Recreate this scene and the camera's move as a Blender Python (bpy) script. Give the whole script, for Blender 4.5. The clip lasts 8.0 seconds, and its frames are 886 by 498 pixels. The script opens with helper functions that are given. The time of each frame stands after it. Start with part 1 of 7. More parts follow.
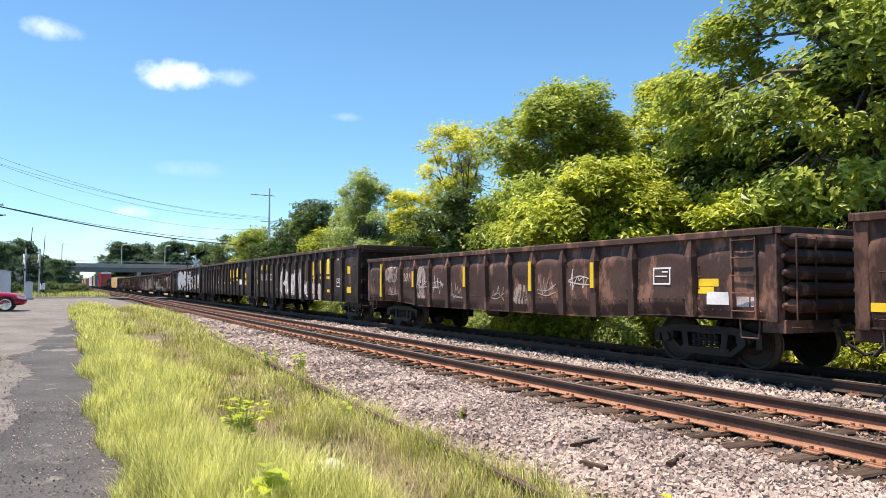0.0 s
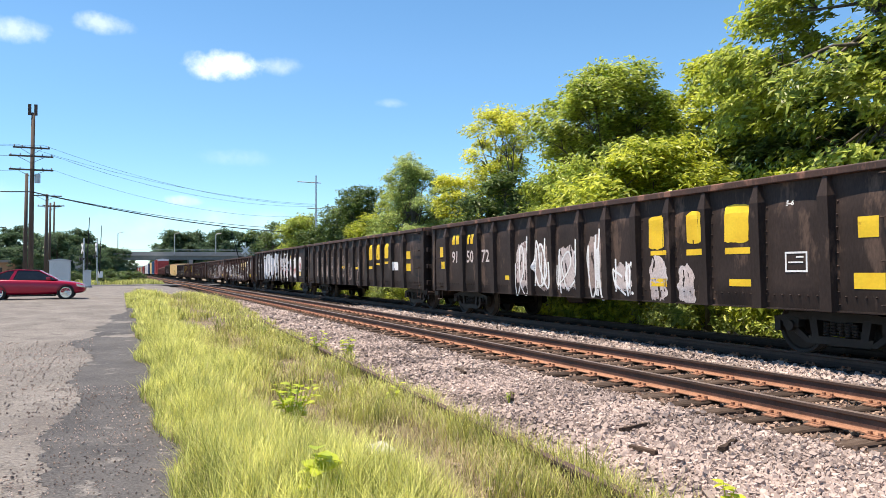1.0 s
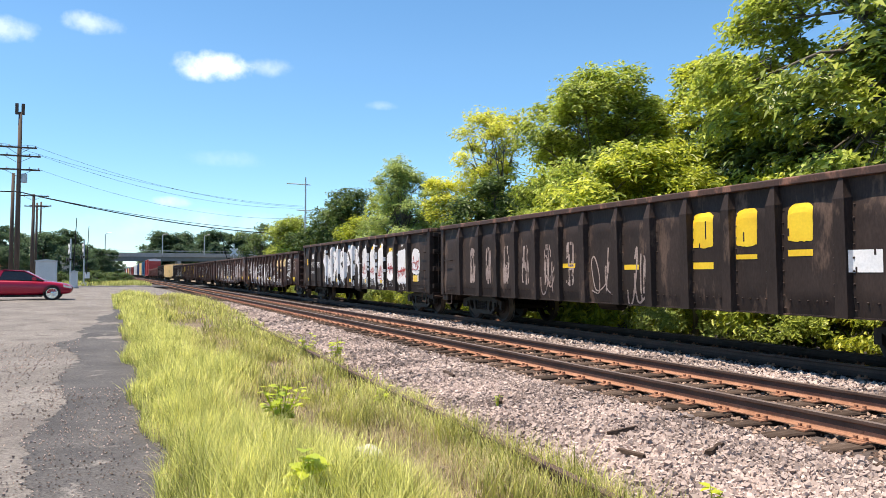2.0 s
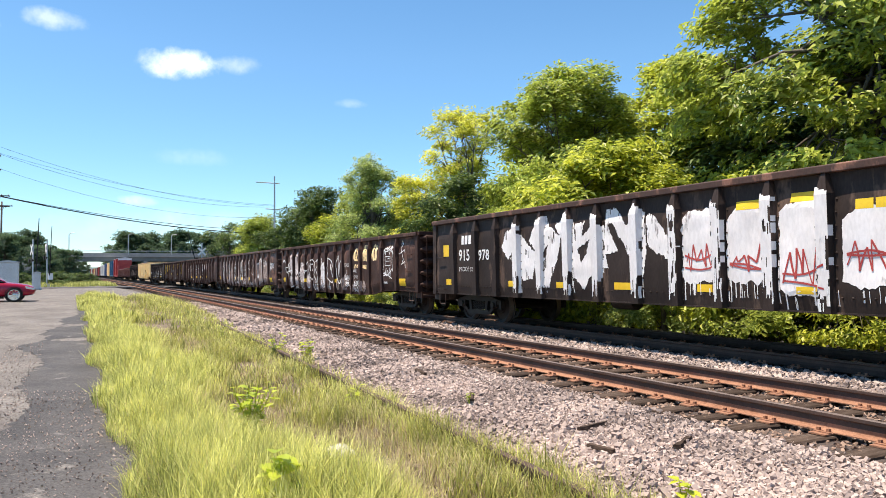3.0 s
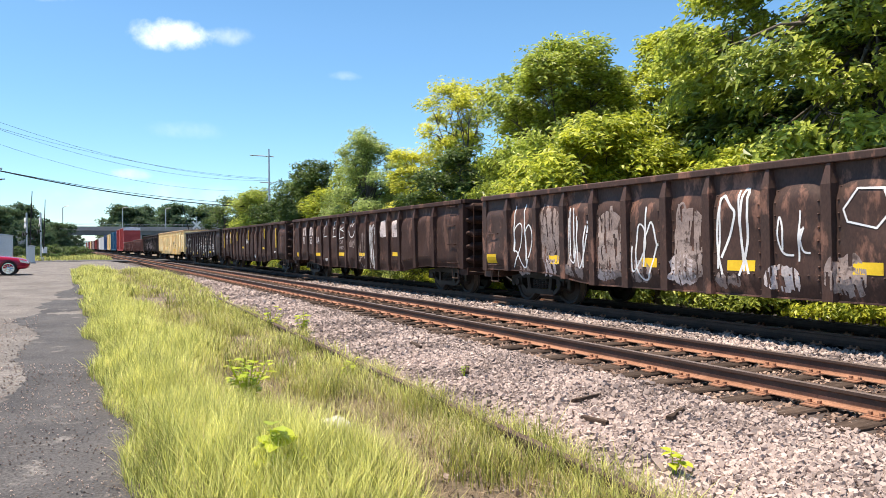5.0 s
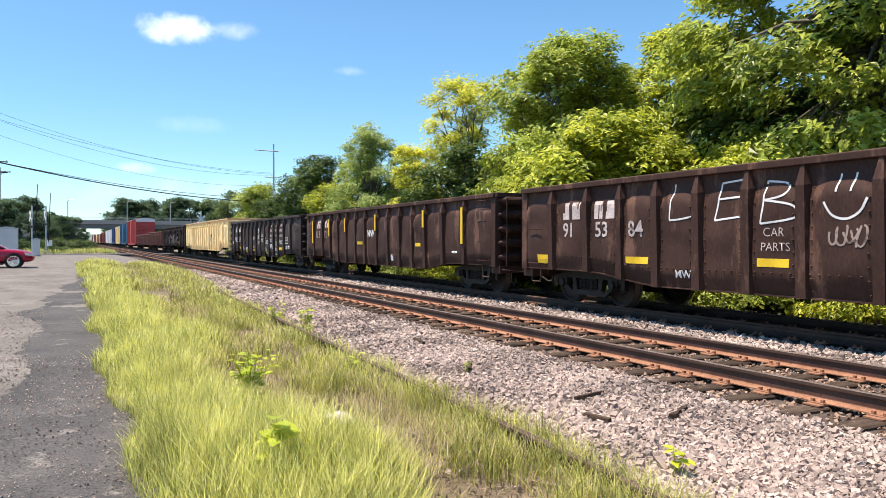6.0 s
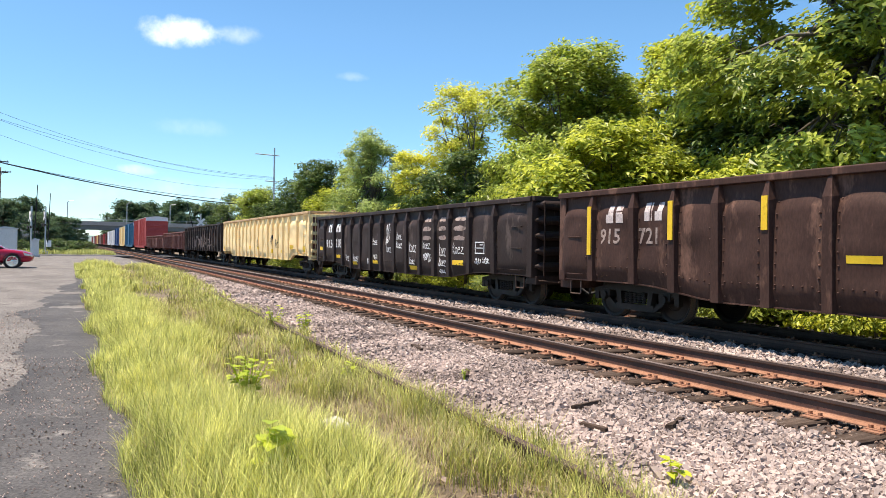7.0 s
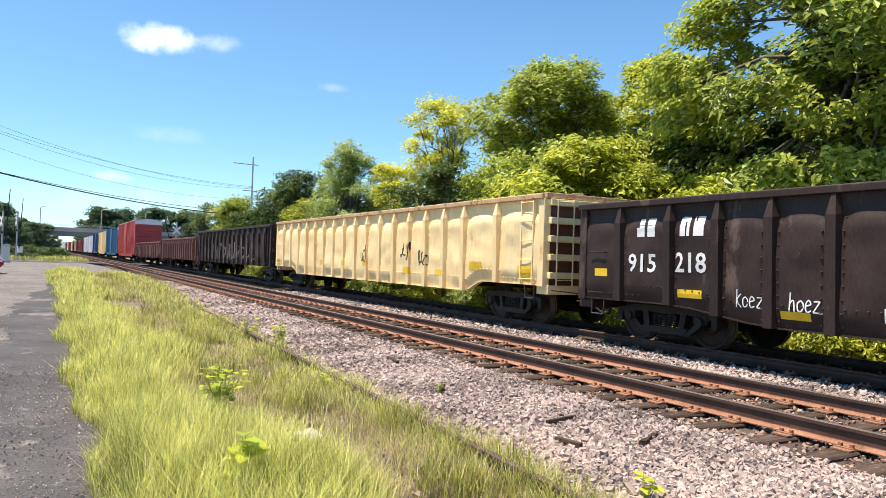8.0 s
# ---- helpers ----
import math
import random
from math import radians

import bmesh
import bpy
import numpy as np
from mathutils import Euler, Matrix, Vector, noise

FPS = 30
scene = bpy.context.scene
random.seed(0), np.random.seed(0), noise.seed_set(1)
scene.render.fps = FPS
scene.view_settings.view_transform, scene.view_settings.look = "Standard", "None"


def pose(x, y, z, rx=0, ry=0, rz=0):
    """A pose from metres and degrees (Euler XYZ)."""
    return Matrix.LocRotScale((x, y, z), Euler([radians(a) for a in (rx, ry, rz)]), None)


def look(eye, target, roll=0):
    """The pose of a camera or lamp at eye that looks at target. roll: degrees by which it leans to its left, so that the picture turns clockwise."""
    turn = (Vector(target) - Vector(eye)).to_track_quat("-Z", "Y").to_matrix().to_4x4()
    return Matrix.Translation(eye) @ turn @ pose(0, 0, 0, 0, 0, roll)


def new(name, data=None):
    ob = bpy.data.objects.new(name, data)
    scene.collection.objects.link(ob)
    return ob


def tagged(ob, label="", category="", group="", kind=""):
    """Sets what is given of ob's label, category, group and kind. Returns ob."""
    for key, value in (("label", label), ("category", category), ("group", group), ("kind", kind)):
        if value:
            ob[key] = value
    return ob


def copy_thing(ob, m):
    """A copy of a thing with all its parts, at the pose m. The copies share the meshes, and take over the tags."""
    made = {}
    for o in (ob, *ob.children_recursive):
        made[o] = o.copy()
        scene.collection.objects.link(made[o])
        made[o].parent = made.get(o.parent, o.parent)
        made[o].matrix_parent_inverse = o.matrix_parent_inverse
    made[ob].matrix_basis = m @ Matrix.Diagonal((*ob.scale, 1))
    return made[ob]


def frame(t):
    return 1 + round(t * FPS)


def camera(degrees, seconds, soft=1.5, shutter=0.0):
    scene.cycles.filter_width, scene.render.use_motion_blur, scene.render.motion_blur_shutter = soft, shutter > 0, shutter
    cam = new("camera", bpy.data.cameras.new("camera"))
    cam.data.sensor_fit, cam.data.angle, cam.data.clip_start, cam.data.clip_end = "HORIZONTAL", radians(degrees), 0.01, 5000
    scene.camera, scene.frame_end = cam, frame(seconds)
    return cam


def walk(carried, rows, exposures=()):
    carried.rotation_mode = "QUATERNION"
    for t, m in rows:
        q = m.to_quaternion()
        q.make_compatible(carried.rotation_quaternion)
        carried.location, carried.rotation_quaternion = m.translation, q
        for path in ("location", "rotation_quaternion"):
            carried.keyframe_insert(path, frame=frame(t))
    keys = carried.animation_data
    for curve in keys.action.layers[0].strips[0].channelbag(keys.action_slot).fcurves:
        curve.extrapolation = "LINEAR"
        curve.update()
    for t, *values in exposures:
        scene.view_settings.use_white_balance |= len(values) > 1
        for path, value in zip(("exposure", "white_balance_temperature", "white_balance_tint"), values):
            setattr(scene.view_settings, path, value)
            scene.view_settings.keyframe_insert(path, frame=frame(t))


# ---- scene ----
cam = camera(62.0, 8.0, soft=0.6)
EYE = (0.0, 0.0, 1.384)
# seconds, yaw, pitch, roll of the hand-held camera, which stands still and turns
TURNS = [(0.0, -27.07, 2.85, -0.24), (0.5, -24.52, 2.03, 0.02), (1.0, -23.51, 1.67, 0.30), (1.5, -23.62, 1.77, 0.07),
         (3.0, -26.61, 1.74, 0.41), (3.5, -27.27, 1.34, 0.65), (4.0, -27.43, 0.75, 0.79), (4.5, -27.15, 0.13, 0.67),
         (6.0, -26.67, -0.61, -0.05), (6.5, -26.67, -0.46, -0.49), (7.0, -26.73, -0.09, -0.94), (7.5, -27.37, 0.33, -1.41),
         (8.0, -28.45, 0.95, -1.92)]
walk(cam, [(t, pose(*EYE, 90 + p, r, y)) for t, y, p, r in TURNS])

# ---- light: high summer sun on the camera's side of the line, clear sky with a few small clouds
SUN_FROM = Vector((-0.28, 0.11, 1.0)).normalized()
sun = new("sun", bpy.data.lights.new("sun", "SUN"))
sun.data.energy, sun.data.angle, sun.data.color = 5.0, radians(0.53), (1.0, 0.865, 0.72)
sun.matrix_world = look((0, 0, 60), Vector((0, 0, 60)) - SUN_FROM)
scene.view_settings.exposure = 0.80


def sky_world():
    world = bpy.data.worlds.new("sky")
    scene.world = world
    world.use_nodes = True
    nt = world.node_tree
    n, ln = nt.nodes, nt.links
    bg = n["Background"]
    sky = n.new("ShaderNodeTexSky")
    sky.sky_type, sky.sun_disc = "NISHITA", False
    sky.sun_elevation = math.asin(SUN_FROM.z)
    sky.sun_rotation = math.atan2(SUN_FROM.x, SUN_FROM.y)
    sky.altitude, sky.air_density, sky.dust_density, sky.ozone_density = 0, 0.9, 0.0, 2.5
    co = n.new("ShaderNodeTexCoord")

    def m(op, a, b=None, c=None):
        q = n.new("ShaderNodeMath")
        q.operation = op
        for i, v in enumerate((a, b, c)):
            if v is None:
                continue
            if isinstance(v, (int, float)):
                q.inputs[i].default_value = v
            else:
                ln.new(v, q.inputs[i])
        return q.outputs[0]

    def dot(vec):
        q = n.new("ShaderNodeVectorMath")
        q.operation = "DOT_PRODUCT"
        ln.new(co.outputs["Generated"], q.inputs[0])
        q.inputs[1].default_value = vec
        return q.outputs["Value"]

    ns = n.new("ShaderNodeTexNoise")
    ns.inputs["Scale"].default_value, ns.inputs["Detail"].default_value, ns.inputs["Roughness"].default_value = 24, 6, 0.62
    ln.new(co.outputs["Generated"], ns.inputs["Vector"])
    wob = m("SUBTRACT", ns.outputs["Fac"], 0.5)
    total = None
    # azimuth (clockwise from the line), elevation, half width, half height in degrees, strength
    clouds = [(6.5, 15.0, 3.3, 1.15, 0.80), (11.0, 15.3, 1.9, 0.75, 0.28), (-1.45, 17.1, 2.2, 0.8, 0.40), (-6.9, 16.0, 2.6, 0.9, 0.40),
              (19.4, 12.85, 1.3, 0.4, 0.2), (3.9, 5.2, 1.6, 0.5, 0.45), (8.0, 8.5, 3.0, 0.7, 0.10), (6.0, 3.6, 9.0, 1.2, 0.15),
              (-10.0, 5.5, 6.0, 1.0, 0.12), (60.0, 17.0, 7.0, 2.0, 0.7), (150.0, 24.0, 9.0, 2.6, 0.8), (-110.0, 20.0, 8.0, 2.4, 0.8)]
    for az, el, a, b, power in clouds:
        az, el = radians(az), radians(el)
        d = Vector((math.sin(az) * math.cos(el), math.cos(az) * math.cos(el), math.sin(el)))
        right = Vector((math.cos(az), -math.sin(az), 0))
        up = right.cross(d)
        u = m("MULTIPLY", dot(right), 1 / math.sin(radians(a)))
        v = m("MULTIPLY", dot(up), 1 / math.sin(radians(b)))
        r2 = m("ADD", m("MULTIPLY", u, u), m("MULTIPLY", v, v))
        front = m("GREATER_THAN", dot(d), 0.5)
        e = m("SUBTRACT", m("ADD", 1.0, m("MULTIPLY", wob, 3.0)), r2)
        e = m("MULTIPLY", m("MULTIPLY", m("MINIMUM", m("POWER", m("MAXIMUM", m("MULTIPLY", e, 0.8), 0.0), 1.5), 1.0), power), front)
        total = e if total is None else m("ADD", total, e)
    total = m("MINIMUM", m("MAXIMUM", total, 0.0), 1.0)
    hs = n.new("ShaderNodeHueSaturation")
    hs.inputs["Saturation"].default_value = 1.15
    hs.inputs["Hue"].default_value = 0.494
    ln.new(sky.outputs[0], hs.inputs["Color"])
    # thin summer haze: the air near the horizon stays pale blue
    low = m("SUBTRACT", 1.0, m("MINIMUM", m("MAXIMUM", m("MULTIPLY", dot((0, 0, 1)), 3.6), 0.0), 1.0))
    haze = n.new("ShaderNodeMix")
    haze.data_type, haze.blend_type = "RGBA", "MULTIPLY"
    ln.new(low, haze.inputs["Factor"])
    ln.new(hs.outputs[0], haze.inputs["A"])
    haze.inputs["B"].default_value = (0.66, 0.83, 0.94, 1)
    mix = n.new("ShaderNodeMix")
    mix.data_type = "RGBA"
    ln.new(total, mix.inputs["Factor"])
    ln.new(haze.outputs["Result"], mix.inputs["A"])
    mix.inputs["B"].default_value = (8.1, 8.3, 8.7, 1)
    ln.new(mix.outputs["Result"], bg.inputs["Color"])
    bg.inputs["Strength"].default_value = 0.115


sky_world()


# ---- materials
def surface(name, c1, c2, scale=3.0, rough=0.8, metal=0.0, fine=40.0, bump=0.15, c3=None, c3_at=0.62, object_random=0.0, stretch=(1, 1, 1), spec=0.4, bump_dist=0.01, mottle=(0.72, 1.15)):
    """Two colours mixed by a broad noise, darkened by a fine one, with fine relief; c3 shows as stains."""
    mt = bpy.data.materials.new(name)
    mt.use_nodes = True
    nt = mt.node_tree
    n, ln = nt.nodes, nt.links
    p = n["Principled BSDF"]
    p.inputs["Roughness"].default_value, p.inputs["Metallic"].default_value = rough, metal
    p.inputs["Specular IOR Level"].default_value = spec
    co = n.new("ShaderNodeTexCoord")
    mp = n.new("ShaderNodeMapping")
    mp.inputs["Scale"].default_value = stretch
    ln.new(co.outputs["Object"], mp.inputs["Vector"])

    def noisy(s, detail=5):
        t = n.new("ShaderNodeTexNoise")
        t.inputs["Scale"].default_value, t.inputs["Detail"].default_value = s, detail
        t.inputs["Roughness"].default_value = 0.65
        ln.new(mp.outputs[0], t.inputs["Vector"])
        return t.outputs["Fac"]

    def ramp(fac, a, b):
        r = n.new("ShaderNodeMapRange")
        r.inputs["From Min"].default_value, r.inputs["From Max"].default_value = a, b
        ln.new(fac, r.inputs["Value"])
        return r.outputs["Result"]

    def blend(kind, fac, a, b):
        q = n.new("ShaderNodeMix")
        q.data_type, q.blend_type = "RGBA", kind
        for key, v in (("Factor", fac), ("A", a), ("B", b)):
            if isinstance(v, tuple):
                q.inputs[key].default_value = (*v, 1)
            elif isinstance(v, float):
                q.inputs[key].default_value = v
            else:
                ln.new(v, q.inputs[key])
        return q.outputs["Result"]

    big, small = noisy(scale), noisy(fine, 3)
    col = blend("MIX", ramp(big, 0.35, 0.65), c1, c2)
    if c3:
        col = blend("MIX", ramp(noisy(scale * 2.3), c3_at, c3_at + 0.08), col, c3)
    if object_random:
        oi = n.new("ShaderNodeObjectInfo")
        r = n.new("ShaderNodeMapRange")
        r.inputs["To Min"].default_value, r.inputs["To Max"].default_value = 1 - object_random, 1 + object_random
        ln.new(oi.outputs["Random"], r.inputs["Value"])
        comb = n.new("ShaderNodeCombineColor")
        for i in range(3):
            ln.new(r.outputs["Result"], comb.inputs[i])
        col = blend("MULTIPLY", 1.0, col, comb.outputs[0])
    r = n.new("ShaderNodeMapRange")
    r.inputs["From Min"].default_value, r.inputs["From Max"].default_value = 0.3, 0.7
    r.inputs["To Min"].default_value, r.inputs["To Max"].default_value = mottle
    ln.new(small, r.inputs["Value"])
    comb = n.new("ShaderNodeCombineColor")
    for i in range(3):
        ln.new(r.outputs["Result"], comb.inputs[i])
    col = blend("MULTIPLY", 1.0, col, comb.outputs[0])
    ln.new(col, p.inputs["Base Color"])
    bp = n.new("ShaderNodeBump")
    bp.inputs["Strength"].default_value, bp.inputs["Distance"].default_value = bump, bump_dist
    ln.new(small, bp.inputs["Height"])
    ln.new(bp.outputs[0], p.inputs["Normal"])
    return mt


def leafy(name, dark, light, rough=0.5, glow=0.5, spread=0.5):
    """Leaves and blades: each island its own shade between the two colours, part of the light passes through."""
    mt = bpy.data.materials.new(name)
    mt.use_nodes = True
    nt = mt.node_tree
    n, ln = nt.nodes, nt.links
    p, out = n["Principled BSDF"], n["Material Output"]
    g = n.new("ShaderNodeNewGeometry")
    co = n.new("ShaderNodeTexCoord")
    ns = n.new("ShaderNodeTexNoise")
    ns.inputs["Scale"].default_value = spread
    ln.new(co.outputs["Object"], ns.inputs["Vector"])
    add = n.new("ShaderNodeMath")
    add.operation = "MULTIPLY_ADD"
    ln.new(ns.outputs["Fac"], add.inputs[0])
    add.inputs[1].default_value = 2.0
    sub = n.new("ShaderNodeMath")
    sub.operation = "SUBTRACT"
    ln.new(g.outputs["Random Per Island"], sub.inputs[0])
    sub.inputs[1].default_value = 1.0
    ln.new(sub.outputs[0], add.inputs[2])
    cl = n.new("ShaderNodeClamp")
    ln.new(add.outputs[0], cl.inputs[0])
    q = n.new("ShaderNodeMix")
    q.data_type = "RGBA"
    q.inputs["A"].default_value, q.inputs["B"].default_value = (*dark, 1), (*light, 1)
    ln.new(cl.outputs[0], q.inputs["Factor"])
    ln.new(q.outputs["Result"], p.inputs["Base Color"])
    p.inputs["Roughness"].default_value = rough
    p.inputs["Specular IOR Level"].default_value = 0.45
    tr = n.new("ShaderNodeBsdfTranslucent")
    ln.new(q.outputs["Result"], tr.inputs["Color"])
    ms = n.new("ShaderNodeMixShader")
    ms.inputs[0].default_value = glow
    ln.new(p.outputs[0], ms.inputs[1])
    ln.new(tr.outputs[0], ms.inputs[2])
    ln.new(ms.outputs[0], out.inputs["Surface"])
    return mt


M = {}
M["lot"] = surface("gravel_lot", (0.155, 0.14, 0.127), (0.235, 0.215, 0.195), 0.6, 0.95, fine=26, bump=1.0, c3=(0.14, 0.125, 0.115), c3_at=0.56, bump_dist=0.04, mottle=(0.55, 1.35))
M["asphalt"] = surface("worn_asphalt", (0.052, 0.049, 0.048), (0.092, 0.086, 0.082), 1.1, 0.85, fine=38, bump=0.9, c3=(0.18, 0.165, 0.15), c3_at=0.60, mottle=(0.42, 1.5))
M["soil"] = surface("dry_soil", (0.13, 0.10, 0.065), (0.21, 0.165, 0.11), 1.2, 0.95, fine=25, bump=0.6, bump_dist=0.03)
M["ballast_bed"] = surface("crushed_stone_bed", (0.07, 0.053, 0.046), (0.12, 0.093, 0.08), 0.8, 0.95, fine=22, bump=0.9, c3=(0.12, 0.09, 0.075), c3_at=0.60, bump_dist=0.05)
M["stone"] = surface("crushed_stone", (0.33, 0.285, 0.265), (0.47, 0.43, 0.41), 1.1, 0.9, fine=30, bump=0.3, object_random=0.25)
M["rust"] = surface("rusty_steel", (0.25, 0.115, 0.063), (0.37, 0.19, 0.115), 2.0, 0.85, fine=50, bump=0.3, c3=(0.12, 0.055, 0.03))
# dark brown for the upper web: the shade of the rail head as colour
M["shaded_web"] = surface("shaded_brown_rail_web", (0.060, 0.036, 0.027), (0.095, 0.056, 0.042), 2.0, 0.7, fine=50, bump=0.2, c3=(0.13, 0.07, 0.045), c3_at=0.64)
# rust of the far rails, darkened in colour for the shade below the train
M["shaded_rust"] = surface("shaded_rusty_steel", (0.035, 0.022, 0.016), (0.07, 0.042, 0.03), 2.0, 0.85, fine=50, bump=0.3, c3=(0.05, 0.03, 0.022))
M["rail_top"] = surface("worn_rail_head", (0.20, 0.15, 0.125), (0.30, 0.235, 0.20), 3.0, 0.5, 0.55, fine=60, bump=0.05)
M["tie"] = surface("weathered_timber", (0.045, 0.030, 0.022), (0.10, 0.072, 0.055), 2.0, 0.9, fine=18, bump=0.7, c3=(0.17, 0.14, 0.12), stretch=(1, 6, 6), object_random=0.3, spec=0.12)
M["weathered"] = surface("dark_brown_steel", (0.050, 0.0245, 0.018), (0.075, 0.038, 0.028), 0.9, 0.66, 0.1, fine=30, bump=0.15, c3=(0.16, 0.085, 0.06), c3_at=0.55, stretch=(1, 1, 0.35), spec=0.25)
M["black_steel"] = surface("sooty_black_steel", (0.028, 0.019, 0.0155), (0.052, 0.035, 0.029), 0.9, 0.64, 0.1, fine=30, bump=0.15, c3=(0.12, 0.078, 0.058), c3_at=0.56, stretch=(1, 1, 0.35), spec=0.25)
M["dented_black"] = surface("worn_black_steel", (0.033, 0.0195, 0.0155), (0.049, 0.031, 0.0255), 0.9, 0.62, 0.1, fine=30, bump=0.15, c3=(0.11, 0.078, 0.065), c3_at=0.58, stretch=(1, 1, 0.35), spec=0.3)
M["rusty_brown"] = surface("brown_rusted_steel", (0.095, 0.048, 0.035), (0.062, 0.036, 0.028), 1.1, 0.65, 0.1, fine=30, bump=0.15, c3=(0.25, 0.125, 0.085), c3_at=0.54, stretch=(1, 1, 0.45))
M["cream"] = surface("faded_cream_paint", (0.95, 0.68, 0.32), (0.97, 0.77, 0.41), 0.9, 0.6, fine=9, bump=0.05, c3=(0.62, 0.34, 0.15), c3_at=0.655, stretch=(1, 1, 0.3), mottle=(0.90, 1.06))
M["pale_rock"] = surface("pale_limestone", (0.50, 0.46, 0.42), (0.62, 0.58, 0.54), 4.0, 0.9, fine=30, bump=0.4)
M["hills"] = surface("hazy_wooded_hills", (0.15, 0.20, 0.20), (0.20, 0.26, 0.25), 0.02, 1.0, fine=0.2, bump=0.0, spec=0.0)
M["tan_rust"] = surface("rust_stained_tan_paint", (0.52, 0.33, 0.17), (0.66, 0.45, 0.25), 2.0, 0.7, fine=25, bump=0.2, c3=(0.25, 0.12, 0.06), c3_at=0.56)
M["oxide"] = surface("oxide_red_steel", (0.16, 0.055, 0.040), (0.21, 0.085, 0.062), 1.0, 0.6, fine=30, bump=0.1)
M["red_paint"] = surface("faded_red_paint", (0.42, 0.05, 0.045), (0.50, 0.085, 0.075), 0.8, 0.55, fine=30, bump=0.1)
M["teal_paint"] = surface("teal_blue_paint", (0.03, 0.13, 0.24), (0.04, 0.17, 0.30), 0.8, 0.55, fine=30, bump=0.1)
M["blue_paint"] = surface("dark_blue_paint", (0.03, 0.08, 0.22), (0.04, 0.11, 0.27), 0.8, 0.55, fine=30, bump=0.1)
M["white_paint"] = surface("dirty_white_paint", (0.78, 0.76, 0.74), (0.88, 0.87, 0.86), 0.9, 0.6, fine=25, bump=0.03, mottle=(0.9, 1.06))
M["white_worn"] = surface("scratched_white_paint", (0.76, 0.72, 0.70), (0.90, 0.87, 0.86), 1.2, 0.6, fine=20, bump=0.03, c3=(0.12, 0.085, 0.075), c3_at=0.63, stretch=(1, 1, 0.4), mottle=(0.9, 1.06))
M["pink_paint"] = surface("worn_whitewash", (0.55, 0.45, 0.42), (0.68, 0.60, 0.58), 1.4, 0.7, fine=25, bump=0.05, c3=(0.24, 0.16, 0.14), c3_at=0.58)
M["pale_paint"] = surface("weathered_pale_paint", (0.30, 0.22, 0.19), (0.42, 0.33, 0.29), 2.0, 0.75, fine=25, bump=0.05, c3=(0.14, 0.10, 0.085), c3_at=0.55)
M["yellow_paint"] = surface("yellow_reflective_paint", (0.80, 0.50, 0.02), (0.88, 0.60, 0.03), 2.0, 0.5, fine=25, bump=0.02, mottle=(0.94, 1.05), c3=(0.62, 0.36, 0.02), c3_at=0.66)
M["running"] = surface("greasy_running_gear", (0.012, 0.010, 0.009), (0.026, 0.021, 0.018), 2.0, 0.6, 0.2, fine=30, bump=0.2)
M["wheel"] = surface("dark_wheel_steel", (0.020, 0.014, 0.011), (0.036, 0.025, 0.019), 2.0, 0.6, 0.3, fine=30, bump=0.15)
M["bark"] = surface("grey_brown_bark", (0.10, 0.085, 0.07), (0.17, 0.15, 0.125), 3.0, 0.95, fine=12, bump=0.9, stretch=(1, 1, 0.25), bump_dist=0.03)
M["pole_wood"] = surface("dark_pole_wood", (0.085, 0.060, 0.045), (0.12, 0.09, 0.07), 3.0, 0.9, fine=15, bump=0.4, stretch=(1, 1, 0.1))
M["galv"] = surface("galvanised_steel", (0.42, 0.44, 0.46), (0.52, 0.54, 0.56), 2.0, 0.45, 0.6, fine=30, bump=0.05)
M["concrete"] = surface("grey_concrete", (0.30, 0.30, 0.29), (0.38, 0.37, 0.35), 0.3, 0.9, fine=8, bump=0.2, c3=(0.20, 0.20, 0.19))
M["girder"] = surface("grey_green_girder", (0.13, 0.15, 0.15), (0.17, 0.19, 0.19), 0.5, 0.7, fine=10, bump=0.1)
M["wire"] = surface("black_cable", (0.02, 0.02, 0.02), (0.03, 0.03, 0.03), 3.0, 0.7, fine=20, bump=0.0)
M["leaf_bright"] = leafy("sunny_leaves", (0.21, 0.27, 0.03), (0.72, 0.74, 0.09), 0.45, 0.42)
M["leaf_mid"] = leafy("green_leaves", (0.145, 0.20, 0.035), (0.58, 0.65, 0.11), 0.42, 0.42)
# deep green foliage; on the back-row trees this dark tone also stands for shade
M["leaf_dark"] = leafy("deep_green_and_shaded_leaves", (0.042, 0.078, 0.022), (0.20, 0.28, 0.07), 0.45, 0.34)
M["leaf_pale"] = leafy("pale_green_leaves", (0.20, 0.28, 0.08), (0.54, 0.62, 0.19), 0.45, 0.42)
M["leaf_yellow"] = leafy("yellowish_leaves", (0.36, 0.39, 0.04), (0.84, 0.82, 0.12), 0.45, 0.45)
M["grass"] = leafy("tall_grass", (0.17, 0.20, 0.035), (0.90, 0.89, 0.27), 0.6, 0.38, 2.6)
M["olive_grass"] = leafy("seeding_weed_stalks", (0.14, 0.16, 0.03), (0.58, 0.56, 0.14), 0.6, 0.3, 3.0)
M["thatch"] = leafy("dead_brown_stalks", (0.11, 0.075, 0.045), (0.46, 0.36, 0.22), 0.8, 0.2, 1.3)
M["dry_grass"] = leafy("dry_grass_blades", (0.42, 0.36, 0.14), (0.72, 0.64, 0.34), 0.7, 0.3, 0.9)
M["stones"] = leafy("loose_crushed_stone", (0.15, 0.115, 0.10), (0.52, 0.415, 0.36), 0.9, 0.0, 0.8)
# stones under the train: its shadow is put into their colour
M["shaded_stones"] = leafy("shaded_dark_stone", (0.016, 0.013, 0.012), (0.05, 0.042, 0.038), 0.8, 0.0, 0.8)
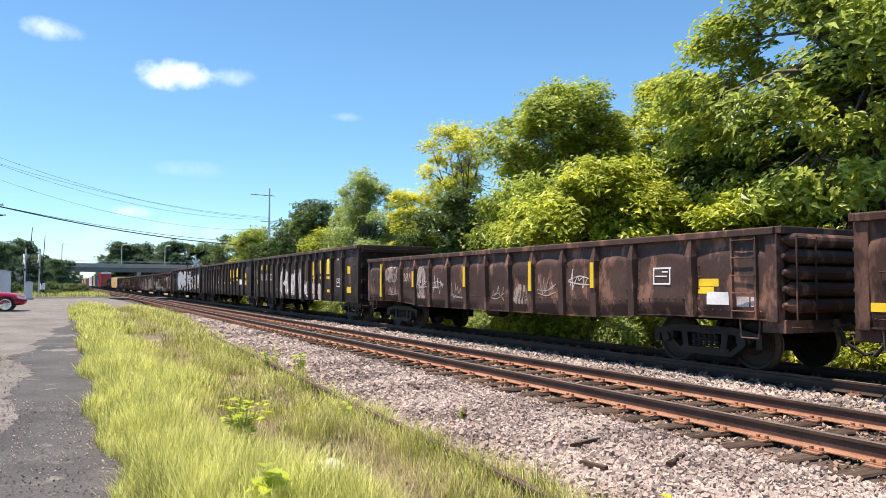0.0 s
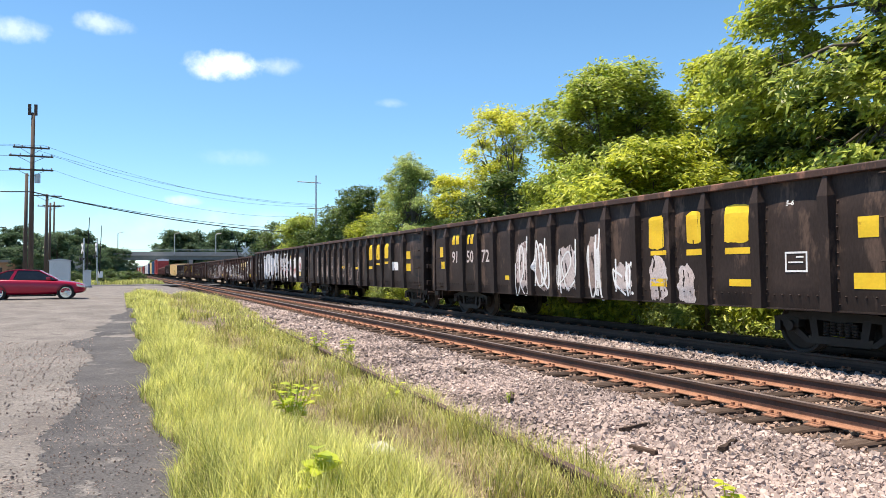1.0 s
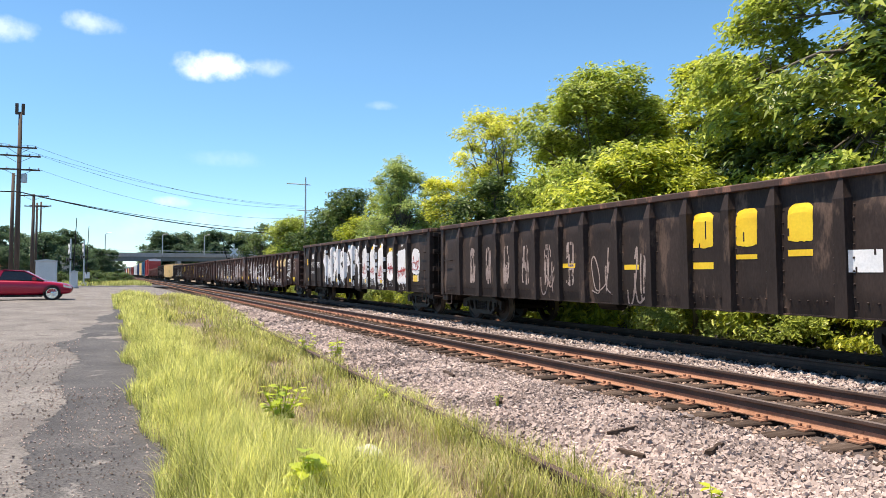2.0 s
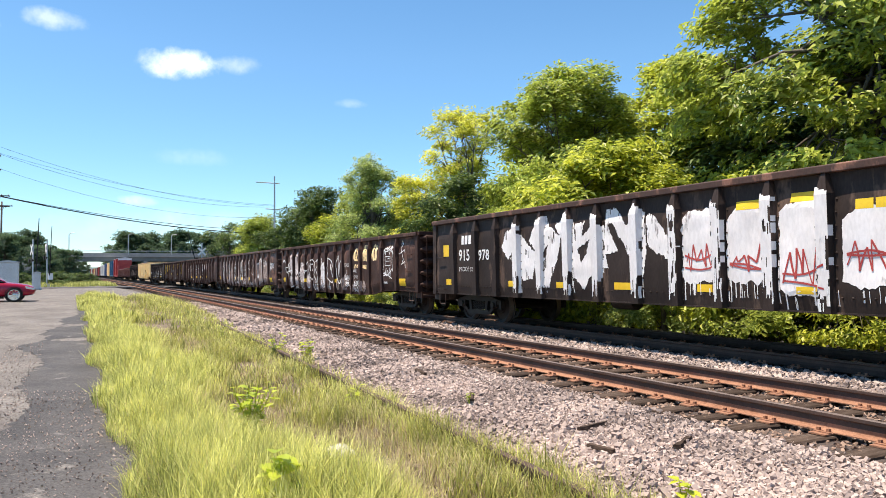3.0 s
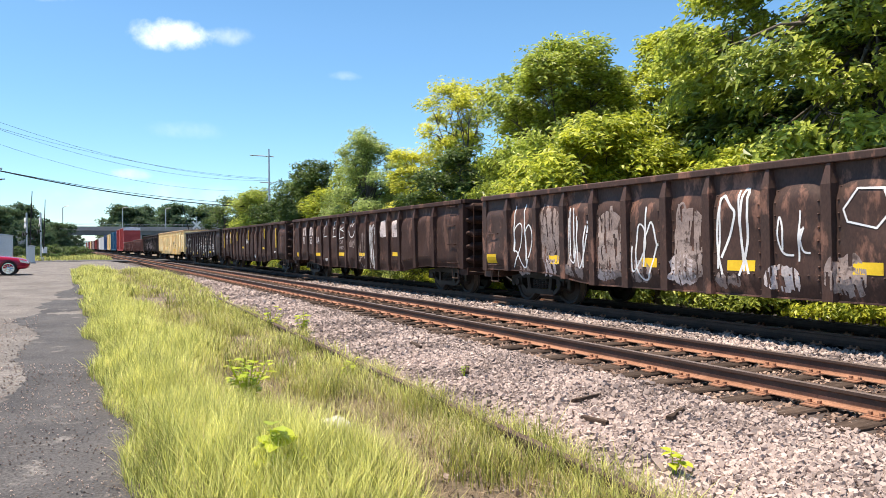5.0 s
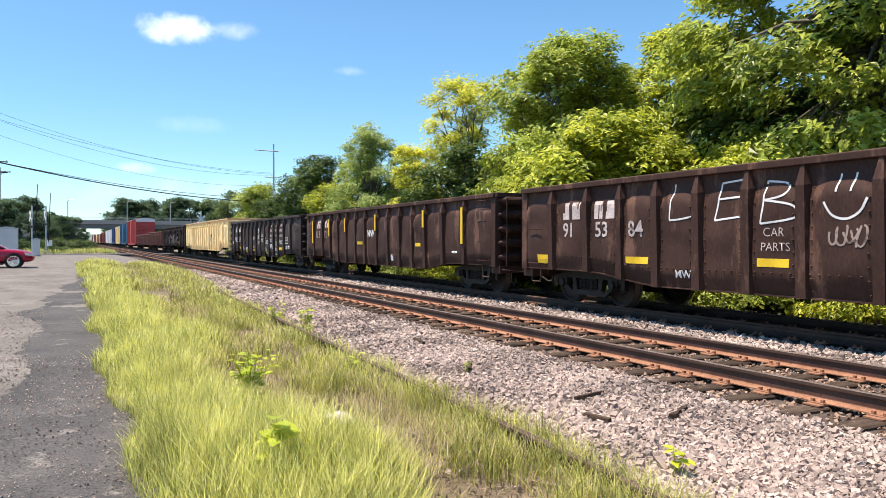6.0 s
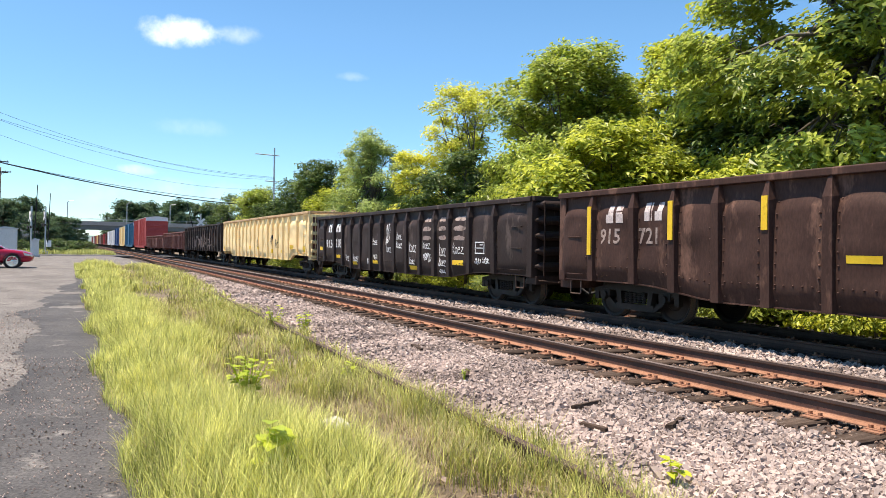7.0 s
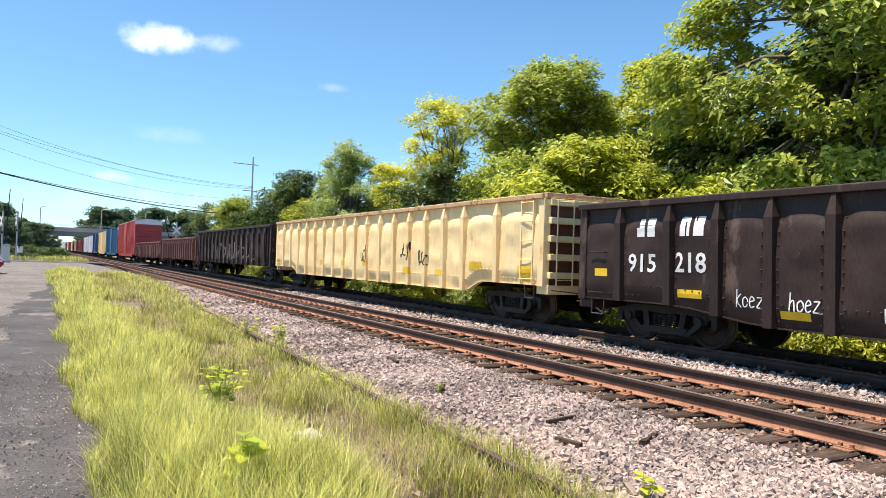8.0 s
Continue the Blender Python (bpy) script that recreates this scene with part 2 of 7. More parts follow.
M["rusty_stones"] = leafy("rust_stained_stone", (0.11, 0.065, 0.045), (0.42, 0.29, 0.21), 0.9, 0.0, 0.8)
# bed below those stones, darkened to deepen the train's shadow
M["shaded_bed"] = surface("shaded_dark_bed", (0.015, 0.012, 0.011), (0.035, 0.028, 0.025), 0.8, 0.9, fine=22, bump=0.9, bump_dist=0.05)
M["old_rust"] = surface("old_dark_rust", (0.07, 0.045, 0.035), (0.13, 0.085, 0.065), 3.0, 0.9, fine=40, bump=0.4)
M["cabinet"] = surface("pale_cabinet_paint", (0.55, 0.58, 0.58), (0.64, 0.66, 0.66), 0.8, 0.5, fine=20, bump=0.05, c3=(0.40, 0.38, 0.36), c3_at=0.64)
M["tan_wall"] = surface("tan_stucco", (0.46, 0.27, 0.15), (0.55, 0.34, 0.20), 0.4, 0.9, fine=10, bump=0.1)
M["car_red"] = surface("metallic_dark_red_paint", (0.34, 0.008, 0.035), (0.38, 0.010, 0.042), 2.0, 0.22, 0.2, fine=90, bump=0.0, spec=0.6)
M["car_glass"] = surface("dark_tinted_glass", (0.012, 0.013, 0.015), (0.016, 0.017, 0.02), 2.0, 0.06, 0.0, fine=20, bump=0.0, spec=0.6)
M["rubber"] = surface("black_rubber", (0.02, 0.02, 0.02), (0.03, 0.03, 0.03), 4.0, 0.8, fine=60, bump=0.2)
M["chrome"] = surface("bright_chrome", (0.72, 0.72, 0.73), (0.8, 0.8, 0.8), 3.0, 0.18, 1.0, fine=60, bump=0.0)
M["debris"] = surface("mixed_scrap", (0.16, 0.10, 0.065), (0.36, 0.27, 0.18), 3.0, 0.9, fine=14, bump=0.5)
M["leaf_far"] = leafy("far_hazy_leaves", (0.055, 0.10, 0.055), (0.12, 0.19, 0.085))
M["weed"] = leafy("broad_weed_leaves", (0.34, 0.44, 0.03), (0.74, 0.78, 0.08), 0.4, 0.45, 3.0)


# ---- shapes
class Geo:
    """Collects vertices and faces of one mesh."""

    def __init__(self):
        self.v, self.f = [], []

    def add(self, verts, faces):
        k = len(self.v)
        self.v += [tuple(p) for p in verts]
        self.f += [tuple(i + k for i in fc) for fc in faces]
        return self

    def box(self, x0, x1, y0, y1, z0, z1):
        return self.add([(x, y, z) for z in (z0, z1) for y in (y0, y1) for x in (x0, x1)],
                        [(0, 2, 3, 1), (4, 5, 7, 6), (0, 1, 5, 4), (2, 6, 7, 3), (0, 4, 6, 2), (1, 3, 7, 5)])

    def prism(self, outline, axis, a, b):
        """An outline of two coordinates (counter-clockwise seen against the axis), drawn out along x, y or z."""
        put = {"x": lambda p, c: (c, p[0], p[1]), "y": lambda p, c: (p[0], c, p[1]), "z": lambda p, c: (p[0], p[1], c)}[axis]
        k = len(outline)
        sides = [(i, (i + 1) % k, (i + 1) % k + k, i + k) for i in range(k)]
        return self.add([put(p, a) for p in outline] + [put(p, b) for p in outline],
                        sides + [tuple(range(k))[::-1], tuple(range(k, 2 * k))])

    def tube(self, path, r, n=8, r_end=None):
        path = [Vector(p) for p in path]
        k = len(path)
        rings = []
        side = None
        for i, p in enumerate(path):
            way = (path[min(i + 1, k - 1)] - path[max(i - 1, 0)]).normalized()
            if side is None:
                side = way.orthogonal().normalized()
            side = (side - way * side.dot(way)).normalized()
            other = way.cross(side)
            rad = r if r_end is None else r + (r_end - r) * i / max(1, k - 1)
            rings.append([p + (side * math.cos(a) + other * math.sin(a)) * rad for a in (2 * math.pi * j / n for j in range(n))])
        faces = [(i * n + j, i * n + (j + 1) % n, (i + 1) * n + (j + 1) % n, (i + 1) * n + j) for i in range(k - 1) for j in range(n)]
        faces += [tuple(range(n))[::-1], tuple(range((k - 1) * n, k * n))]
        return self.add([p for ring in rings for p in ring], faces)

    def lathe(self, profile, axis="x", n=24, centre=(0, 0, 0)):
        """profile: (along, radius) pairs turned about the axis."""
        verts = []
        for a, r in profile:
            for j in range(n):
                c, s = math.cos(2 * math.pi * j / n) * r, math.sin(2 * math.pi * j / n) * r
                p = {"x": (a, c, s), "y": (s, a, c), "z": (c, s, a)}[axis]
                verts.append((p[0] + centre[0], p[1] + centre[1], p[2] + centre[2]))
        k = len(profile)
        faces = [(i * n + j, i * n + (j + 1) % n, (i + 1) * n + (j + 1) % n, (i + 1) * n + j) for i in range(k - 1) for j in range(n)]
        faces += [tuple(range(n))[::-1], tuple(range((k - 1) * n, k * n))]
        return self.add(verts, faces)

    def mesh(self, name, material, smooth=False):
        me = bpy.data.meshes.new(name)
        me.from_pydata(self.v, [], self.f)
        bm = bmesh.new()
        bm.from_mesh(me)
        bmesh.ops.recalc_face_normals(bm, faces=bm.faces)
        bm.to_mesh(me)
        bm.free()
        me.materials.append(material)
        if smooth:
            me.polygons.foreach_set("use_smooth", [True] * len(me.polygons))
        return me


def part(name, geo, material, parent=None, label="", smooth=False, at=None, bevel=0.0):
    """Links a Geo (or a ready mesh) as one object under a thing or a part."""
    me = geo.mesh(name, material, smooth) if isinstance(geo, Geo) else geo
    ob = new(name, me)
    if at is not None:
        ob.matrix_basis = at
    if parent is not None:
        ob.parent = parent
    if label:
        ob["label"] = label
    if bevel:
        md = ob.modifiers.new("bevel", "BEVEL")
        md.width, md.segments, md.limit_method = bevel, 2, "ANGLE"
    return ob


def soup(name, verts, faces_per, material, smooth=False):
    """A mesh from numpy arrays: verts (n, 3), faces_per (m, k) indices."""
    me = bpy.data.meshes.new(name)
    m, k = faces_per.shape
    me.vertices.add(len(verts))
    me.vertices.foreach_set("co", np.asarray(verts, np.float32).ravel())
    me.loops.add(m * k)
    me.loops.foreach_set("vertex_index", faces_per.astype(np.int32).ravel())
    me.polygons.add(m)
    me.polygons.foreach_set("loop_start", np.arange(0, m * k, k, dtype=np.int32))
    me.polygons.foreach_set("use_smooth", np.full(m, smooth))
    me.update(calc_edges=True)
    me.materials.append(material)
    return me


# ---- ground: one sheet, with the raised stone bed of the two lines in it
T1, T2, HALF_GAUGE = 7.245, 11.12, 0.7525


def smooth_step(a, b, x):
    t = np.clip((x - a) / (b - a), 0, 1)
    return t * t * (3 - 2 * t)


def ground_z(x, y):
    x, y = np.asarray(x, float), np.asarray(y, float)
    lot = -0.30 + 0.40 * smooth_step(16, 41, y) - 0.12 * smooth_step(50, 70, y)
    bed = -0.235
    edge = smooth_step(3.7, 5.2, x) * (1 - smooth_step(13.6, 15.2, x))
    beyond = -0.55
    base = lot * (1 - smooth_step(13.0, 15.5, x)) + beyond * smooth_step(13.0, 15.5, x)
    z = base * (1 - edge) + np.maximum(bed, lot * 0 + bed) * edge
    bumps = 0.02 * np.sin(x * 1.7 + y * 0.6) * np.sin(y * 0.9 - x * 0.4)
    return z + bumps * (1 - edge) * (np.abs(x) < 60)


def build_ground():
    xs = np.concatenate([[-2600, -900, -300, -120, -60, -30, -18], np.arange(-12, 18.01, 0.3), [20, 24, 30, 45, 80, 200, 700, 2600]])
    ys = np.concatenate([[-2600, -700, -200, -60, -25, -12], np.arange(-6, 20, 0.5), np.arange(20, 60, 1.5), [62, 70, 80, 100, 130, 180, 260, 400, 700, 1300, 2600]])
    gx, gy = np.meshgrid(xs, ys)
    v = np.stack([gx.ravel(), gy.ravel(), ground_z(gx, gy).ravel()], 1)
    nx, ny = len(xs), len(ys)
    i = np.arange(nx * ny).reshape(ny, nx)
    f = np.stack([i[:-1, :-1], i[:-1, 1:], i[1:, 1:], i[1:, :-1]], -1).reshape(-1, 4)
    me = soup("ground", v, f, M["lot"], True)
    me.materials.append(M["soil"])
    me.materials.append(M["ballast_bed"])
    me.materials.append(M["shaded_bed"])
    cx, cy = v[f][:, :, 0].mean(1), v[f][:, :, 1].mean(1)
    # the strip from x 10.1 to 13.6 gets the train's shadow as colour
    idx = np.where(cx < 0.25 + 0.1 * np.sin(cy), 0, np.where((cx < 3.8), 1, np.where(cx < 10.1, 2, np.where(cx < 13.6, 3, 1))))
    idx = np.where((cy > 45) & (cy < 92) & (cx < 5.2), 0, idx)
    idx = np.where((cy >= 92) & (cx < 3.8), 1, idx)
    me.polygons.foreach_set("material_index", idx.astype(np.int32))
    return tagged(new("ground", me), "pale gravel lot, dry soil and crushed stone beside the line", "ground", kind="structure")


build_ground()


def build_asphalt():
    """The dark worn strip of asphalt with a ragged edge towards the gravel."""
    rows = []
    y = -3.0
    while y < 36:
        right = 0.58 + 0.10 * math.sin(y * 0.5) - 0.5 * smooth_step(28, 36, y)
        left = -0.62 + 0.12 * math.sin(y * 1.3) + 0.16 * noise.noise((y * 1.7, 3.0, 0)) + 0.10 * noise.noise((y * 5.1, 8.0, 0)) + 0.05 * noise.noise((y * 13.0, 1.0, 0)) - 0.55 * math.exp(-((y - 19.6) / 1.1) ** 2) + 0.9 * smooth_step(22, 34, y)
        rows.append((left, max(right, left + 0.05), y))
        y += 0.07
    v, f = [], []
    cols = 5
    for left, right, y in rows:
        for j in range(cols):
            x = left + (right - left) * j / (cols - 1)
            v.append((x, y, float(ground_z(x, y)) + 0.005))
    for i in range(len(rows) - 1):
        for j in range(cols - 1):
            a = i * cols + j
            f.append((a, a + 1, a + cols + 1, a + cols))
    g = Geo()
    g.v, g.f = v, f
    tagged(part("pavement", g, M["asphalt"]), "dark worn strip of asphalt with a ragged edge", "pavement", kind="structure")


build_asphalt()


# ---- the two tracks
RAIL = [(-0.0365, 0.0), (-0.0365, -0.03), (-0.011, -0.046), (-0.010, -0.095), (-0.009, -0.135), (-0.02, -0.148), (-0.07, -0.162), (-0.07, -0.172),
        (0.07, -0.172), (0.07, -0.162), (0.02, -0.148), (0.009, -0.135), (0.010, -0.095), (0.011, -0.046), (0.0365, -0.03), (0.0365, 0.0), (0.02, 0.004), (-0.02, 0.004)]


def rail_mesh(y0, y1, side="rust"):
    g = Geo()
    ys = [y0, -20, 0, 10, 20, 40, 80, 160, y1]
    k = len(RAIL)
    for y in ys:
        g.v += [(p[0], y, p[1]) for p in RAIL]
    for i in range(len(ys) - 1):
        for j in range(k):
            g.f.append((i * k + j, i * k + (j + 1) % k, (i + 1) * k + (j + 1) % k, (i + 1) * k + j))
    me = bpy.data.meshes.new("rail")
    me.from_pydata(g.v, [], g.f)
    me.materials.append(M[side])
    me.materials.append(M["rail_top"])
    me.materials.append(M["shaded_web"])
    # head sides and upper web take the colour with the head's shade painted in
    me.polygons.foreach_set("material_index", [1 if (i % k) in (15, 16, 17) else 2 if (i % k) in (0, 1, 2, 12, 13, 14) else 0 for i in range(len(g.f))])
    bm = bmesh.new()
    bm.from_mesh(me)
    bmesh.ops.recalc_face_normals(bm, faces=bm.faces)
    bm.to_mesh(me)
    bm.free()
    return me


# the second rail mesh carries the train's shade in its rust colour
RAIL_MESH, SHADED_RAIL = rail_mesh(-60, 700), rail_mesh(-60, 700, "shaded_rust")


def tie_meshes():
    out = []
    for k in range(4):
        rng = random.Random(20 + k)
        g = Geo()
        n = 9
        for i in range(n):
            x = -1.42 + 2.84 * i / (n - 1)
            w, top = 0.115 + rng.uniform(-0.012, 0.010), rng.uniform(-0.012, 0.004)
            sk = rng.uniform(-0.012, 0.012)
            if i in (0, n - 1):
                w -= 0.012
                top -= 0.014
            g.v += [(x, -w + sk, -0.2), (x, w + sk, -0.2), (x, w + sk, top - 0.018), (x, w - 0.02 + sk, top), (x, -w + 0.02 + sk, top), (x, -w + sk, top - 0.018)]
        for i in range(n - 1):
            for j in range(6):
                g.f.append((i * 6 + j, i * 6 + (j + 1) % 6, (i + 1) * 6 + (j + 1) % 6, (i + 1) * 6 + j))
        g.f += [(0, 1, 2, 3, 4, 5), tuple(range((n - 1) * 6, n * 6))]
        out.append(g.mesh("tie", M["tie"]))
    return out


def plate_mesh():
    g = Geo()
    g.box(-0.19, 0.19, -0.09, 0.09, 0, 0.014)
    for x in (-0.105, 0.105):
        g.box(x - 0.02, x + 0.02, -0.085, 0.085, 0.014, 0.024)
        for y in (-0.05, 0.055):
            g.box(x * 0.82 - 0.014, x * 0.82 + 0.020, y - 0.014, y + 0.014, 0.014, 0.052)
    return g.mesh("tie_plate", M["rust"])


TIES, PLATE = tie_meshes(), plate_mesh()


def build_track(name, centre, ties, label, rail):
    track = tagged(new(name), label, "railway track", kind="structure")
    track.location = (centre, 0, 0)
    for s in (-1, 1):
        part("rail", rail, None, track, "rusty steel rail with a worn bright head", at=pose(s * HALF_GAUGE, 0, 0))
    rng = random.Random(int(centre * 100))
    for i in range(ties):
        y = 1.9 + 0.56 * i + rng.uniform(-0.05, 0.05)
        tie = part("tie", TIES[rng.randrange(4)], None, track, at=pose(rng.uniform(-0.06, 0.06), y, -0.186, 0, 0, rng.uniform(-2.0, 2.0)))
        for s in (-1, 1):
            part("tie_plate", PLATE, None, tie, at=pose(s * HALF_GAUGE - tie.location.x, 0, 0.0, 0, 0, 0))
    far = Geo()
    y = 1.9 + 0.56 * ties
    while y < 240:
        far.box(-1.42, 1.42, y - 0.11, y + 0.11, -0.3, -0.19)
        y += 0.56
    tagged(part("far_ties", far, M["tie"], track), kind="stuff")
    return track


build_track("track_near", T1, 110, "empty railway track with rusty rails on dark timber ties", RAIL_MESH)
build_track("track_far", T2, 60, "railway track under the train, its rusty rails coloured as in shade", SHADED_RAIL)

# ---- the train
SPEED = 19.648


def wheelset_mesh():
    g = Geo()
    g.lathe([(-1.02, 0.07), (-0.90, 0.075), (-0.84, 0.075), (0.84, 0.075), (0.90, 0.075), (1.02, 0.07)], "x", 12)
    for s in (-1, 1):
        prof = [(0.83, 0.10), (0.83, 0.17), (0.795, 0.20), (0.785, 0.36), (0.81, 0.385), (0.825, 0.43), (0.70, 0.44), (0.69, 0.465), (0.66, 0.465), (0.66, 0.385), (0.75, 0.36), (0.755, 0.20), (0.72, 0.17), (0.72, 0.10)]
        g.lathe([(s * a, r) for a, r in prof], "x", 32)
    me = g.mesh("wheelset", M["wheel"])
    me.materials.append(M["rail_top"])
    for p in me.polygons:
        if math.hypot(p.center.y, p.center.z) > 0.415 and math.hypot(p.normal.y, p.normal.z) > 0.6:
            p.material_index = 1
    return me


def side_frame_mesh():
    g = Geo()
    a, b = -0.055, 0.055
    g.prism([(-1.20, 0.60), (-0.62, 0.70), (0.62, 0.70), (1.20, 0.60), (1.20, 0.52), (0.60, 0.57), (-0.60, 0.57), (-1.20, 0.52)][::-1], "x", a, b)
    g.prism([(-0.52, 0.20), (0.52, 0.20), (0.56, 0.32), (-0.56, 0.32)], "x", a, b)
    for s in (-1, 1):
        g.prism([(s * 0.46, 0.205), (s * 0.60, 0.205), (s * 1.12, 0.55), (s * 0.96, 0.58)], "x", a + 0.004, b - 0.004)
        g.prism([(s * 0.36, 0.30), (s * 0.48, 0.30), (s * 0.54, 0.60), (s * 0.40, 0.60)], "x", a - 0.004, b + 0.004)
        g.box(-0.08, 0.08, s * 0.87 - 0.15, s * 0.87 + 0.15, 0.44, 0.585)
        g.lathe([(-0.13, 0.04), (-0.13, 0.085), (-0.05, 0.095), (0.06, 0.095)], "x", 14, (0, s * 0.87, 0.46))
        g.prism([(s * 1.10, 0.36), (s * 1.22, 0.36), (s * 1.22, 0.60), (s * 1.10, 0.60)], "x", a, b)
    return g.mesh("side_frame", M["running"])


def spring_mesh():
    g = Geo()
    prof = []
    for j in range(5):
        z = 0.335 + 0.046 * j
        prof += [(z, 0.036), (z + 0.006, 0.054), (z + 0.014, 0.058), (z + 0.024, 0.054), (z + 0.030, 0.036)]
    g.lathe(prof, "z", 10)
    return g.mesh("spring", M["running"])


WHEELSET, SIDE_FRAME, SPRING = wheelset_mesh(), side_frame_mesh(), spring_mesh()
WHEELS = []


def add_truck(car, y, rolling=True):
    bol = Geo()
    bol.box(-1.0, 1.0, -0.2, 0.2, 0.42, 0.66)
    bol.lathe([(0.66, 0.18), (0.78, 0.18)], "z", 14)
    truck = part("truck", bol, M["running"], car, "greasy black two-axle truck", at=pose(0, y, 0))
    for s in (-1, 1):
        part("side_frame", SIDE_FRAME, None, truck, at=pose(s * 0.99, 0, 0))
        for k in range(-2, 3) if rolling else ():
            part("spring", SPRING, None, truck, at=pose(s * 1.0, k * 0.125, 0))
        ws = part("wheelset", WHEELSET, None, truck, at=pose(0, s * 0.87, 0.44))
        if rolling:
            WHEELS.append((ws, s * 0.87))
    return truck


def coupler_geo(s, y):
    """A knuckle coupler with its shank, at the end s (+1 or -1) of a car."""
    g = Geo()
    g.box(-0.07, 0.07, min(y - s * 0.4, y + s * 0.42), max(y - s * 0.4, y + s * 0.42), 0.80, 0.94)
    g.prism([(-0.19, y + s * 0.40), (-0.20, y + s * 0.55), (-0.07, y + s * 0.70), (0.03, y + s * 0.62), (0.06, y + s * 0.52), (0.19, y + s * 0.56), (0.19, y + s * 0.40)], "z", 0.74, 1.0)
    return g


def hose_geo(s, y):
    g = Geo()
    g.tube([(-0.35, y, 0.82), (-0.38, y + s * 0.14, 0.74), (-0.36, y + s * 0.30, 0.5), (-0.25, y + s * 0.48, 0.36), (-0.12, y + s * 0.58, 0.40)], 0.028, 8)
    return g


def grab_geo(x, y0, y1, z, stand=0.06):
    g = Geo()
    s = 1 if x > 0 else -1
    g.tube([(x, y0, z), (x + s * stand, y0, z), (x + s * stand, y1, z), (x, y1, z)], 0.011, 6)
    return g


def stirrup_geo(x, y, z):
    g = Geo()
    g.tube([(x, y - 0.19, z), (x, y - 0.17, z - 0.30), (x, y + 0.17, z - 0.30), (x, y + 0.19, z)], 0.016, 6)
    return g


RIB_DEPTH = 0.15


def gondola(key, label, body, length, top, low_end, low_mid, ribs, style, mat_chord=None, rolling=True, seed=0, taper=(4.6, 2.3)):
    """An open-top car about its middle at rail height; its camera side looks to -x.
    low_end, low_mid: the lower edge of the side over the trucks and between them; ribs: places along the side, to the right."""
    rng = random.Random(seed)
    hw, half = 1.46, length / 2
    car = tagged(new("gondola_car"), label, "freight car", "gondola cars of the train")
    chord = mat_chord or body

    def low(y):
        a = abs(y)
        return low_mid + (low_end - low_mid) * float(smooth_step(half - taper[0], half - taper[1], a)) if style == 2 else low_end

    for s in (-1, 1):
        # panels bulge a little between the ribs and carry dents
        nx, nz = (230, 22) if s < 0 and rolling else (60, 8)
        g = Geo()
        edges = [-half] + sorted(-u for u in ribs) + [half]
        stand = panel_shape(half, edges, seed, style, s, low, top)
        if s < 0:
            SIDE[key] = (car, over_ribs(stand, ribs, low, top, style))
        for i in range(nx + 1):
            y = -half + length * i / nx
            for j in range(nz + 1):
                z = low(y) + (top - 0.06 - low(y)) * j / nz
                g.v.append((s * stand(y, z), y, z))
        for i in range(nx):
            for j in range(nz):
                a = i * (nz + 1) + j
                g.f.append((a, a + 1, a + nz + 2, a + nz + 1))
        part("side_wall", g, body, car, smooth=True)
        inner = Geo()
        inner.box(s * (hw - 0.10) if s > 0 else -hw + 0.06, s * (hw - 0.06) if s > 0 else -hw + 0.10, -half + 0.05, half - 0.05, low_end + 0.08, top - 0.06)
        part("inner_wall", inner, body, car)
        c = Geo()
        x0, x1 = sorted((s * (hw - 0.09), s * (hw + 0.105)))
        c.prism([(x0, top - 0.12), (x1, top - 0.12), (x1, top - 0.015), (x1 - 0.02 * (s > 0), top), (x0 + 0.02 * (s < 0), top), (x0, top - 0.015)], "y", -half - 0.02, half + 0.02)
        part("top_chord", c, chord, car, bevel=0.012)
        # lower flange of the side
        b = Geo()
        tp = [half - taper[0] + (taper[0] - taper[1]) * q / 4 for q in range(5)]
        pts = [-half] + [-q for q in tp[::-1]] + tp + [half]
        x0, x1 = sorted((s * (hw - 0.08), s * (hw + 0.035)))
        for a, e in zip(pts, pts[1:]):
            za, ze = low(a), low(e)
            b.add([(x0, a, za - 0.012), (x1, a, za - 0.012), (x1, a, za + 0.012), (x0, a, za + 0.012), (x0, e, ze - 0.012), (x1, e, ze - 0.012), (x1, e, ze + 0.012), (x0, e, ze + 0.012)],
                  [(0, 1, 5, 4), (1, 2, 6, 5), (2, 3, 7, 6), (3, 0, 4, 7), (0, 3, 2, 1), (4, 5, 6, 7)])
        part("lower_flange", b, body, car)
        for u in ribs:
            y, z0, w = -u, low(-u) - 0.01, 0.085 if style == 2 else 0.10
            d = RIB_DEPTH
            r = Geo()
            outer = s * (hw + d)
            face = [(y - w, z0), (y + w, z0), (y + w * 0.9, top - 0.42), (y + w * 0.35, top - 0.12), (y - w * 0.35, top - 0.12), (y - w * 0.9, top - 0.42)]
            back = [(y - w * 1.35, z0), (y + w * 1.35, z0), (y + w * 1.25, top - 0.40), (y + w * 0.5, top - 0.12), (y - w * 0.5, top - 0.12), (y - w * 1.25, top - 0.40)]
            dep = [d * 0.75, d * 0.75, d, d * 0.55, d * 0.55, d]
            r.v = [(s * (hw - 0.02), p[0], p[1]) for p in back] + [(s * (hw + q), p[0], p[1]) for p, q in zip(face, dep)]
            r.f = [(i, (i + 1) % 6, (i + 1) % 6 + 6, i + 6) for i in range(6)] + [(6, 7, 8, 11), (8, 9, 10, 11), (5, 4, 3, 2, 1, 0)]
            part("rib", r, body, car)
        # rivet rows: over the lower edge, and beside each rib on the side that shows
        rv = Geo()
        rows = []
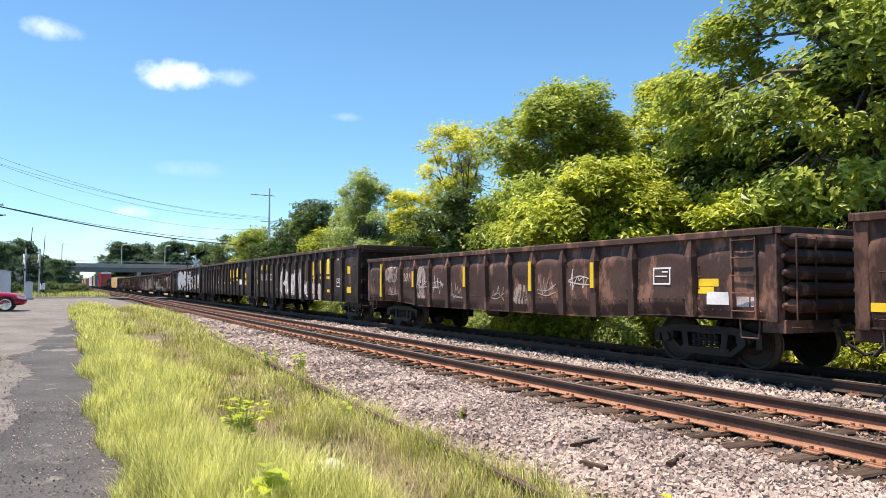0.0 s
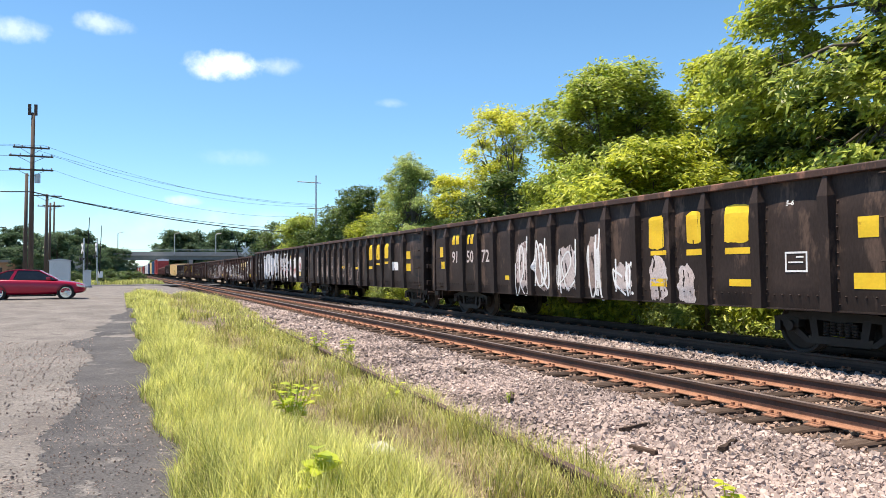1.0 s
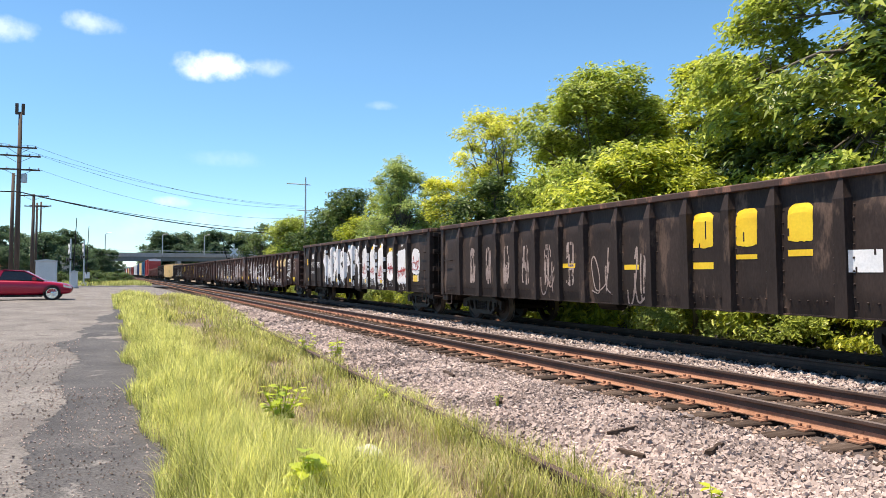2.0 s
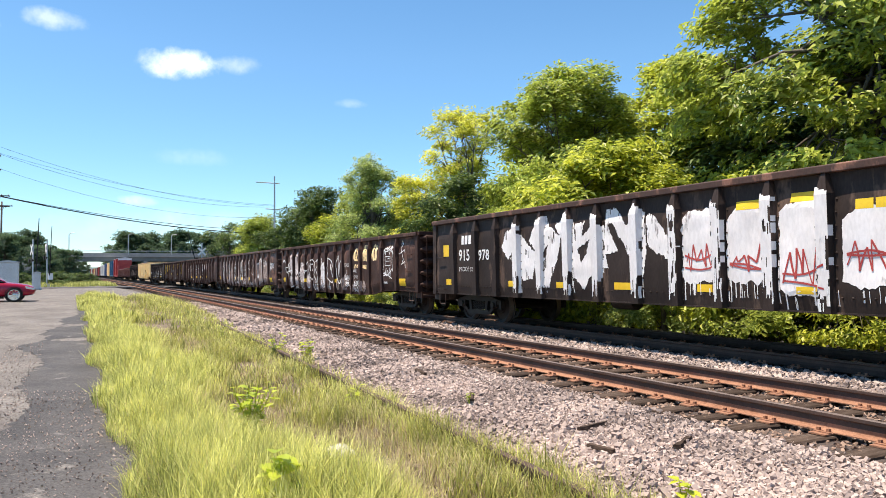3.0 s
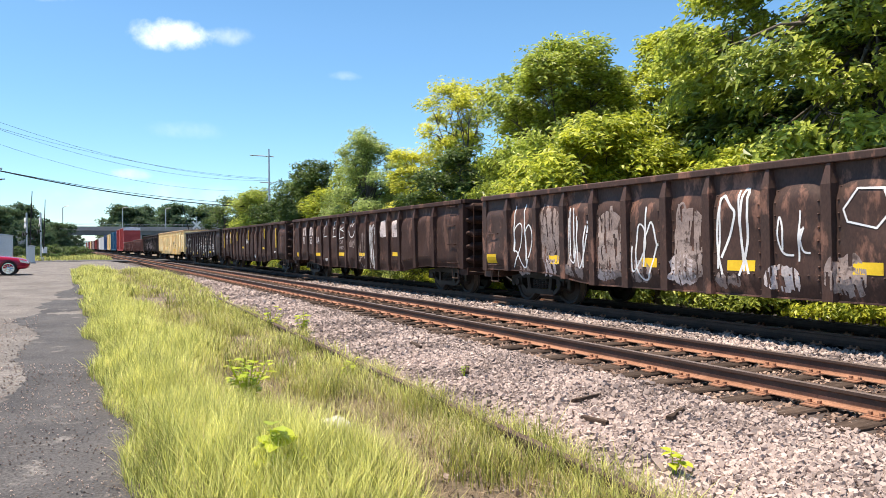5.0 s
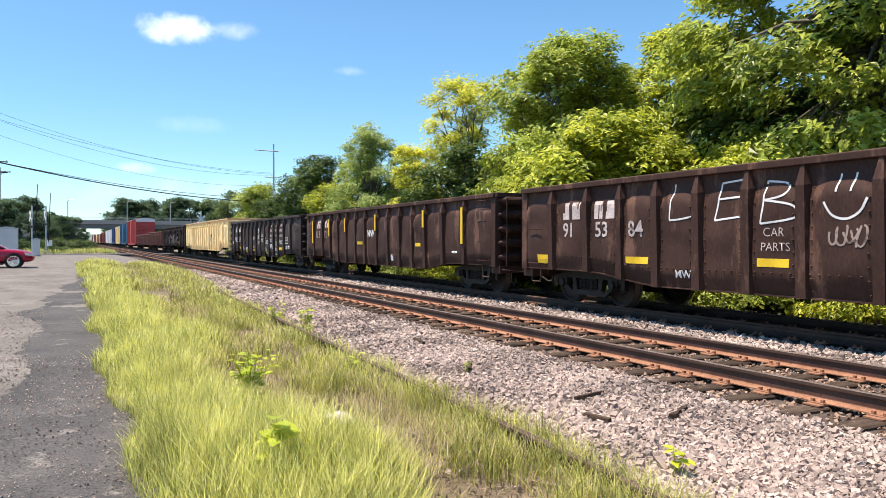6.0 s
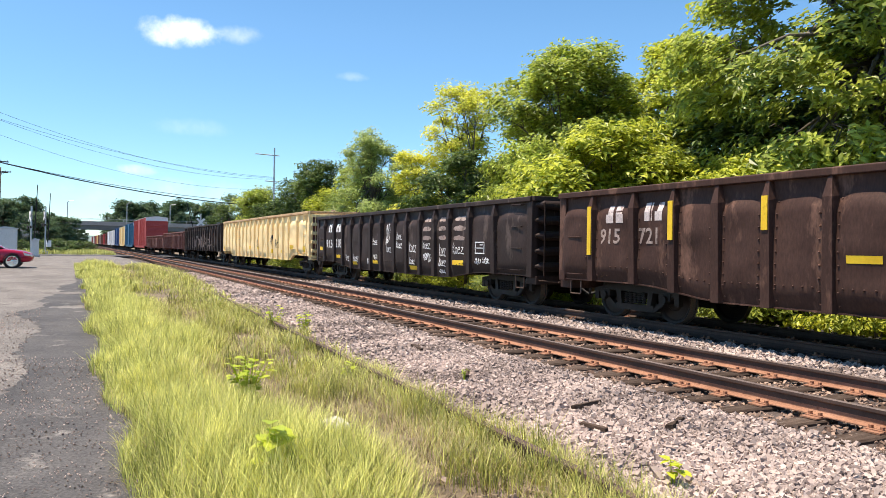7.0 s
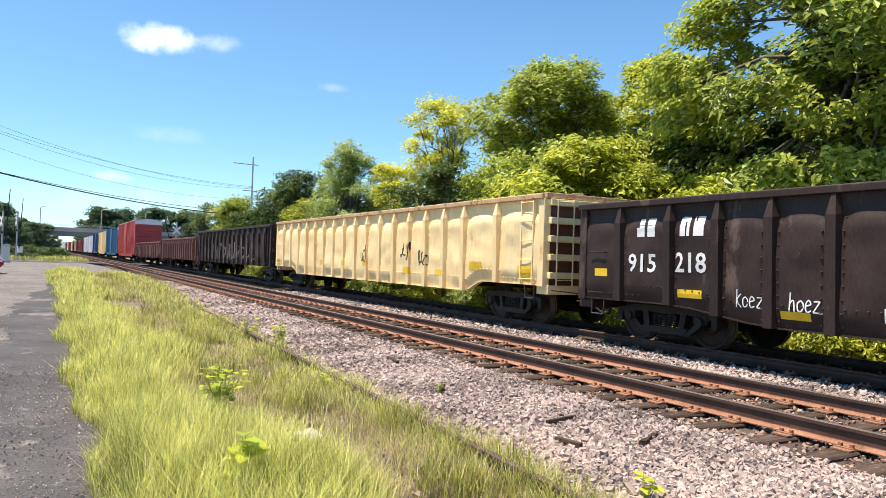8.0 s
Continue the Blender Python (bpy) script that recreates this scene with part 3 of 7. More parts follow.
        n = int(length / 0.16)
        for i in range(n):
            y = -half + 0.1 + i * 0.16
            z = (max(low(y), low_mid + 0.05) + 0.30 if abs(y) < half - 1.7 else low_end + 0.12) if style == 2 else low_end + 0.22
            rows.append((y, z))
        if s < 0 and rolling:
            for u in ribs:
                for k in range(9):
                    for dy in (-0.155, 0.155):
                        rows.append((-u + dy, low(-u) + 0.1 + k * 0.19))
        for y, z in rows:
            if z < top - 0.2:
                w = stand(y, z)
                rv.lathe([(s * (w - 0.01), 0.019), (s * (w + 0.012), 0.016), (s * (w + 0.020), 0.006)], "x", 6, (0, y, z))
        tagged(part("rivets", rv, body, car), kind="stuff")
    # floor, sills
    fl = Geo()
    fl.box(-hw + 0.06, hw - 0.06, -half + 0.04, half - 0.04, low_end + 0.02, low_end + 0.10)
    part("floor", fl, body, car)
    ce = Geo()
    ce.box(-0.22, 0.22, -half + 0.1, half - 0.1, 0.76, low_end + 0.02)
    for k in range(7):
        y = -half + 3.4 + (length - 6.8) * k / 6
        ce.box(-1.4, 1.4, y - 0.06, y + 0.06, low_mid + 0.10, low_end + 0.02)
    part("centre_sill", ce, M["running"], car)
    cyl = Geo()
    cyl.lathe([(-0.35, 0.05), (-0.33, 0.16), (0.33, 0.16), (0.35, 0.05)], "y", 16, (-0.75, 0.9, 0.72))
    cyl.box(-0.9, -0.6, 0.75, 1.05, 0.70, low_end + 0.02)
    part("brake_cylinder", cyl, M["running"], car)
    for e in (-1, 1):
        wall = Geo()
        y0, y1 = sorted((e * (half - 0.02), e * (half - 0.07)))
        wall.box(-hw + 0.02, hw - 0.02, y0, y1, low_end, top - 0.05)
        part("end_wall", wall, M["oxide"] if key == "K" else body, car)
        et = Geo()
        y0, y1 = sorted((e * (half - 0.10), e * (half + 0.13)))
        et.box(-hw - 0.05, hw + 0.05, y0, y1, top - 0.11, top + 0.004)
        part("end_chord", et, chord, car, bevel=0.012)
        for s in (-1, 1):
            post = Geo()
            x0, x1 = sorted((s * (hw - 0.12), s * (hw + 0.06)))
            y0, y1 = sorted((e * (half - 0.16), e * (half + 0.05)))
            post.box(x0, x1, y0, y1, low_end - 0.04, top - 0.12)
            part("corner_post", post, body, car, bevel=0.015)
        n = 5 if style == 2 else 4
        for k in range(n):
            z = low_end + 0.22 + (top - low_end - 0.42) * k / (n - 1)
            r = Geo()
            if style == 2 and key != "K":
                prof = [(-hw + 0.02, 0.03), (-hw + 0.22, 0.115), (hw - 0.22, 0.115), (hw - 0.02, 0.03)]
                r.lathe(prof, "x", 14, (0, e * (half + 0.09), z))
            else:
                y0, y1 = sorted((e * half, e * (half + 0.19)))
                r.box(-hw + 0.04, hw - 0.04, y0, y1, z - 0.07, z + 0.07)
            part("end_rib", r, body, car, bevel=0.0 if style == 2 and key != "K" else 0.012)
        bol = Geo()
        y0, y1 = sorted((e * (half - 0.3), e * (half + 0.12)))
        bol.box(-1.42, 1.42, y0, y1, low_end - 0.20, low_end)
        part("end_sill", bol, body, car, bevel=0.01)
        part("coupler", coupler_geo(e, e * half), M["wheel"], car)
        part("air_hose", hose_geo(e, e * (half + 0.1)), M["wire"], car)
        # ladders: one on each side by the corner, one on the end
        s = -1 if e < 0 else 1
        for s in (-1, 1):
            y = e * (half - 0.55)
            lad = Geo()
            right = (e < 0) == (s < 0) and key in ("A", "B", "K", "L", "M", "N")
            steps = 5 if right else (4 if (e < 0) == (s < 0) else 2)
            for k in range(steps):
                z = low_end + 0.12 + (top - low_end - 0.30) * k / max(1, steps - 1) * (1 if steps > 2 else 0.5)
                q = grab_geo(s * (hw + 0.02), y - 0.22, y + 0.22, z, 0.09)
                if right:
                    lad.add(q.v, q.f)
                else:
                    part("grab_iron", q, body, car)
            if right:
                for dy in (-0.23, 0.23):
                    lad.box(*sorted((s * (hw + 0.04), s * (hw + 0.10))), y + dy - 0.02, y + dy + 0.02, low_end, top - 0.14)
                part("ladder", lad, body, car)
            part("stirrup", stirrup_geo(s * (hw + 0.01), e * (half - 0.5), low_end), M["old_rust"], car, "worn bare steel step")
        el = Geo()
        x = -hw + 0.42 if e < 0 else hw - 0.42
        for k in range(5):
            z = low_end + 0.12 + (top - low_end - 0.30) * k / 4
            el.tube([(x - 0.21, e * (half + 0.2), z), (x + 0.21, e * (half + 0.2), z)], 0.011, 6)
        for dx in (-0.22, 0.22):
            el.box(x + dx - 0.012, x + dx + 0.012, *sorted((e * (half + 0.19), e * (half + 0.215))), low_end, top - 0.14)
        part("end_ladder", el, body, car)
        pin = Geo()
        pin.tube([(-hw + 0.05, e * (half + 0.22), low_end - 0.10), (-0.7, e * (half + 0.26), low_end - 0.16), (-0.15, e * (half + 0.30), low_end - 0.06)], 0.014, 6)
        part("uncoupling_rod", pin, M["old_rust"], car)
        add_truck(car, e * (half - 1.85), rolling)
    bw = Geo()
    y = half + 0.24
    z = top - 0.35
    bw.tube([(0.55 + 0.24 * math.cos(a), y, z + 0.24 * math.sin(a)) for a in (math.pi * k / 8 for k in range(17))], 0.018, 6)
    for k in range(5):
        a = 2 * math.pi * k / 5
        bw.tube([(0.55, y, z), (0.55 + 0.24 * math.cos(a), y, z + 0.24 * math.sin(a))], 0.012, 6)
    bw.tube([(0.55, half, z), (0.55, y + 0.03, z)], 0.03, 8)
    bw.box(0.42, 0.68, half, half + 0.16, z - 0.45, z - 0.1)
    part("brake_wheel", bw, body, car)
    return car


def boxcar(name, label, body, length, top, roof, rolling=False):
    """A closed car about its middle at rail height, with ribbed sides, sliding door and corrugated ends."""
    hw, half, low_z = 1.52, length / 2, 0.95
    car = tagged(new(name), label, "freight car", "closed cars of the train")
    core = Geo()
    core.box(-hw, hw, -half, half, low_z, top)
    part("body", core, body, car, bevel=0.02)
    rf = Geo()
    rf.prism([(-hw - 0.03, top), (hw + 0.03, top), (hw + 0.03, top + 0.04), (0, top + 0.22), (-hw - 0.03, top + 0.04)], "y", -half - 0.03, half + 0.03)
    part("roof", rf, roof, car)
    for s in (-1, 1):
        n = int(length / 1.1)
        for k in range(1, n):
            y = -half + length * k / n
            if abs(y) < 1.7:
                continue
            r = Geo()
            r.box(*sorted((s * hw, s * (hw + 0.05))), y - 0.05, y + 0.05, low_z + 0.05, top - 0.05)
            part("rib", r, body, car)
        d = Geo()
        d.box(*sorted((s * hw, s * (hw + 0.07))), -1.55, 1.55, low_z + 0.04, top - 0.12)
        for z in (1.6, 2.2, 2.8, 3.4):
            d.box(*sorted((s * (hw + 0.07), s * (hw + 0.10))), -1.45, 1.45, z - 0.05, z + 0.05)
        part("sliding_door", d, body, car)
        sl = Geo()
        sl.box(*sorted((s * (hw - 0.1), s * (hw + 0.02))), -half + 2.6, half - 2.6, low_z - 0.28, low_z)
        part("side_sill", sl, body, car)
    for e in (-1, 1):
        for k in range(6):
            z = low_z + 0.35 + (top - low_z - 0.9) * k / 5
            r = Geo()
            r.box(-hw + 0.1, hw - 0.1, *sorted((e * half, e * (half + 0.09))), z - 0.09, z + 0.09)
            part("end_rib", r, body, car, bevel=0.03)
        cap = Geo()
        cap.box(-hw, hw, *sorted((e * half, e * (half + 0.02))), top - 0.5, top - 0.02)
        part("end_panel", cap, M["white_paint"], car, "white panel at the top of the end")
        part("coupler", coupler_geo(e, e * half), M["wheel"], car)
        add_truck(car, e * (half - 2.0), rolling)
    ce = Geo()
    ce.box(-0.3, 0.3, -half + 0.2, half - 0.2, 0.72, low_z)
    part("centre_sill", ce, M["running"], car)
    return car


# ---- paint on the sides that face the camera: places are metres to the right of a car's middle and above the rails
def panel_shape(half, edges, seed, style, s, low_f, top):
    """How far a side wall stands out at a place along it."""
    def stand(y, z):
        k = max([j for j in range(len(edges) - 1) if edges[j] <= y + 1e-6] or [0])
        fr = (y - edges[k]) / max(1e-6, edges[k + 1] - edges[k])
        z0 = low_f(y)
        t = (z - z0) / (top - 0.06 - z0)
        e = abs(2 * min(1, max(0, fr)) - 1)
        arch = 0.87 - 0.12 * e ** 3 + 0.02 * noise.noise((k * 1.7, seed, s))
        swell = float(smooth_step(0, 0.11, arch - t)) * (1 - e ** 5) * min(1, max(0, t) * 7)
        amount = (0.105 if style == 2 else 0.050) * (0.75 + 0.5 * noise.noise((k * 3.1 + seed, s, 0.3)))
        dent = (0.042 * noise.noise((y * 0.9 + seed * 7, z * 1.3, s * 4.0)) + 0.022 * noise.noise((y * 2.6 + seed * 3, z * 3.1, s * 2.0))) * (1.0 if style == 2 else 0.45)
        return 1.46 + (amount + dent) * swell
    return stand


SIDE = {}


def over_ribs(stand, ribs, low_f, top, style):
    """The painted face: the wall and the ribs that stand before it."""
    half = 0.085 if style == 2 else 0.10

    def face(y, z):
        out = stand(y, z)
        q = min(abs(y + u) for u in ribs) / half
        if q < 1.35:
            t = (z - low_f(y)) / (top - 0.42 - low_f(y))
            d = RIB_DEPTH * (0.75 + 0.25 * min(1, max(0, t)))
            if t > 1:
                d *= 1 - 0.45 * min(1, (z - top + 0.42) / 0.3)
            out = max(out, 1.46 + d * min(1, (1.35 - q) / 0.35))
        return out
    return face


def flat_paint(car, name, u0, u1, w0, w1, mat, label="", worn=0.0, step=0.05, seed=0, ragged=0.0, lift=0.005):
    """A painted patch that follows the wall; ragged lets its outline wander, worn lets scratches run through it."""
    ob, stand = SIDE[car]
    nu, nw = max(2, int((u1 - u0) / 0.03)), max(2, int((w1 - w0) / 0.07))
    g = Geo()
    for i in range(nu + 1):
        t = i / nu
        u = u0 + (u1 - u0) * t
        lo, hi = w0, w1
        if ragged:
            round_off = ragged * 1.1 * (abs(2 * t - 1) ** 4)
            lo += ragged * 0.5 * (noise.noise((u * 6, seed, 0.2)) + 0.6 * noise.noise((u * 17, seed, 4.2))) + round_off * 0.5
            hi += ragged * 0.5 * (noise.noise((u * 5, seed, 7.2)) + 0.6 * noise.noise((u * 15, seed, 9.2))) - round_off
        for j in range(nw + 1):
            w = lo + (hi - lo) * j / nw
            q = u + (ragged * 0.22 * noise.noise((w * 7, seed + t, 3.0)) if ragged else 0)
            g.v.append((-stand(-q, w) - lift, -q, w))
    for i in range(nu):
        for j in range(nw):
            if worn and noise.noise((u0 * 3 + i * 0.42, j * 0.16, seed + 9.1)) < worn - 0.75:
                continue
            a = i * (nw + 1) + j
            g.f.append((a, a + 1, a + nw + 2, a + nw + 1))
    if g.f:
        part(name, g, M[mat], ob, label)


def rib_stripe(car, u, w0, w1, mat="yellow_paint", label="yellow stripe on a rib"):
    g = Geo()
    g.box(-1.46 - RIB_DEPTH - 0.006, -1.46 - RIB_DEPTH * 0.7, -u - 0.058, -u + 0.058, w0, min(w1, w0 + 1.2))
    part("reflector", g, M[mat], SIDE[car][0], label)


def stroke(g, stand, pts, width, lift=0.006):
    """One sprayed line through the points (u, w), rounded by smoothing."""
    fine = []
    for k in range(len(pts) - 1):
        p0, p1, p2, p3 = pts[max(0, k - 1)], pts[k], pts[k + 1], pts[min(len(pts) - 1, k + 2)]
        steps = max(3, int(math.hypot(p2[0] - p1[0], p2[1] - p1[1]) / 0.03))
        for q in range(steps):
            t = q / steps
            fine.append(tuple(0.5 * (2 * p1[a] + (p2[a] - p0[a]) * t + (2 * p0[a] - 5 * p1[a] + 4 * p2[a] - p3[a]) * t * t + (3 * p1[a] - p0[a] - 3 * p2[a] + p3[a]) * t ** 3) for a in (0, 1)))
    fine.append(pts[-1])
    k0 = len(g.v)
    for i, (u, w) in enumerate(fine):
        a, b = fine[max(0, i - 1)], fine[min(len(fine) - 1, i + 1)]
        du, dw = b[0] - a[0], b[1] - a[1]
        n = math.hypot(du, dw) or 1
        for sgn in (-1, 1):
            uu, ww = u - dw / n * width / 2 * sgn, w + du / n * width / 2 * sgn
            g.v.append((-stand(-uu, ww) - lift, -uu, ww))
    for i in range(len(fine) - 1):
        g.f.append((k0 + 2 * i, k0 + 2 * i + 1, k0 + 2 * i + 3, k0 + 2 * i + 2))


def tag(car, u0, u1, w0, w1, seed, mat="white_paint", width=0.035, letters=None, label="sprayed graffiti in thin white lines"):
    """A running scrawl of loops and jagged peaks that fills a box; it spells nothing."""
    ob, stand = SIDE[car]
    rng = random.Random(seed)
    g = Geo()
    du, dw = u1 - u0, w1 - w0
    big = dw > 0.7
    loops = max(2, round(du / max(0.10, dw * (0.55 if big else 0.42))))
    pts = []
    phase, mid = rng.uniform(0, 6.28), rng.uniform(0.42, 0.58)
    for i in range(loops):
        amp = rng.uniform(0.26, 0.5)
        wide = rng.uniform(0.25, 0.75) * du / loops
        tilt = rng.uniform(-0.25, 0.35)
        for j in range(6):
            a = phase + 2 * math.pi * j / 6
            t = (i + j / 6) / loops
            q = amp * math.sin(a) + rng.uniform(-0.16, 0.16)
            pts.append((min(u1, max(u0, u0 + du * t + wide * (math.cos(a) + tilt * q * 2))), w0 + dw * min(1.05, max(-0.05, mid + q))))
        phase += rng.uniform(-0.9, 0.9)
        if rng.random() < 0.6:
            stroke(g, stand, pts, width * rng.uniform(0.8, 1.2))
            pts = []
    if len(pts) > 1:
        stroke(g, stand, pts, width * rng.uniform(0.8, 1.2))
    for k in range(rng.randint(1, 3)):
        a, q = u0 + du * rng.random(), rng.uniform(-0.15, 0.15) * du
        stroke(g, stand, [(a, w0 + dw * rng.uniform(0, 0.3)), (min(u1, max(u0, a + q * 0.4)), w0 + dw * 0.5), (min(u1, max(u0, a + q)), w0 + dw * rng.uniform(0.75, 1.1))], width, 0.007)
    part("graffiti", g, M[mat], ob, label)


def spray(car, pts, width=0.045):
    """One hand-sprayed white line; corners stay crisp between nearly straight runs."""
    ob, stand = SIDE[car]
    g = Geo()
    line = []
    for p, q in zip(pts[:-1], pts[1:]):
        for t in (0.0, 0.12, 0.88):
            line.append((p[0] + (q[0] - p[0]) * t, p[1] + (q[1] - p[1]) * t))
    stroke(g, stand, line + [pts[-1]], width)
    part("graffiti", g, M["white_paint"], ob, "hand-sprayed white graffiti outline")


def inside(poly, u, w):
    hit = False
    for (a, b), (c, d) in zip(poly, poly[1:] + poly[:1]):
        if (b > w) != (d > w) and u < a + (c - a) * (w - b) / (d - b):
            hit = not hit
    return hit


def filled(car, poly, mat, label, du=0.0, holes=(), worn=0.0, lift=0.006, seed=0, step=0.022):
    """A filled sprayed shape with the given outline, drips of overspray along its edge; it runs over wall and ribs."""
    ob, face = SIDE[car]
    poly = [(u + du, w) for u, w in poly]
    holes = [[(u + du, w) for u, w in h] for h in holes]
    u0, u1, w0, w1 = min(p[0] for p in poly), max(p[0] for p in poly), min(p[1] for p in poly), max(p[1] for p in poly)
    g, index = Geo(), {}

    def corner(i, j):
        if (i, j) not in index:
            u, w = u0 + i * step, w0 + j * step
            index[i, j] = len(g.v)
            g.v.append((-face(-u, w) - lift, -u, w))
        return index[i, j]

    for i in range(int((u1 - u0) / step) + 1):
        for j in range(int((w1 - w0) / step) + 1):
            u, w = u0 + (i + 0.5) * step, w0 + (j + 0.5) * step
            uu, ww = u + 0.03 * noise.noise((u * 9, w * 9, seed)), w + 0.05 * noise.noise((u * 14, w * 2, seed + 5.0))
            if not inside(poly, uu, ww) or any(inside(h, uu, ww) for h in holes):
                continue
            if worn and 0.7 * noise.noise((u * 26, w * 1.6, seed + 2.0)) + 0.6 * noise.noise((u * 5, w * 3, seed)) > 0.62 - worn * 1.1:
                continue
            g.f.append((corner(i, j), corner(i, j + 1), corner(i + 1, j + 1), corner(i + 1, j)))
    part("graffiti", g, M[mat], ob, label)


def drips(car, u0, u1, w0, w1, n, seed, mat="white_paint"):
    """Thin runs of wet paint down the wall."""
    ob, face = SIDE[car]
    rng = random.Random(seed)
    g = Geo()
    for k in range(n):
        u, a = rng.uniform(u0, u1), rng.uniform(w0 + 0.2 * (w1 - w0), w1)
        b = max(w0, a - rng.uniform(0.2, 0.75))
        stroke(g, face, [(u, a), (u + rng.uniform(-0.01, 0.01), (a + b) / 2), (u, b)], rng.uniform(0.010, 0.026), 0.007)
    part("graffiti", g, M[mat], ob, "white paint runs")


def jagged(car, u0, u1, w0, w1, seed, mat="red_paint", width=0.03, label="jagged red scribble over white paint"):
    """A fast angular scrawl; it spells nothing."""
    ob, face = SIDE[car]
    rng = random.Random(seed)
    g = Geo()
    n = max(5, int((u1 - u0) / 0.075))
    pts = []
    for k in range(n):
        t = (k + rng.uniform(-0.6, 0.9)) / n
        w = w0 + (w1 - w0) * ((0.5 + 0.5 * rng.random()) if k % 2 else 0.45 * rng.random())
        pts.append((min(u1, max(u0, u0 + (u1 - u0) * t)), w))
    for p, q in zip(pts, pts[1:]):
        m = ((p[0] + q[0]) / 2 + rng.uniform(-0.02, 0.02), (p[1] + q[1]) / 2)
        stroke(g, face, [p, m, q], width * rng.uniform(0.6, 1.3), 0.011)
    for k in range(2):
        a = w0 + (w1 - w0) * rng.uniform(0.15, 0.6)
        stroke(g, face, [(u0, a), ((u0 + u1) / 2, a + rng.uniform(-0.1, 0.1)), (u1, a + rng.uniform(-0.15, 0.15))], width, 0.011)
    part("graffiti", g, M[mat], ob, label)


def outline_tag(car, u0, u1, w0, w1, seed, mat="white_paint", width=0.05, fill=None):
    """A large looping outline, with a pale filling."""
    if fill:
        flat_paint(car, "graffiti", u0 + 0.06, u1 - 0.06, w0 + 0.12, w1 - 0.08, fill, "pale filling of a graffiti piece", 0.40, 0.035, seed, 0.24, 0.004)
    tag(car, u0, u1, w0, w1, seed, mat, width, 1 if u1 - u0 < 0.8 else 2, "large looping graffiti outline in white")


def words(car, text, u0, w0, w1, mat, label=""):
    """Painted characters that stand on w0 and are w1 - w0 high, from u0 to the right."""
    ob, stand = SIDE[car]
    cu = bpy.data.curves.new("lettering", "FONT")
    cu.body, cu.size, cu.resolution_u = text, (w1 - w0) / 0.70, 2
    cu.offset = (w1 - w0) * (-0.01 if label.startswith("hand") else 0.025)
    tmp = new("lettering", cu)
    me = bpy.data.meshes.new_from_object(tmp.evaluated_get(bpy.context.evaluated_depsgraph_get()))
    bpy.data.objects.remove(tmp)
    for v in me.vertices:
        u, w = u0 + v.co.x, w0 + v.co.y
        v.co = (-stand(-u, w) - 0.009, -u, w)
    me.materials.clear()
    me.materials.append(M[mat])
    part("lettering", me, None, ob, label or "painted number")


def mark_bars(car, u0, u1, w0, w1, mat, n, worn=0.3):
    """Blocks in place of an owner's mark."""
    d = (u1 - u0) / n
    for k in range(n):
        flat_paint(car, "mark_bar", u0 + d * k, u0 + d * (k + 0.72), w0, w1, mat, "", worn, 0.03, k + int(u0 * 10), 0.0)


def notice(car, u0, u1, w0, w1):
    """A small white-framed stencil box with bars of small print."""
    g = Geo()
    st = SIDE[car][1]
    for a, b, c, d in ((u0, u1, w0, w0 + 0.03), (u0, u1, w1 - 0.03, w1), (u0, u0 + 0.03, w0, w1), (u1 - 0.03, u1, w0, w1), (u0 + 0.06, u1 - 0.08, w0 + (w1 - w0) * 0.45, w0 + (w1 - w0) * 0.52), ((u0 + u1) / 2, u1 - 0.07, w0 + (w1 - w0) * 0.70, w0 + (w1 - w0) * 0.78)):
        x = -max(st(-a, c), st(-b, d), st(-(a + b) / 2, (c + d) / 2)) - 0.006
        g.add([(x, -a, c), (x, -b, c), (x, -b, d), (x, -a, d)], [(0, 1, 2, 3)])
    part("stencil_box", g, M["white_paint"], SIDE[car][0], "white stencilled notice box")


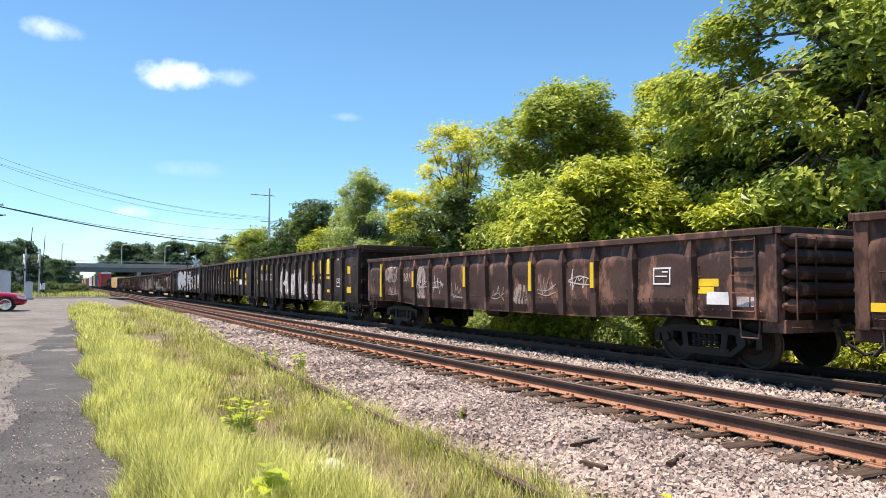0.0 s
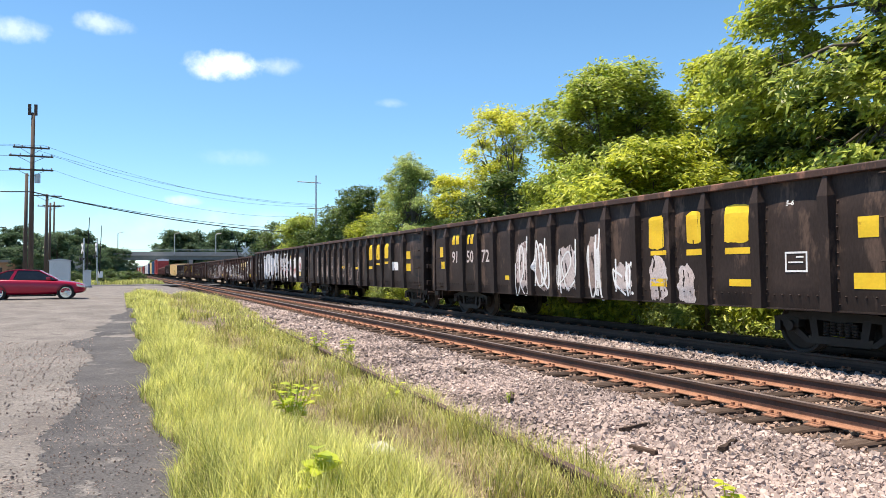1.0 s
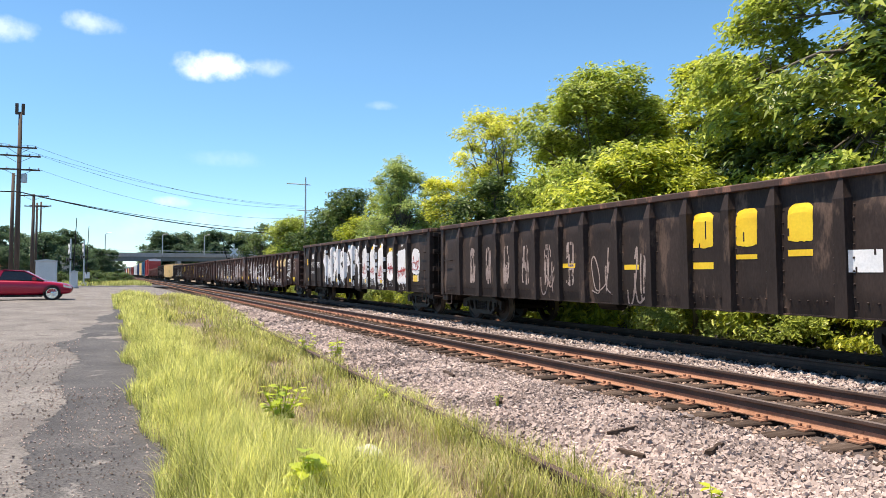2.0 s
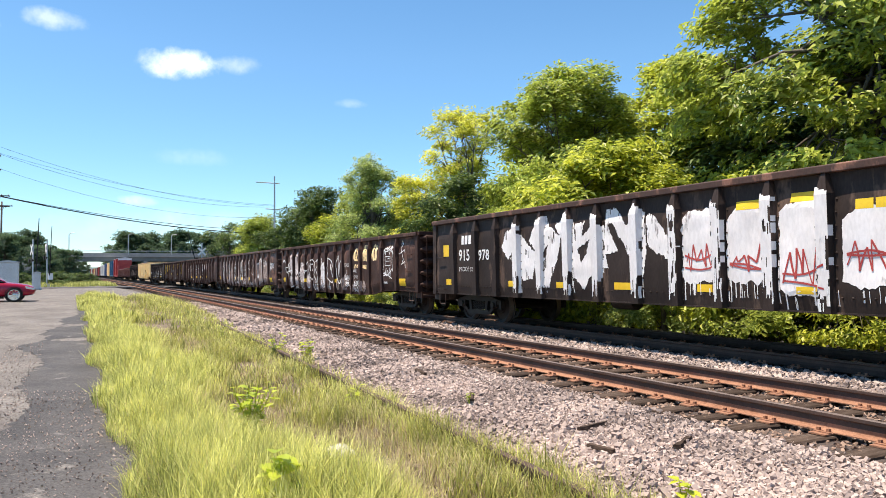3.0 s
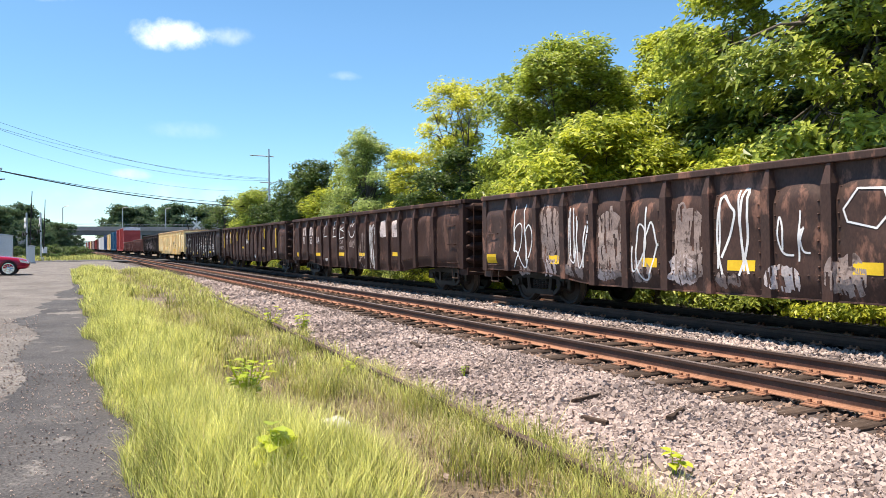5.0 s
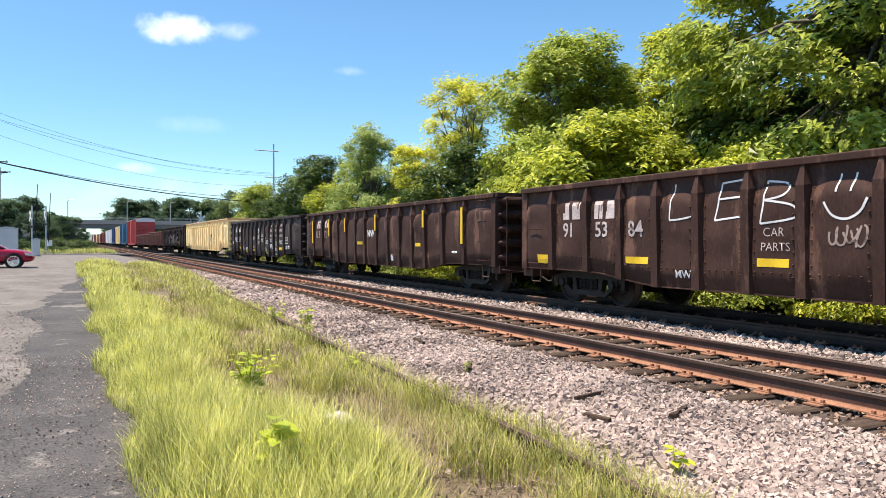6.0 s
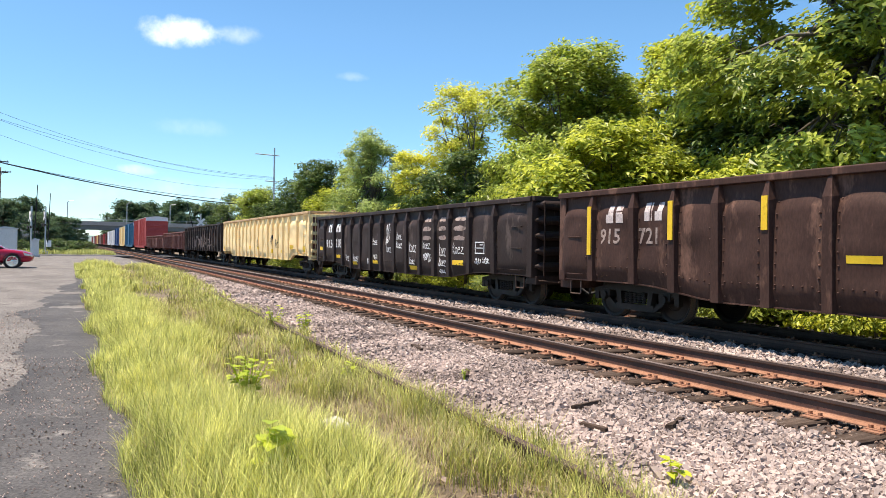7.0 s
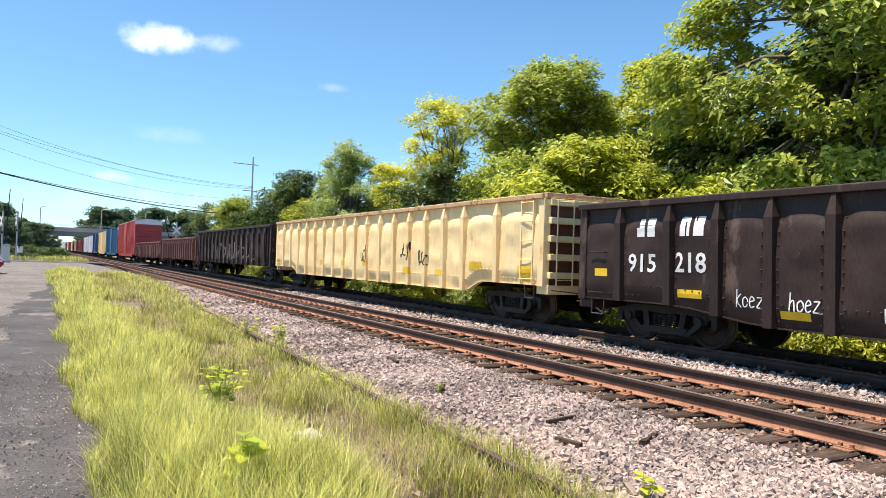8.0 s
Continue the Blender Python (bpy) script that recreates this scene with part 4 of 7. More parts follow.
def paint_cars():
    Y = "yellow_paint"

    def patches(car, boxes, mat=Y, label="yellow reflective patch", worn=0.0):
        for i, b in enumerate(boxes):
            flat_paint(car, "reflector", *b, mat, label, worn, 0.05, i)

    patches("A", [(-8.33, -7.75, 1.06, 1.18)])
    # B
    for u, a, b in ((-7.07, 1.0, 2.10), (-4.50, 1.34, 1.83), (-1.21, 1.36, 1.90), (1.94, 1.27, 1.95), (4.20, 1.35, 1.87)):
        rib_stripe("B", u, a, b)
    notice("B", 5.89, 6.32, 1.42, 1.73)
    patches("B", [(6.93, 7.39, 1.39, 1.52), (6.93, 7.28, 1.27, 1.38)], Y, "scuffed orange-yellow patch", 0.2)
    patches("B", [(7.13, 7.58, 1.09, 1.30)], "white_paint", "white painted patch")
    patches("B", [(7.74, 8.12, 1.07, 1.23)], "pink_paint", "scuffed pinkish patch", 0.4)
    words("B", "482", -6.45, 1.52, 1.78, "pale_paint")
    words("B", "281", -5.38, 1.52, 1.78, "pale_paint")
    for i, b in enumerate([(-6.5, -5.8, 1.0, 1.40), (-4.3, -3.6, 1.22, 2.0), (2.2, 2.9, 1.09, 1.72), (3.34, 4.01, 1.29, 1.82), (0.04, 0.68, 0.95, 1.47), (-3.2, -2.5, 1.1, 1.7), (-2.1, -1.4, 1.0, 1.5)]):
        jagged("B", *b, 100 + i, "pink_paint" if i % 2 else "pale_paint", 0.022, "faded pale scratched scrawl")
    for i, b in enumerate([(-4.3, -3.7, 1.0, 1.9), (-6.8, -5.8, 1.5, 2.0), (1.1, 1.7, 0.95, 1.4)]):
        flat_paint("B", "paint_smear", *b, "pale_paint", "worn smear of pale paint", 0.62, 0.04, 7 + i, 0.15)
    # C
    for i, b in enumerate([(2.67, 3.25, 1.79, 2.43), (3.76, 4.24, 1.85, 2.44), (4.71, 5.24, 1.83, 2.49)]):
        flat_paint("C", "mark_bar", *b, Y, "big yellow block of a worn mark", 0.22, 0.03, 31 + i, 0.05)
    patches("C", [(2.73, 3.31, 1.66, 1.75), (3.74, 4.25, 1.64, 1.75), (4.72, 5.29, 1.64, 1.75), (2.72, 3.3, 1.05, 1.21), (4.81, 5.31, 1.09, 1.21), (7.25, 7.57, 1.82, 2.12), (7.16, 7.64, 1.09, 1.32),
                   (-7.87, -7.6, 1.82, 2.15), (-7.75, -7.25, 1.44, 1.67), (-3.32, -2.95, 1.12, 1.24)])
    notice("C", 5.97, 6.39, 1.33, 1.65)
    for i, b in enumerate([(2.69, 3.3, 0.76, 1.63), (3.5, 3.95, 0.76, 1.46)]):
        flat_paint("C", "paint_smear", *b, "pink_paint", "patchy pinkish-white overpaint", 0.42, 0.035, 41 + i, 0.2)
    mark_bars("C", -6.88, -6.28, 2.20, 2.50, Y, 2)
    mark_bars("C", -5.75, -5.25, 2.18, 2.47, Y, 2)
    for s, u in (("91", -6.90), ("50", -5.78), ("72", -4.75)):
        words("C", s, u, 1.63, 1.98, "pink_paint")
    for i, b in enumerate([(-2.75, -1.95, 0.80, 2.2), (-1.75, -0.95, 0.80, 2.1), (-0.70, 0.25, 0.80, 2.0), (0.50, 1.25, 0.8, 2.2), (1.5, 2.3, 0.80, 1.6)]):
        outline_tag("C", *b, 120 + i, "white_paint", 0.055, "pale_paint" if i % 2 else "pink_paint")
    words("C", "5-6", 6.0, 2.38, 2.46, "white_paint")
    # D
    for i, b in enumerate([(2.45, 2.95, 1.83, 2.46), (3.45, 3.9, 1.84, 2.46), (4.5, 4.95, 1.87, 2.46)]):
        flat_paint("D", "mark_bar", *b, Y, "big yellow block of a worn mark", 0.22, 0.03, 51 + i, 0.05)
    patches("D", [(-1.75, -1.25, 1.51, 1.61), (0.5, 0.95, 1.46, 1.56), (2.45, 2.95, 1.46, 1.58), (3.45, 3.9, 1.62, 1.70), (4.5, 4.95, 1.65, 1.75), (6.95, 7.4, 1.81, 2.09), (6.90, 7.4, 1.37, 1.64)])
    patches("D", [(5.56, 6.03, 1.40, 1.72)], "white_paint", "white stencilled panel", 0.2)
    for i, b in enumerate([(-0.7, 0.2, 0.8, 1.95), (0.6, 1.25, 0.8, 1.95), (-2.75, -2.0, 0.8, 1.9)]):
        outline_tag("D", *b, 140 + i, "pale_paint", 0.04)
    for i in range(6):
        flat_paint("D", "paint_smear", -6.6 + i * 1.0, -6.3 + i * 1.0, 1.1, 2.1, "pale_paint", "faded lettering traces", 0.68, 0.04, 60 + i, 0.1)
    # E
    patches("E", [(-4.37, -3.95, 1.0, 1.14), (-2.35, -1.98, 1.0, 1.13), (-0.41, 0.24, 1.0, 1.14), (1.78, 2.28, 1.0, 1.13), (3.76, 4.1, 1.01, 1.12), (7.09, 7.58, 1.1, 1.31), (-7.97, -7.62, 1.81, 2.14), (-7.8, -7.3, 1.0, 1.16)])
    mark_bars("E", -6.83, -6.02, 2.12, 2.36, "white_paint", 4, 0.0)
    words("E", "915", -6.98, 1.68, 1.98, "white_paint")
    words("E", "978", -5.87, 1.68, 1.95, "white_paint")
    words("E", "PROOF", -6.98, 1.38, 1.51, "white_paint", "hand-sprayed white word")
    words("E", "KBT", -6.32, 1.38, 1.50, "white_paint", "hand-sprayed white letters")
    big = "broad white block letter of a graffiti piece"
    du = -0.27
    filled("E", [(-4.42, 1.98), (-4.2, 2.34), (-3.82, 2.46), (-3.46, 2.21), (-3.31, 2.06), (-2.88, 1.79), (-3.04, 1.2), (-3.45, 1.13), (-3.71, 1.44), (-3.98, 1.69), (-3.84, 1.91), (-4.11, 1.65)], "white_worn", big, du, worn=0.18, seed=1)
    filled("E", [(-3.18, 2.09), (-2.91, 2.5), (-2.53, 2.64), (-2.34, 2.4), (-1.87, 2.12), (-2.02, 1.64), (-2.37, 1.0), (-2.76, 1.05), (-2.96, 1.47), (-2.83, 1.79)], "white_worn", big, du, [[(-2.62, 1.75), (-2.4, 1.98), (-2.46, 1.61)]], 0.16, 0.007, 2)
    filled("E", [(-2.13, 2.37), (-1.65, 2.67), (-1.44, 2.37), (-1.32, 1.86), (-1.42, 1.28), (-1.74, 1.63), (-1.83, 2.06)], "white_worn", big, du, worn=0.16, seed=3)
    filled("E", [(-1.4, 2.37), (-1.04, 2.42), (-1.14, 2.07), (-0.67, 2.39), (-0.42, 2.24), (-0.51, 1.16), (-0.76, 1.35), (-1.07, 0.98), (-1.4, 1.24), (-1.41, 1.86)], "white_worn", big, du, [[(-1.3, 1.86), (-0.89, 2.01), (-0.99, 1.74), (-1.15, 1.53)]], 0.14, 0.007, 4)
    filled("E", [(-0.38, 2.61), (-0.09, 2.64), (0.28, 2.24), (0.56, 2.67), (0.77, 2.44), (0.81, 1.72), (0.74, 1.32), (0.53, 1.25), (0.26, 1.54), (-0.02, 1.75), (-0.38, 1.7), (-0.33, 1.43), (-0.46, 1.43)], "white_worn", big, du, [[(-0.33, 2.29), (-0.18, 2.33), (0.24, 1.79), (0.53, 1.32), (0.52, 1.1), (0.15, 1.45), (-0.17, 2.01)]], 0.14, 0.006, 5)
    filled("E", [(0.81, 2.39), (0.97, 2.43), (1.4, 1.97), (1.44, 1.54), (0.85, 1.81)], "white_worn", big, du, worn=0.12, seed=6)
    for i, u in enumerate((-3.95, -2.95, -1.9, -0.9, 0.28, 1.3, 2.3, 3.3, 4.25)):
        filled("E", [(u - 0.11, 2.55), (u + 0.10, 2.5), (u + 0.12, 1.5), (u + 0.05, 1.0), (u - 0.06, 0.95), (u - 0.12, 1.6)], "white_worn", "rib streaked with white paint", 0.0, (), 0.30 if i < 5 else 0.40, 0.008, 20 + i)
        drips("E", u - 0.2, u + 0.22, 0.85, 1.7, 9, 30 + i)
    for i, b in enumerate([(1.44, 2.26, 1.16, 2.42), (2.44, 3.25, 1.14, 2.36), (3.47, 4.30, 0.99, 2.40), (4.50, 5.33, 1.13, 2.22), (5.59, 6.66, 1.0, 2.24), (7.0, 7.71, 1.34, 2.22)]):
        flat_paint("E", "overpaint", *b, "white_worn", "rounded panel of fresh white overpaint", 0.0, 0.035, 80 + i, 0.16, 0.004)
        jagged("E", b[0] + 0.06, b[1] - 0.04, b[2] + 0.12, b[2] + 0.72, 170 + i)
        drips("E", b[0] + 0.05, b[1] - 0.05, b[2] - 0.22, b[2] + 0.15, 7, 60 + i)
        patches("E", [(b[0] + 0.2, b[1] - 0.12, b[3] - 0.02, b[3] + 0.12)] if i in (1, 2, 3) else [], Y, "yellow remains above the white", 0.4)
    words("E", "5-6", 6.0, 2.36, 2.44, "white_paint", "small white stencil")
    # F
    patches("F", [(-7.95, -7.52, 0.92, 1.13), (-4.11, -3.72, 0.95, 1.10), (0.34, 0.60, 0.97, 1.11), (6.95, 7.48, 0.92, 1.16)])
    spray("F", [(-0.64, 1.97), (-0.37, 1.94), (-0.06, 1.83), (0.06, 1.65), (-0.04, 1.41), (0.12, 1.11), (0.04, 0.95), (-0.27, 1.01), (-0.64, 1.16), (-0.54, 1.39), (-0.65, 1.56), (-0.64, 1.97)])
    spray("F", [(-0.22, 1.7), (-0.11, 1.68), (-0.14, 1.49), (-0.22, 1.7)])
    spray("F", [(-0.37, 0.99), (-0.37, 0.67)])
    spray("F", [(-0.45, 0.8), (-0.37, 0.66), (-0.27, 0.81)])
    spray("F", [(0.46, 1.52), (0.49, 1.8), (0.64, 1.91), (0.77, 2.04), (0.80, 1.67), (0.83, 1.22), (0.89, 1.33), (0.91, 1.67), (1.02, 1.83), (1.14, 1.72), (1.15, 1.22), (0.98, 0.93), (0.80, 0.95), (0.56, 1.15), (0.50, 1.31), (0.60, 1.53)])
    spray("F", [(-1.57, 1.99), (-1.48, 1.91), (-1.57, 1.62), (-1.61, 1.49)])
    spray("F", [(-1.48, 1.25), (-1.48, 1.56), (-1.32, 1.73), (-1.11, 1.74), (-0.92, 1.59), (-0.90, 0.71)])
    spray("F", [(-2.40, 1.85), (-1.86, 1.94), (-2.27, 1.5), (-1.95, 1.17), (-1.86, 0.61), (-2.15, 0.87), (-2.27, 1.16)])
    spray("F", [(-3.32, 1.47), (-3.21, 1.83), (-2.86, 1.95), (-2.54, 1.82), (-2.40, 1.54), (-2.57, 1.28), (-2.27, 1.03), (-2.40, 0.68), (-2.58, 0.6), (-2.69, 0.94), (-2.90, 1.12), (-3.21, 1.26), (-3.32, 1.47)])
    spray("F", [(-2.95, 1.76), (-2.77, 1.74), (-2.77, 1.48), (-2.97, 1.48), (-2.95, 1.76)])
    spray("F", [(-3.79, 1.75), (-3.56, 1.88), (-3.48, 1.47), (-3.37, 0.99), (-3.11, 0.99), (-3.11, 0.74), (-3.67, 0.68)])
    spray("F", [(-4.93, 1.28), (-4.56, 1.69), (-4.01, 1.75), (-4.12, 1.47), (-3.84, 1.47), (-4.28, 1), (-4.39, 0.58), (-4.67, 0.71), (-4.58, 0.95), (-4.93, 1.28)])
    jagged("F", -7.95, -7.40, 1.80, 2.20, 7, "white_paint", 0.024, "small white scrawl")
    spray("F", [(-7.30, 1.60), (-6.90, 1.72), (-6.80, 1.42), (-7.10, 1.45), (-7.02, 1.20), (-7.30, 1.60)])
    spray("F", [(-7.14, 1.71), (-6.68, 1.89), (-6.85, 1.43), (-6.14, 1.53), (-6.68, 1.16), (-6.14, 0.74), (-6.78, 0.65), (-6.64, 1.02)])
    spray("F", [(-5.75, 1.53), (-5.26, 1.45), (-5.57, 1.19), (-5.01, 0.69), (-5.44, 0.74), (-5.75, 0.63), (-5.51, 1.03), (-5.75, 1.19)])
    for i, b in enumerate([(-6.75, -6.15, 1.35, 2.30), (-5.75, -5.1, 1.30, 2.32), (-4.75, -4.1, 0.95, 1.85), (-3.7, -3.1, 0.70, 1.25), (-6.8, -6.1, 0.75, 1.2), (-5.75, -5.1, 0.72, 1.2)]):
        flat_paint("F", "paint_smear", *b, "pink_paint", "scratched whitish graffiti filling", 0.44, 0.04, 380 + i, 0.2)
    flat_paint("F", "paint_smear", -1.52, -1.0, 0.72, 1.80, "white_worn", "rounded white graffiti filling", 0.35, 0.04, 391, 0.14)
    words("F", "PEACE", 1.50, 1.58, 1.73, "white_paint", "hand-sprayed white word")
    words("F", "2", 1.72, 1.33, 1.48, "white_paint", "hand-sprayed white character")
    tag("F", 1.55, 2.05, 1.05, 1.28, 190, "white_paint", 0.026)
    tag("F", 1.72, 2.14, 0.80, 1.02, 191, "white_paint", 0.026)
    words("F", "AND", 2.52, 1.36, 1.49, "white_paint", "hand-sprayed white word")
    words("F", "ONLY", 2.58, 1.14, 1.27, "white_paint", "hand-sprayed white word")
    tag("F", 2.6, 3.15, 0.86, 1.05, 195, "white_paint", 0.026)
    tag("F", 2.55, 3.2, 0.62, 0.82, 196, "white_paint", 0.03)
    for i, b in enumerate([(2.6, 3.1, 1.80, 2.30), (3.5, 4.05, 1.78, 2.36), (4.45, 5.0, 1.79, 2.34), (2.6, 3.1, 1.53, 1.68), (3.5, 4.05, 1.5, 1.66)]):
        flat_paint("F", "mark_bar", *b, "cream", "faded cream block of a worn mark", 0.62, 0.035, 90 + i, 0.12)
    notice("F", 5.83, 6.30, 1.58, 1.92)
    jagged("F", 5.62, 6.50, 1.95, 2.32, 200, "white_paint", 0.028, "jagged white scrawl round a stencil box")
    jagged("F", 5.66, 6.46, 1.12, 1.55, 202, "white_paint", 0.028, "jagged white scrawl round a stencil box")
    spray("F", [(5.66, 2.05), (5.70, 1.70), (5.62, 1.45)], 0.028)
    spray("F", [(6.48, 2.1), (6.42, 1.72), (6.50, 1.4)], 0.028)
    spray("F", [(7.05, 2.28), (7.12, 2.40), (7.20, 2.28), (7.10, 2.18), (7.16, 2.02), (7.38, 2.10), (7.44, 1.98)], 0.026)
    spray("F", [(6.90, 1.96), (7.16, 2.02), (7.26, 1.78), (7.14, 1.62), (7.40, 1.72), (7.46, 1.50)], 0.026)
    patches("F", [(5.70, 6.00, 0.98, 1.05)], "white_paint", "small white stencil panel", 0.2)
    for i in range(11):
        u = -6.9 + i * 1.02
        flat_paint("F", "paint_smear", u, u + 0.55, 0.66, 0.90 + 0.16 * (i % 3), "pale_paint", "scuffed pale overspray along the sill", 0.60, 0.04, 400 + i, 0.16)
    # G
    patches("G", [(7.08, 7.61, 0.89, 1.11), (4.75, 5.22, 0.94, 1.10), (1.66, 2.10, 0.94, 1.11), (-0.47, 0.05, 0.94, 1.11), (-2.5, -2.10, 0.95, 1.12), (-5.57, -5.15, 0.95, 1.14), (-8.25, -7.75, 0.92, 1.15)])
    for k, crown in enumerate(([(4.25, 0.69), (3.98, 1.82), (4.33, 2.0), (4.62, 2.24), (4.78, 2.02), (5.0, 1.7), (5.21, 2.07), (5.28, 0.86)],
                               [(5.38, 0.84), (5.44, 2.03), (5.54, 2.18), (5.68, 1.7), (6.03, 2.01), (6.33, 1.68), (6.37, 0.86)])):
        crown = [(u + 0.22, w) for u, w in crown]
        filled("G", crown, "pale_paint", "scuffed silvery filling of a graffiti piece", 0.0, (), 0.30, 0.006, 40 + k)
        spray("G", crown, 0.075)
    spray("G", [(1.53, 1.84), (1.74, 2.12), (2.10, 2.10), (2.2, 1.81), (2.0, 1.57), (1.59, 1.67), (1.53, 1.84)], 0.03)
    spray("G", [(2.5, 2.08), (2.86, 2.29), (3.08, 2.05), (2.79, 1.79), (3.13, 1.59), (2.9, 1.25), (2.49, 1.33), (2.47, 1.68), (2.5, 2.08)], 0.035)
    for i, b in enumerate([(7.2, 7.6, 1.49, 1.9), (7.7, 8.1, 1.58, 1.88), (0.45, 1.1, 1.0, 1.9)]):
        tag("G", *b, 215 + i, "white_paint", 0.03)
    for i, b in enumerate([(-7.0, -6.2, 0.9, 2.2), (-5.8, -5.15, 0.9, 2.2), (-4.75, -4.1, 0.75, 2.1), (-3.75, -3.1, 0.7, 2.0), (-2.75, -2.1, 0.7, 2.0), (-1.7, -1.05, 0.75, 2.0), (-0.7, 0.1, 0.75, 2.1)]):
        tag("G", *b, 225 + i, "pale_paint" if i % 2 else "white_paint", 0.04)
        if i % 2:
            flat_paint("G", "paint_smear", *b, "pale_paint", "worn pale graffiti filling", 0.62, 0.04, 33 + i, 0.15)
    for i in range(11):
        u = -6.9 + i * 1.02
        flat_paint("G", "paint_smear", u, u + 0.6, 0.66, 0.88 + 0.17 * (i % 3), "pink_paint" if i % 2 else "pale_paint", "scuffed pale overspray along the sill", 0.58, 0.04, 430 + i, 0.16)
    # H
    patches("H", [(-7.85, -7.37, 0.88, 1.08), (-4.75, -4.15, 0.96, 1.09), (-1.68, -1.12, 0.99, 1.12), (0.50, 1.10, 1.0, 1.12), (3.60, 4.1, 1.03, 1.16)])
    for i, (u, w) in enumerate([(-6.85, 1.85), (-5.75, 1.84)]):
        mark_bars("H", u, u + 0.72, w, w + 0.36, "pink_paint", 2, 0.35)
    for s, u in (("91", -6.85), ("53", -5.72), ("84", -4.70)):
        words("H", s, u, 1.48, 1.78, "pink_paint")
    st = SIDE["H"][1]
    for u, h, lines in ((-3.58, 1.74, [[(0.1, 1.0), (0.04, 0.5), (0.0, 0.03)], [(0.0, 0.03), (0.4, 0.05), (0.9, 0.12)]]),
                        (-2.58, 1.72, [[(0.9, 1.0), (0.2, 0.95)], [(0.2, 0.95), (0.12, 0.5), (0.0, 0.02)], [(0.12, 0.55), (0.8, 0.58)], [(0.0, 0.02), (0.9, 0.1)]]),
                        (-1.62, 1.66, [[(0.1, 1.0), (0.08, 0.5), (0.0, 0.0)], [(0.1, 1.0), (0.7, 0.9), (0.65, 0.65), (0.1, 0.55)], [(0.1, 0.55), (0.9, 0.4), (0.95, 0.12), (0.0, 0.0)]])):
        g = Geo()
        for pts in lines:
            stroke(g, st, [(u + 0.62 * p, h + 0.66 * q) for p, q in pts], 0.032)
        part("lettering", g, M["white_paint"], SIDE["H"][0], "hand-sprayed white letter")
    words("H", "CAR", -1.58, 1.46, 1.60, "pink_paint", "hand-sprayed pink words")
    words("H", "PARTS", -1.62, 1.24, 1.37, "pink_paint", "hand-sprayed pink words")
    words("H", "MW", -3.45, 0.74, 0.88, "white_paint", "small white stencil")
    g = Geo()
    st = SIDE["H"][1]
    stroke(g, st, [(-0.55, 1.95), (-0.42, 1.76), (-0.2, 1.70), (0.0, 1.80), (0.1, 1.98)], 0.035)
    stroke(g, st, [(-0.33, 2.34), (-0.36, 2.08)], 0.03)
    stroke(g, st, [(-0.10, 2.34), (-0.14, 2.08)], 0.03)
    part("graffiti", g, M["white_paint"], SIDE["H"][0], "white sprayed smile with two strokes")
    tag("H", -0.45, 0.1, 1.3, 1.6, 250, "pale_paint", 0.03)
    for i, b in enumerate([(2.5, 3.05, 1.66, 2.23), (3.55, 4.1, 1.65, 2.21)]):
        flat_paint("H", "mark_bar", *b, "pink_paint", "faded pinkish block of a worn mark", 0.40, 0.035, 95 + i, 0.05)
    tag("H", 0.5, 1.2, 0.65, 1.9, 251, "pale_paint", 0.04)
    tag("H", 1.5, 2.1, 0.65, 2.2, 252, "white_paint", 0.035)
    # I
    for u, a, b in ((-7.25, 1.29, 2.28), (-4.95, 1.59, 2.29), (-2.95, 1.74, 2.27), (0.28, 1.76, 2.32), (4.25, 1.80, 2.33), (6.75, 1.31, 2.31)):
        rib_stripe("I", u, a, b)
    patches("I", [(-1.62, -1.12, 1.26, 1.37), (3.55, 3.9, 1.22, 1.33)])
    words("I", "MW", -0.62, 1.54, 1.79, "white_paint", "white stencilled letters")
    patches("I", [(1.5, 1.72, 0.73, 0.93), (6.02, 6.32, 1.05, 1.11)], "white_paint", "small white patch")
    mark_bars("I", -6.80, -6.2, 1.93, 2.27, "pink_paint", 2, 0.42)
    mark_bars("I", -5.70, -5.15, 1.95, 2.29, "pink_paint", 2, 0.42)
    words("I", "915", -6.98, 1.53, 1.82, "pale_paint")
    words("I", "721", -5.87, 1.53, 1.82, "pale_paint")
    # J
    script = {"k": [[(0.05, 1.0), (0.0, 0.0)], [(0.22, 0.75), (0.03, 0.4), (0.22, 0.0)]], "h": [[(0.03, 1.0), (0.0, 0.0)], [(0.01, 0.4), (0.14, 0.6), (0.2, 0.0)]],
              "o": [[(0.12, 0.6), (0.0, 0.45), (0.04, 0.08), (0.18, 0.1), (0.22, 0.42), (0.12, 0.6)]], "e": [[(0.0, 0.35), (0.2, 0.45), (0.1, 0.65), (0.0, 0.4), (0.06, 0.05), (0.22, 0.12)]],
              "z": [[(0.0, 0.60), (0.24, 0.62)], [(0.24, 0.62), (0.12, 0.34), (0.0, 0.05)], [(0.0, 0.05), (0.34, 0.02)]]}

    def hand(text, u0, u1, w0, w1):
        """Quick joined handwriting within a box."""
        g = Geo()
        du = (u1 - u0) / len(text)
        for k, ch in enumerate(text):
            for line in script[ch]:
                stroke(g, SIDE["J"][1], [(u0 + du * (k + 3.3 * a), w0 + (w1 - w0) * b) for a, b in line], 0.022, 0.008)
        part("lettering", g, M["white_paint"], SIDE["J"][0], "hand-sprayed white word")

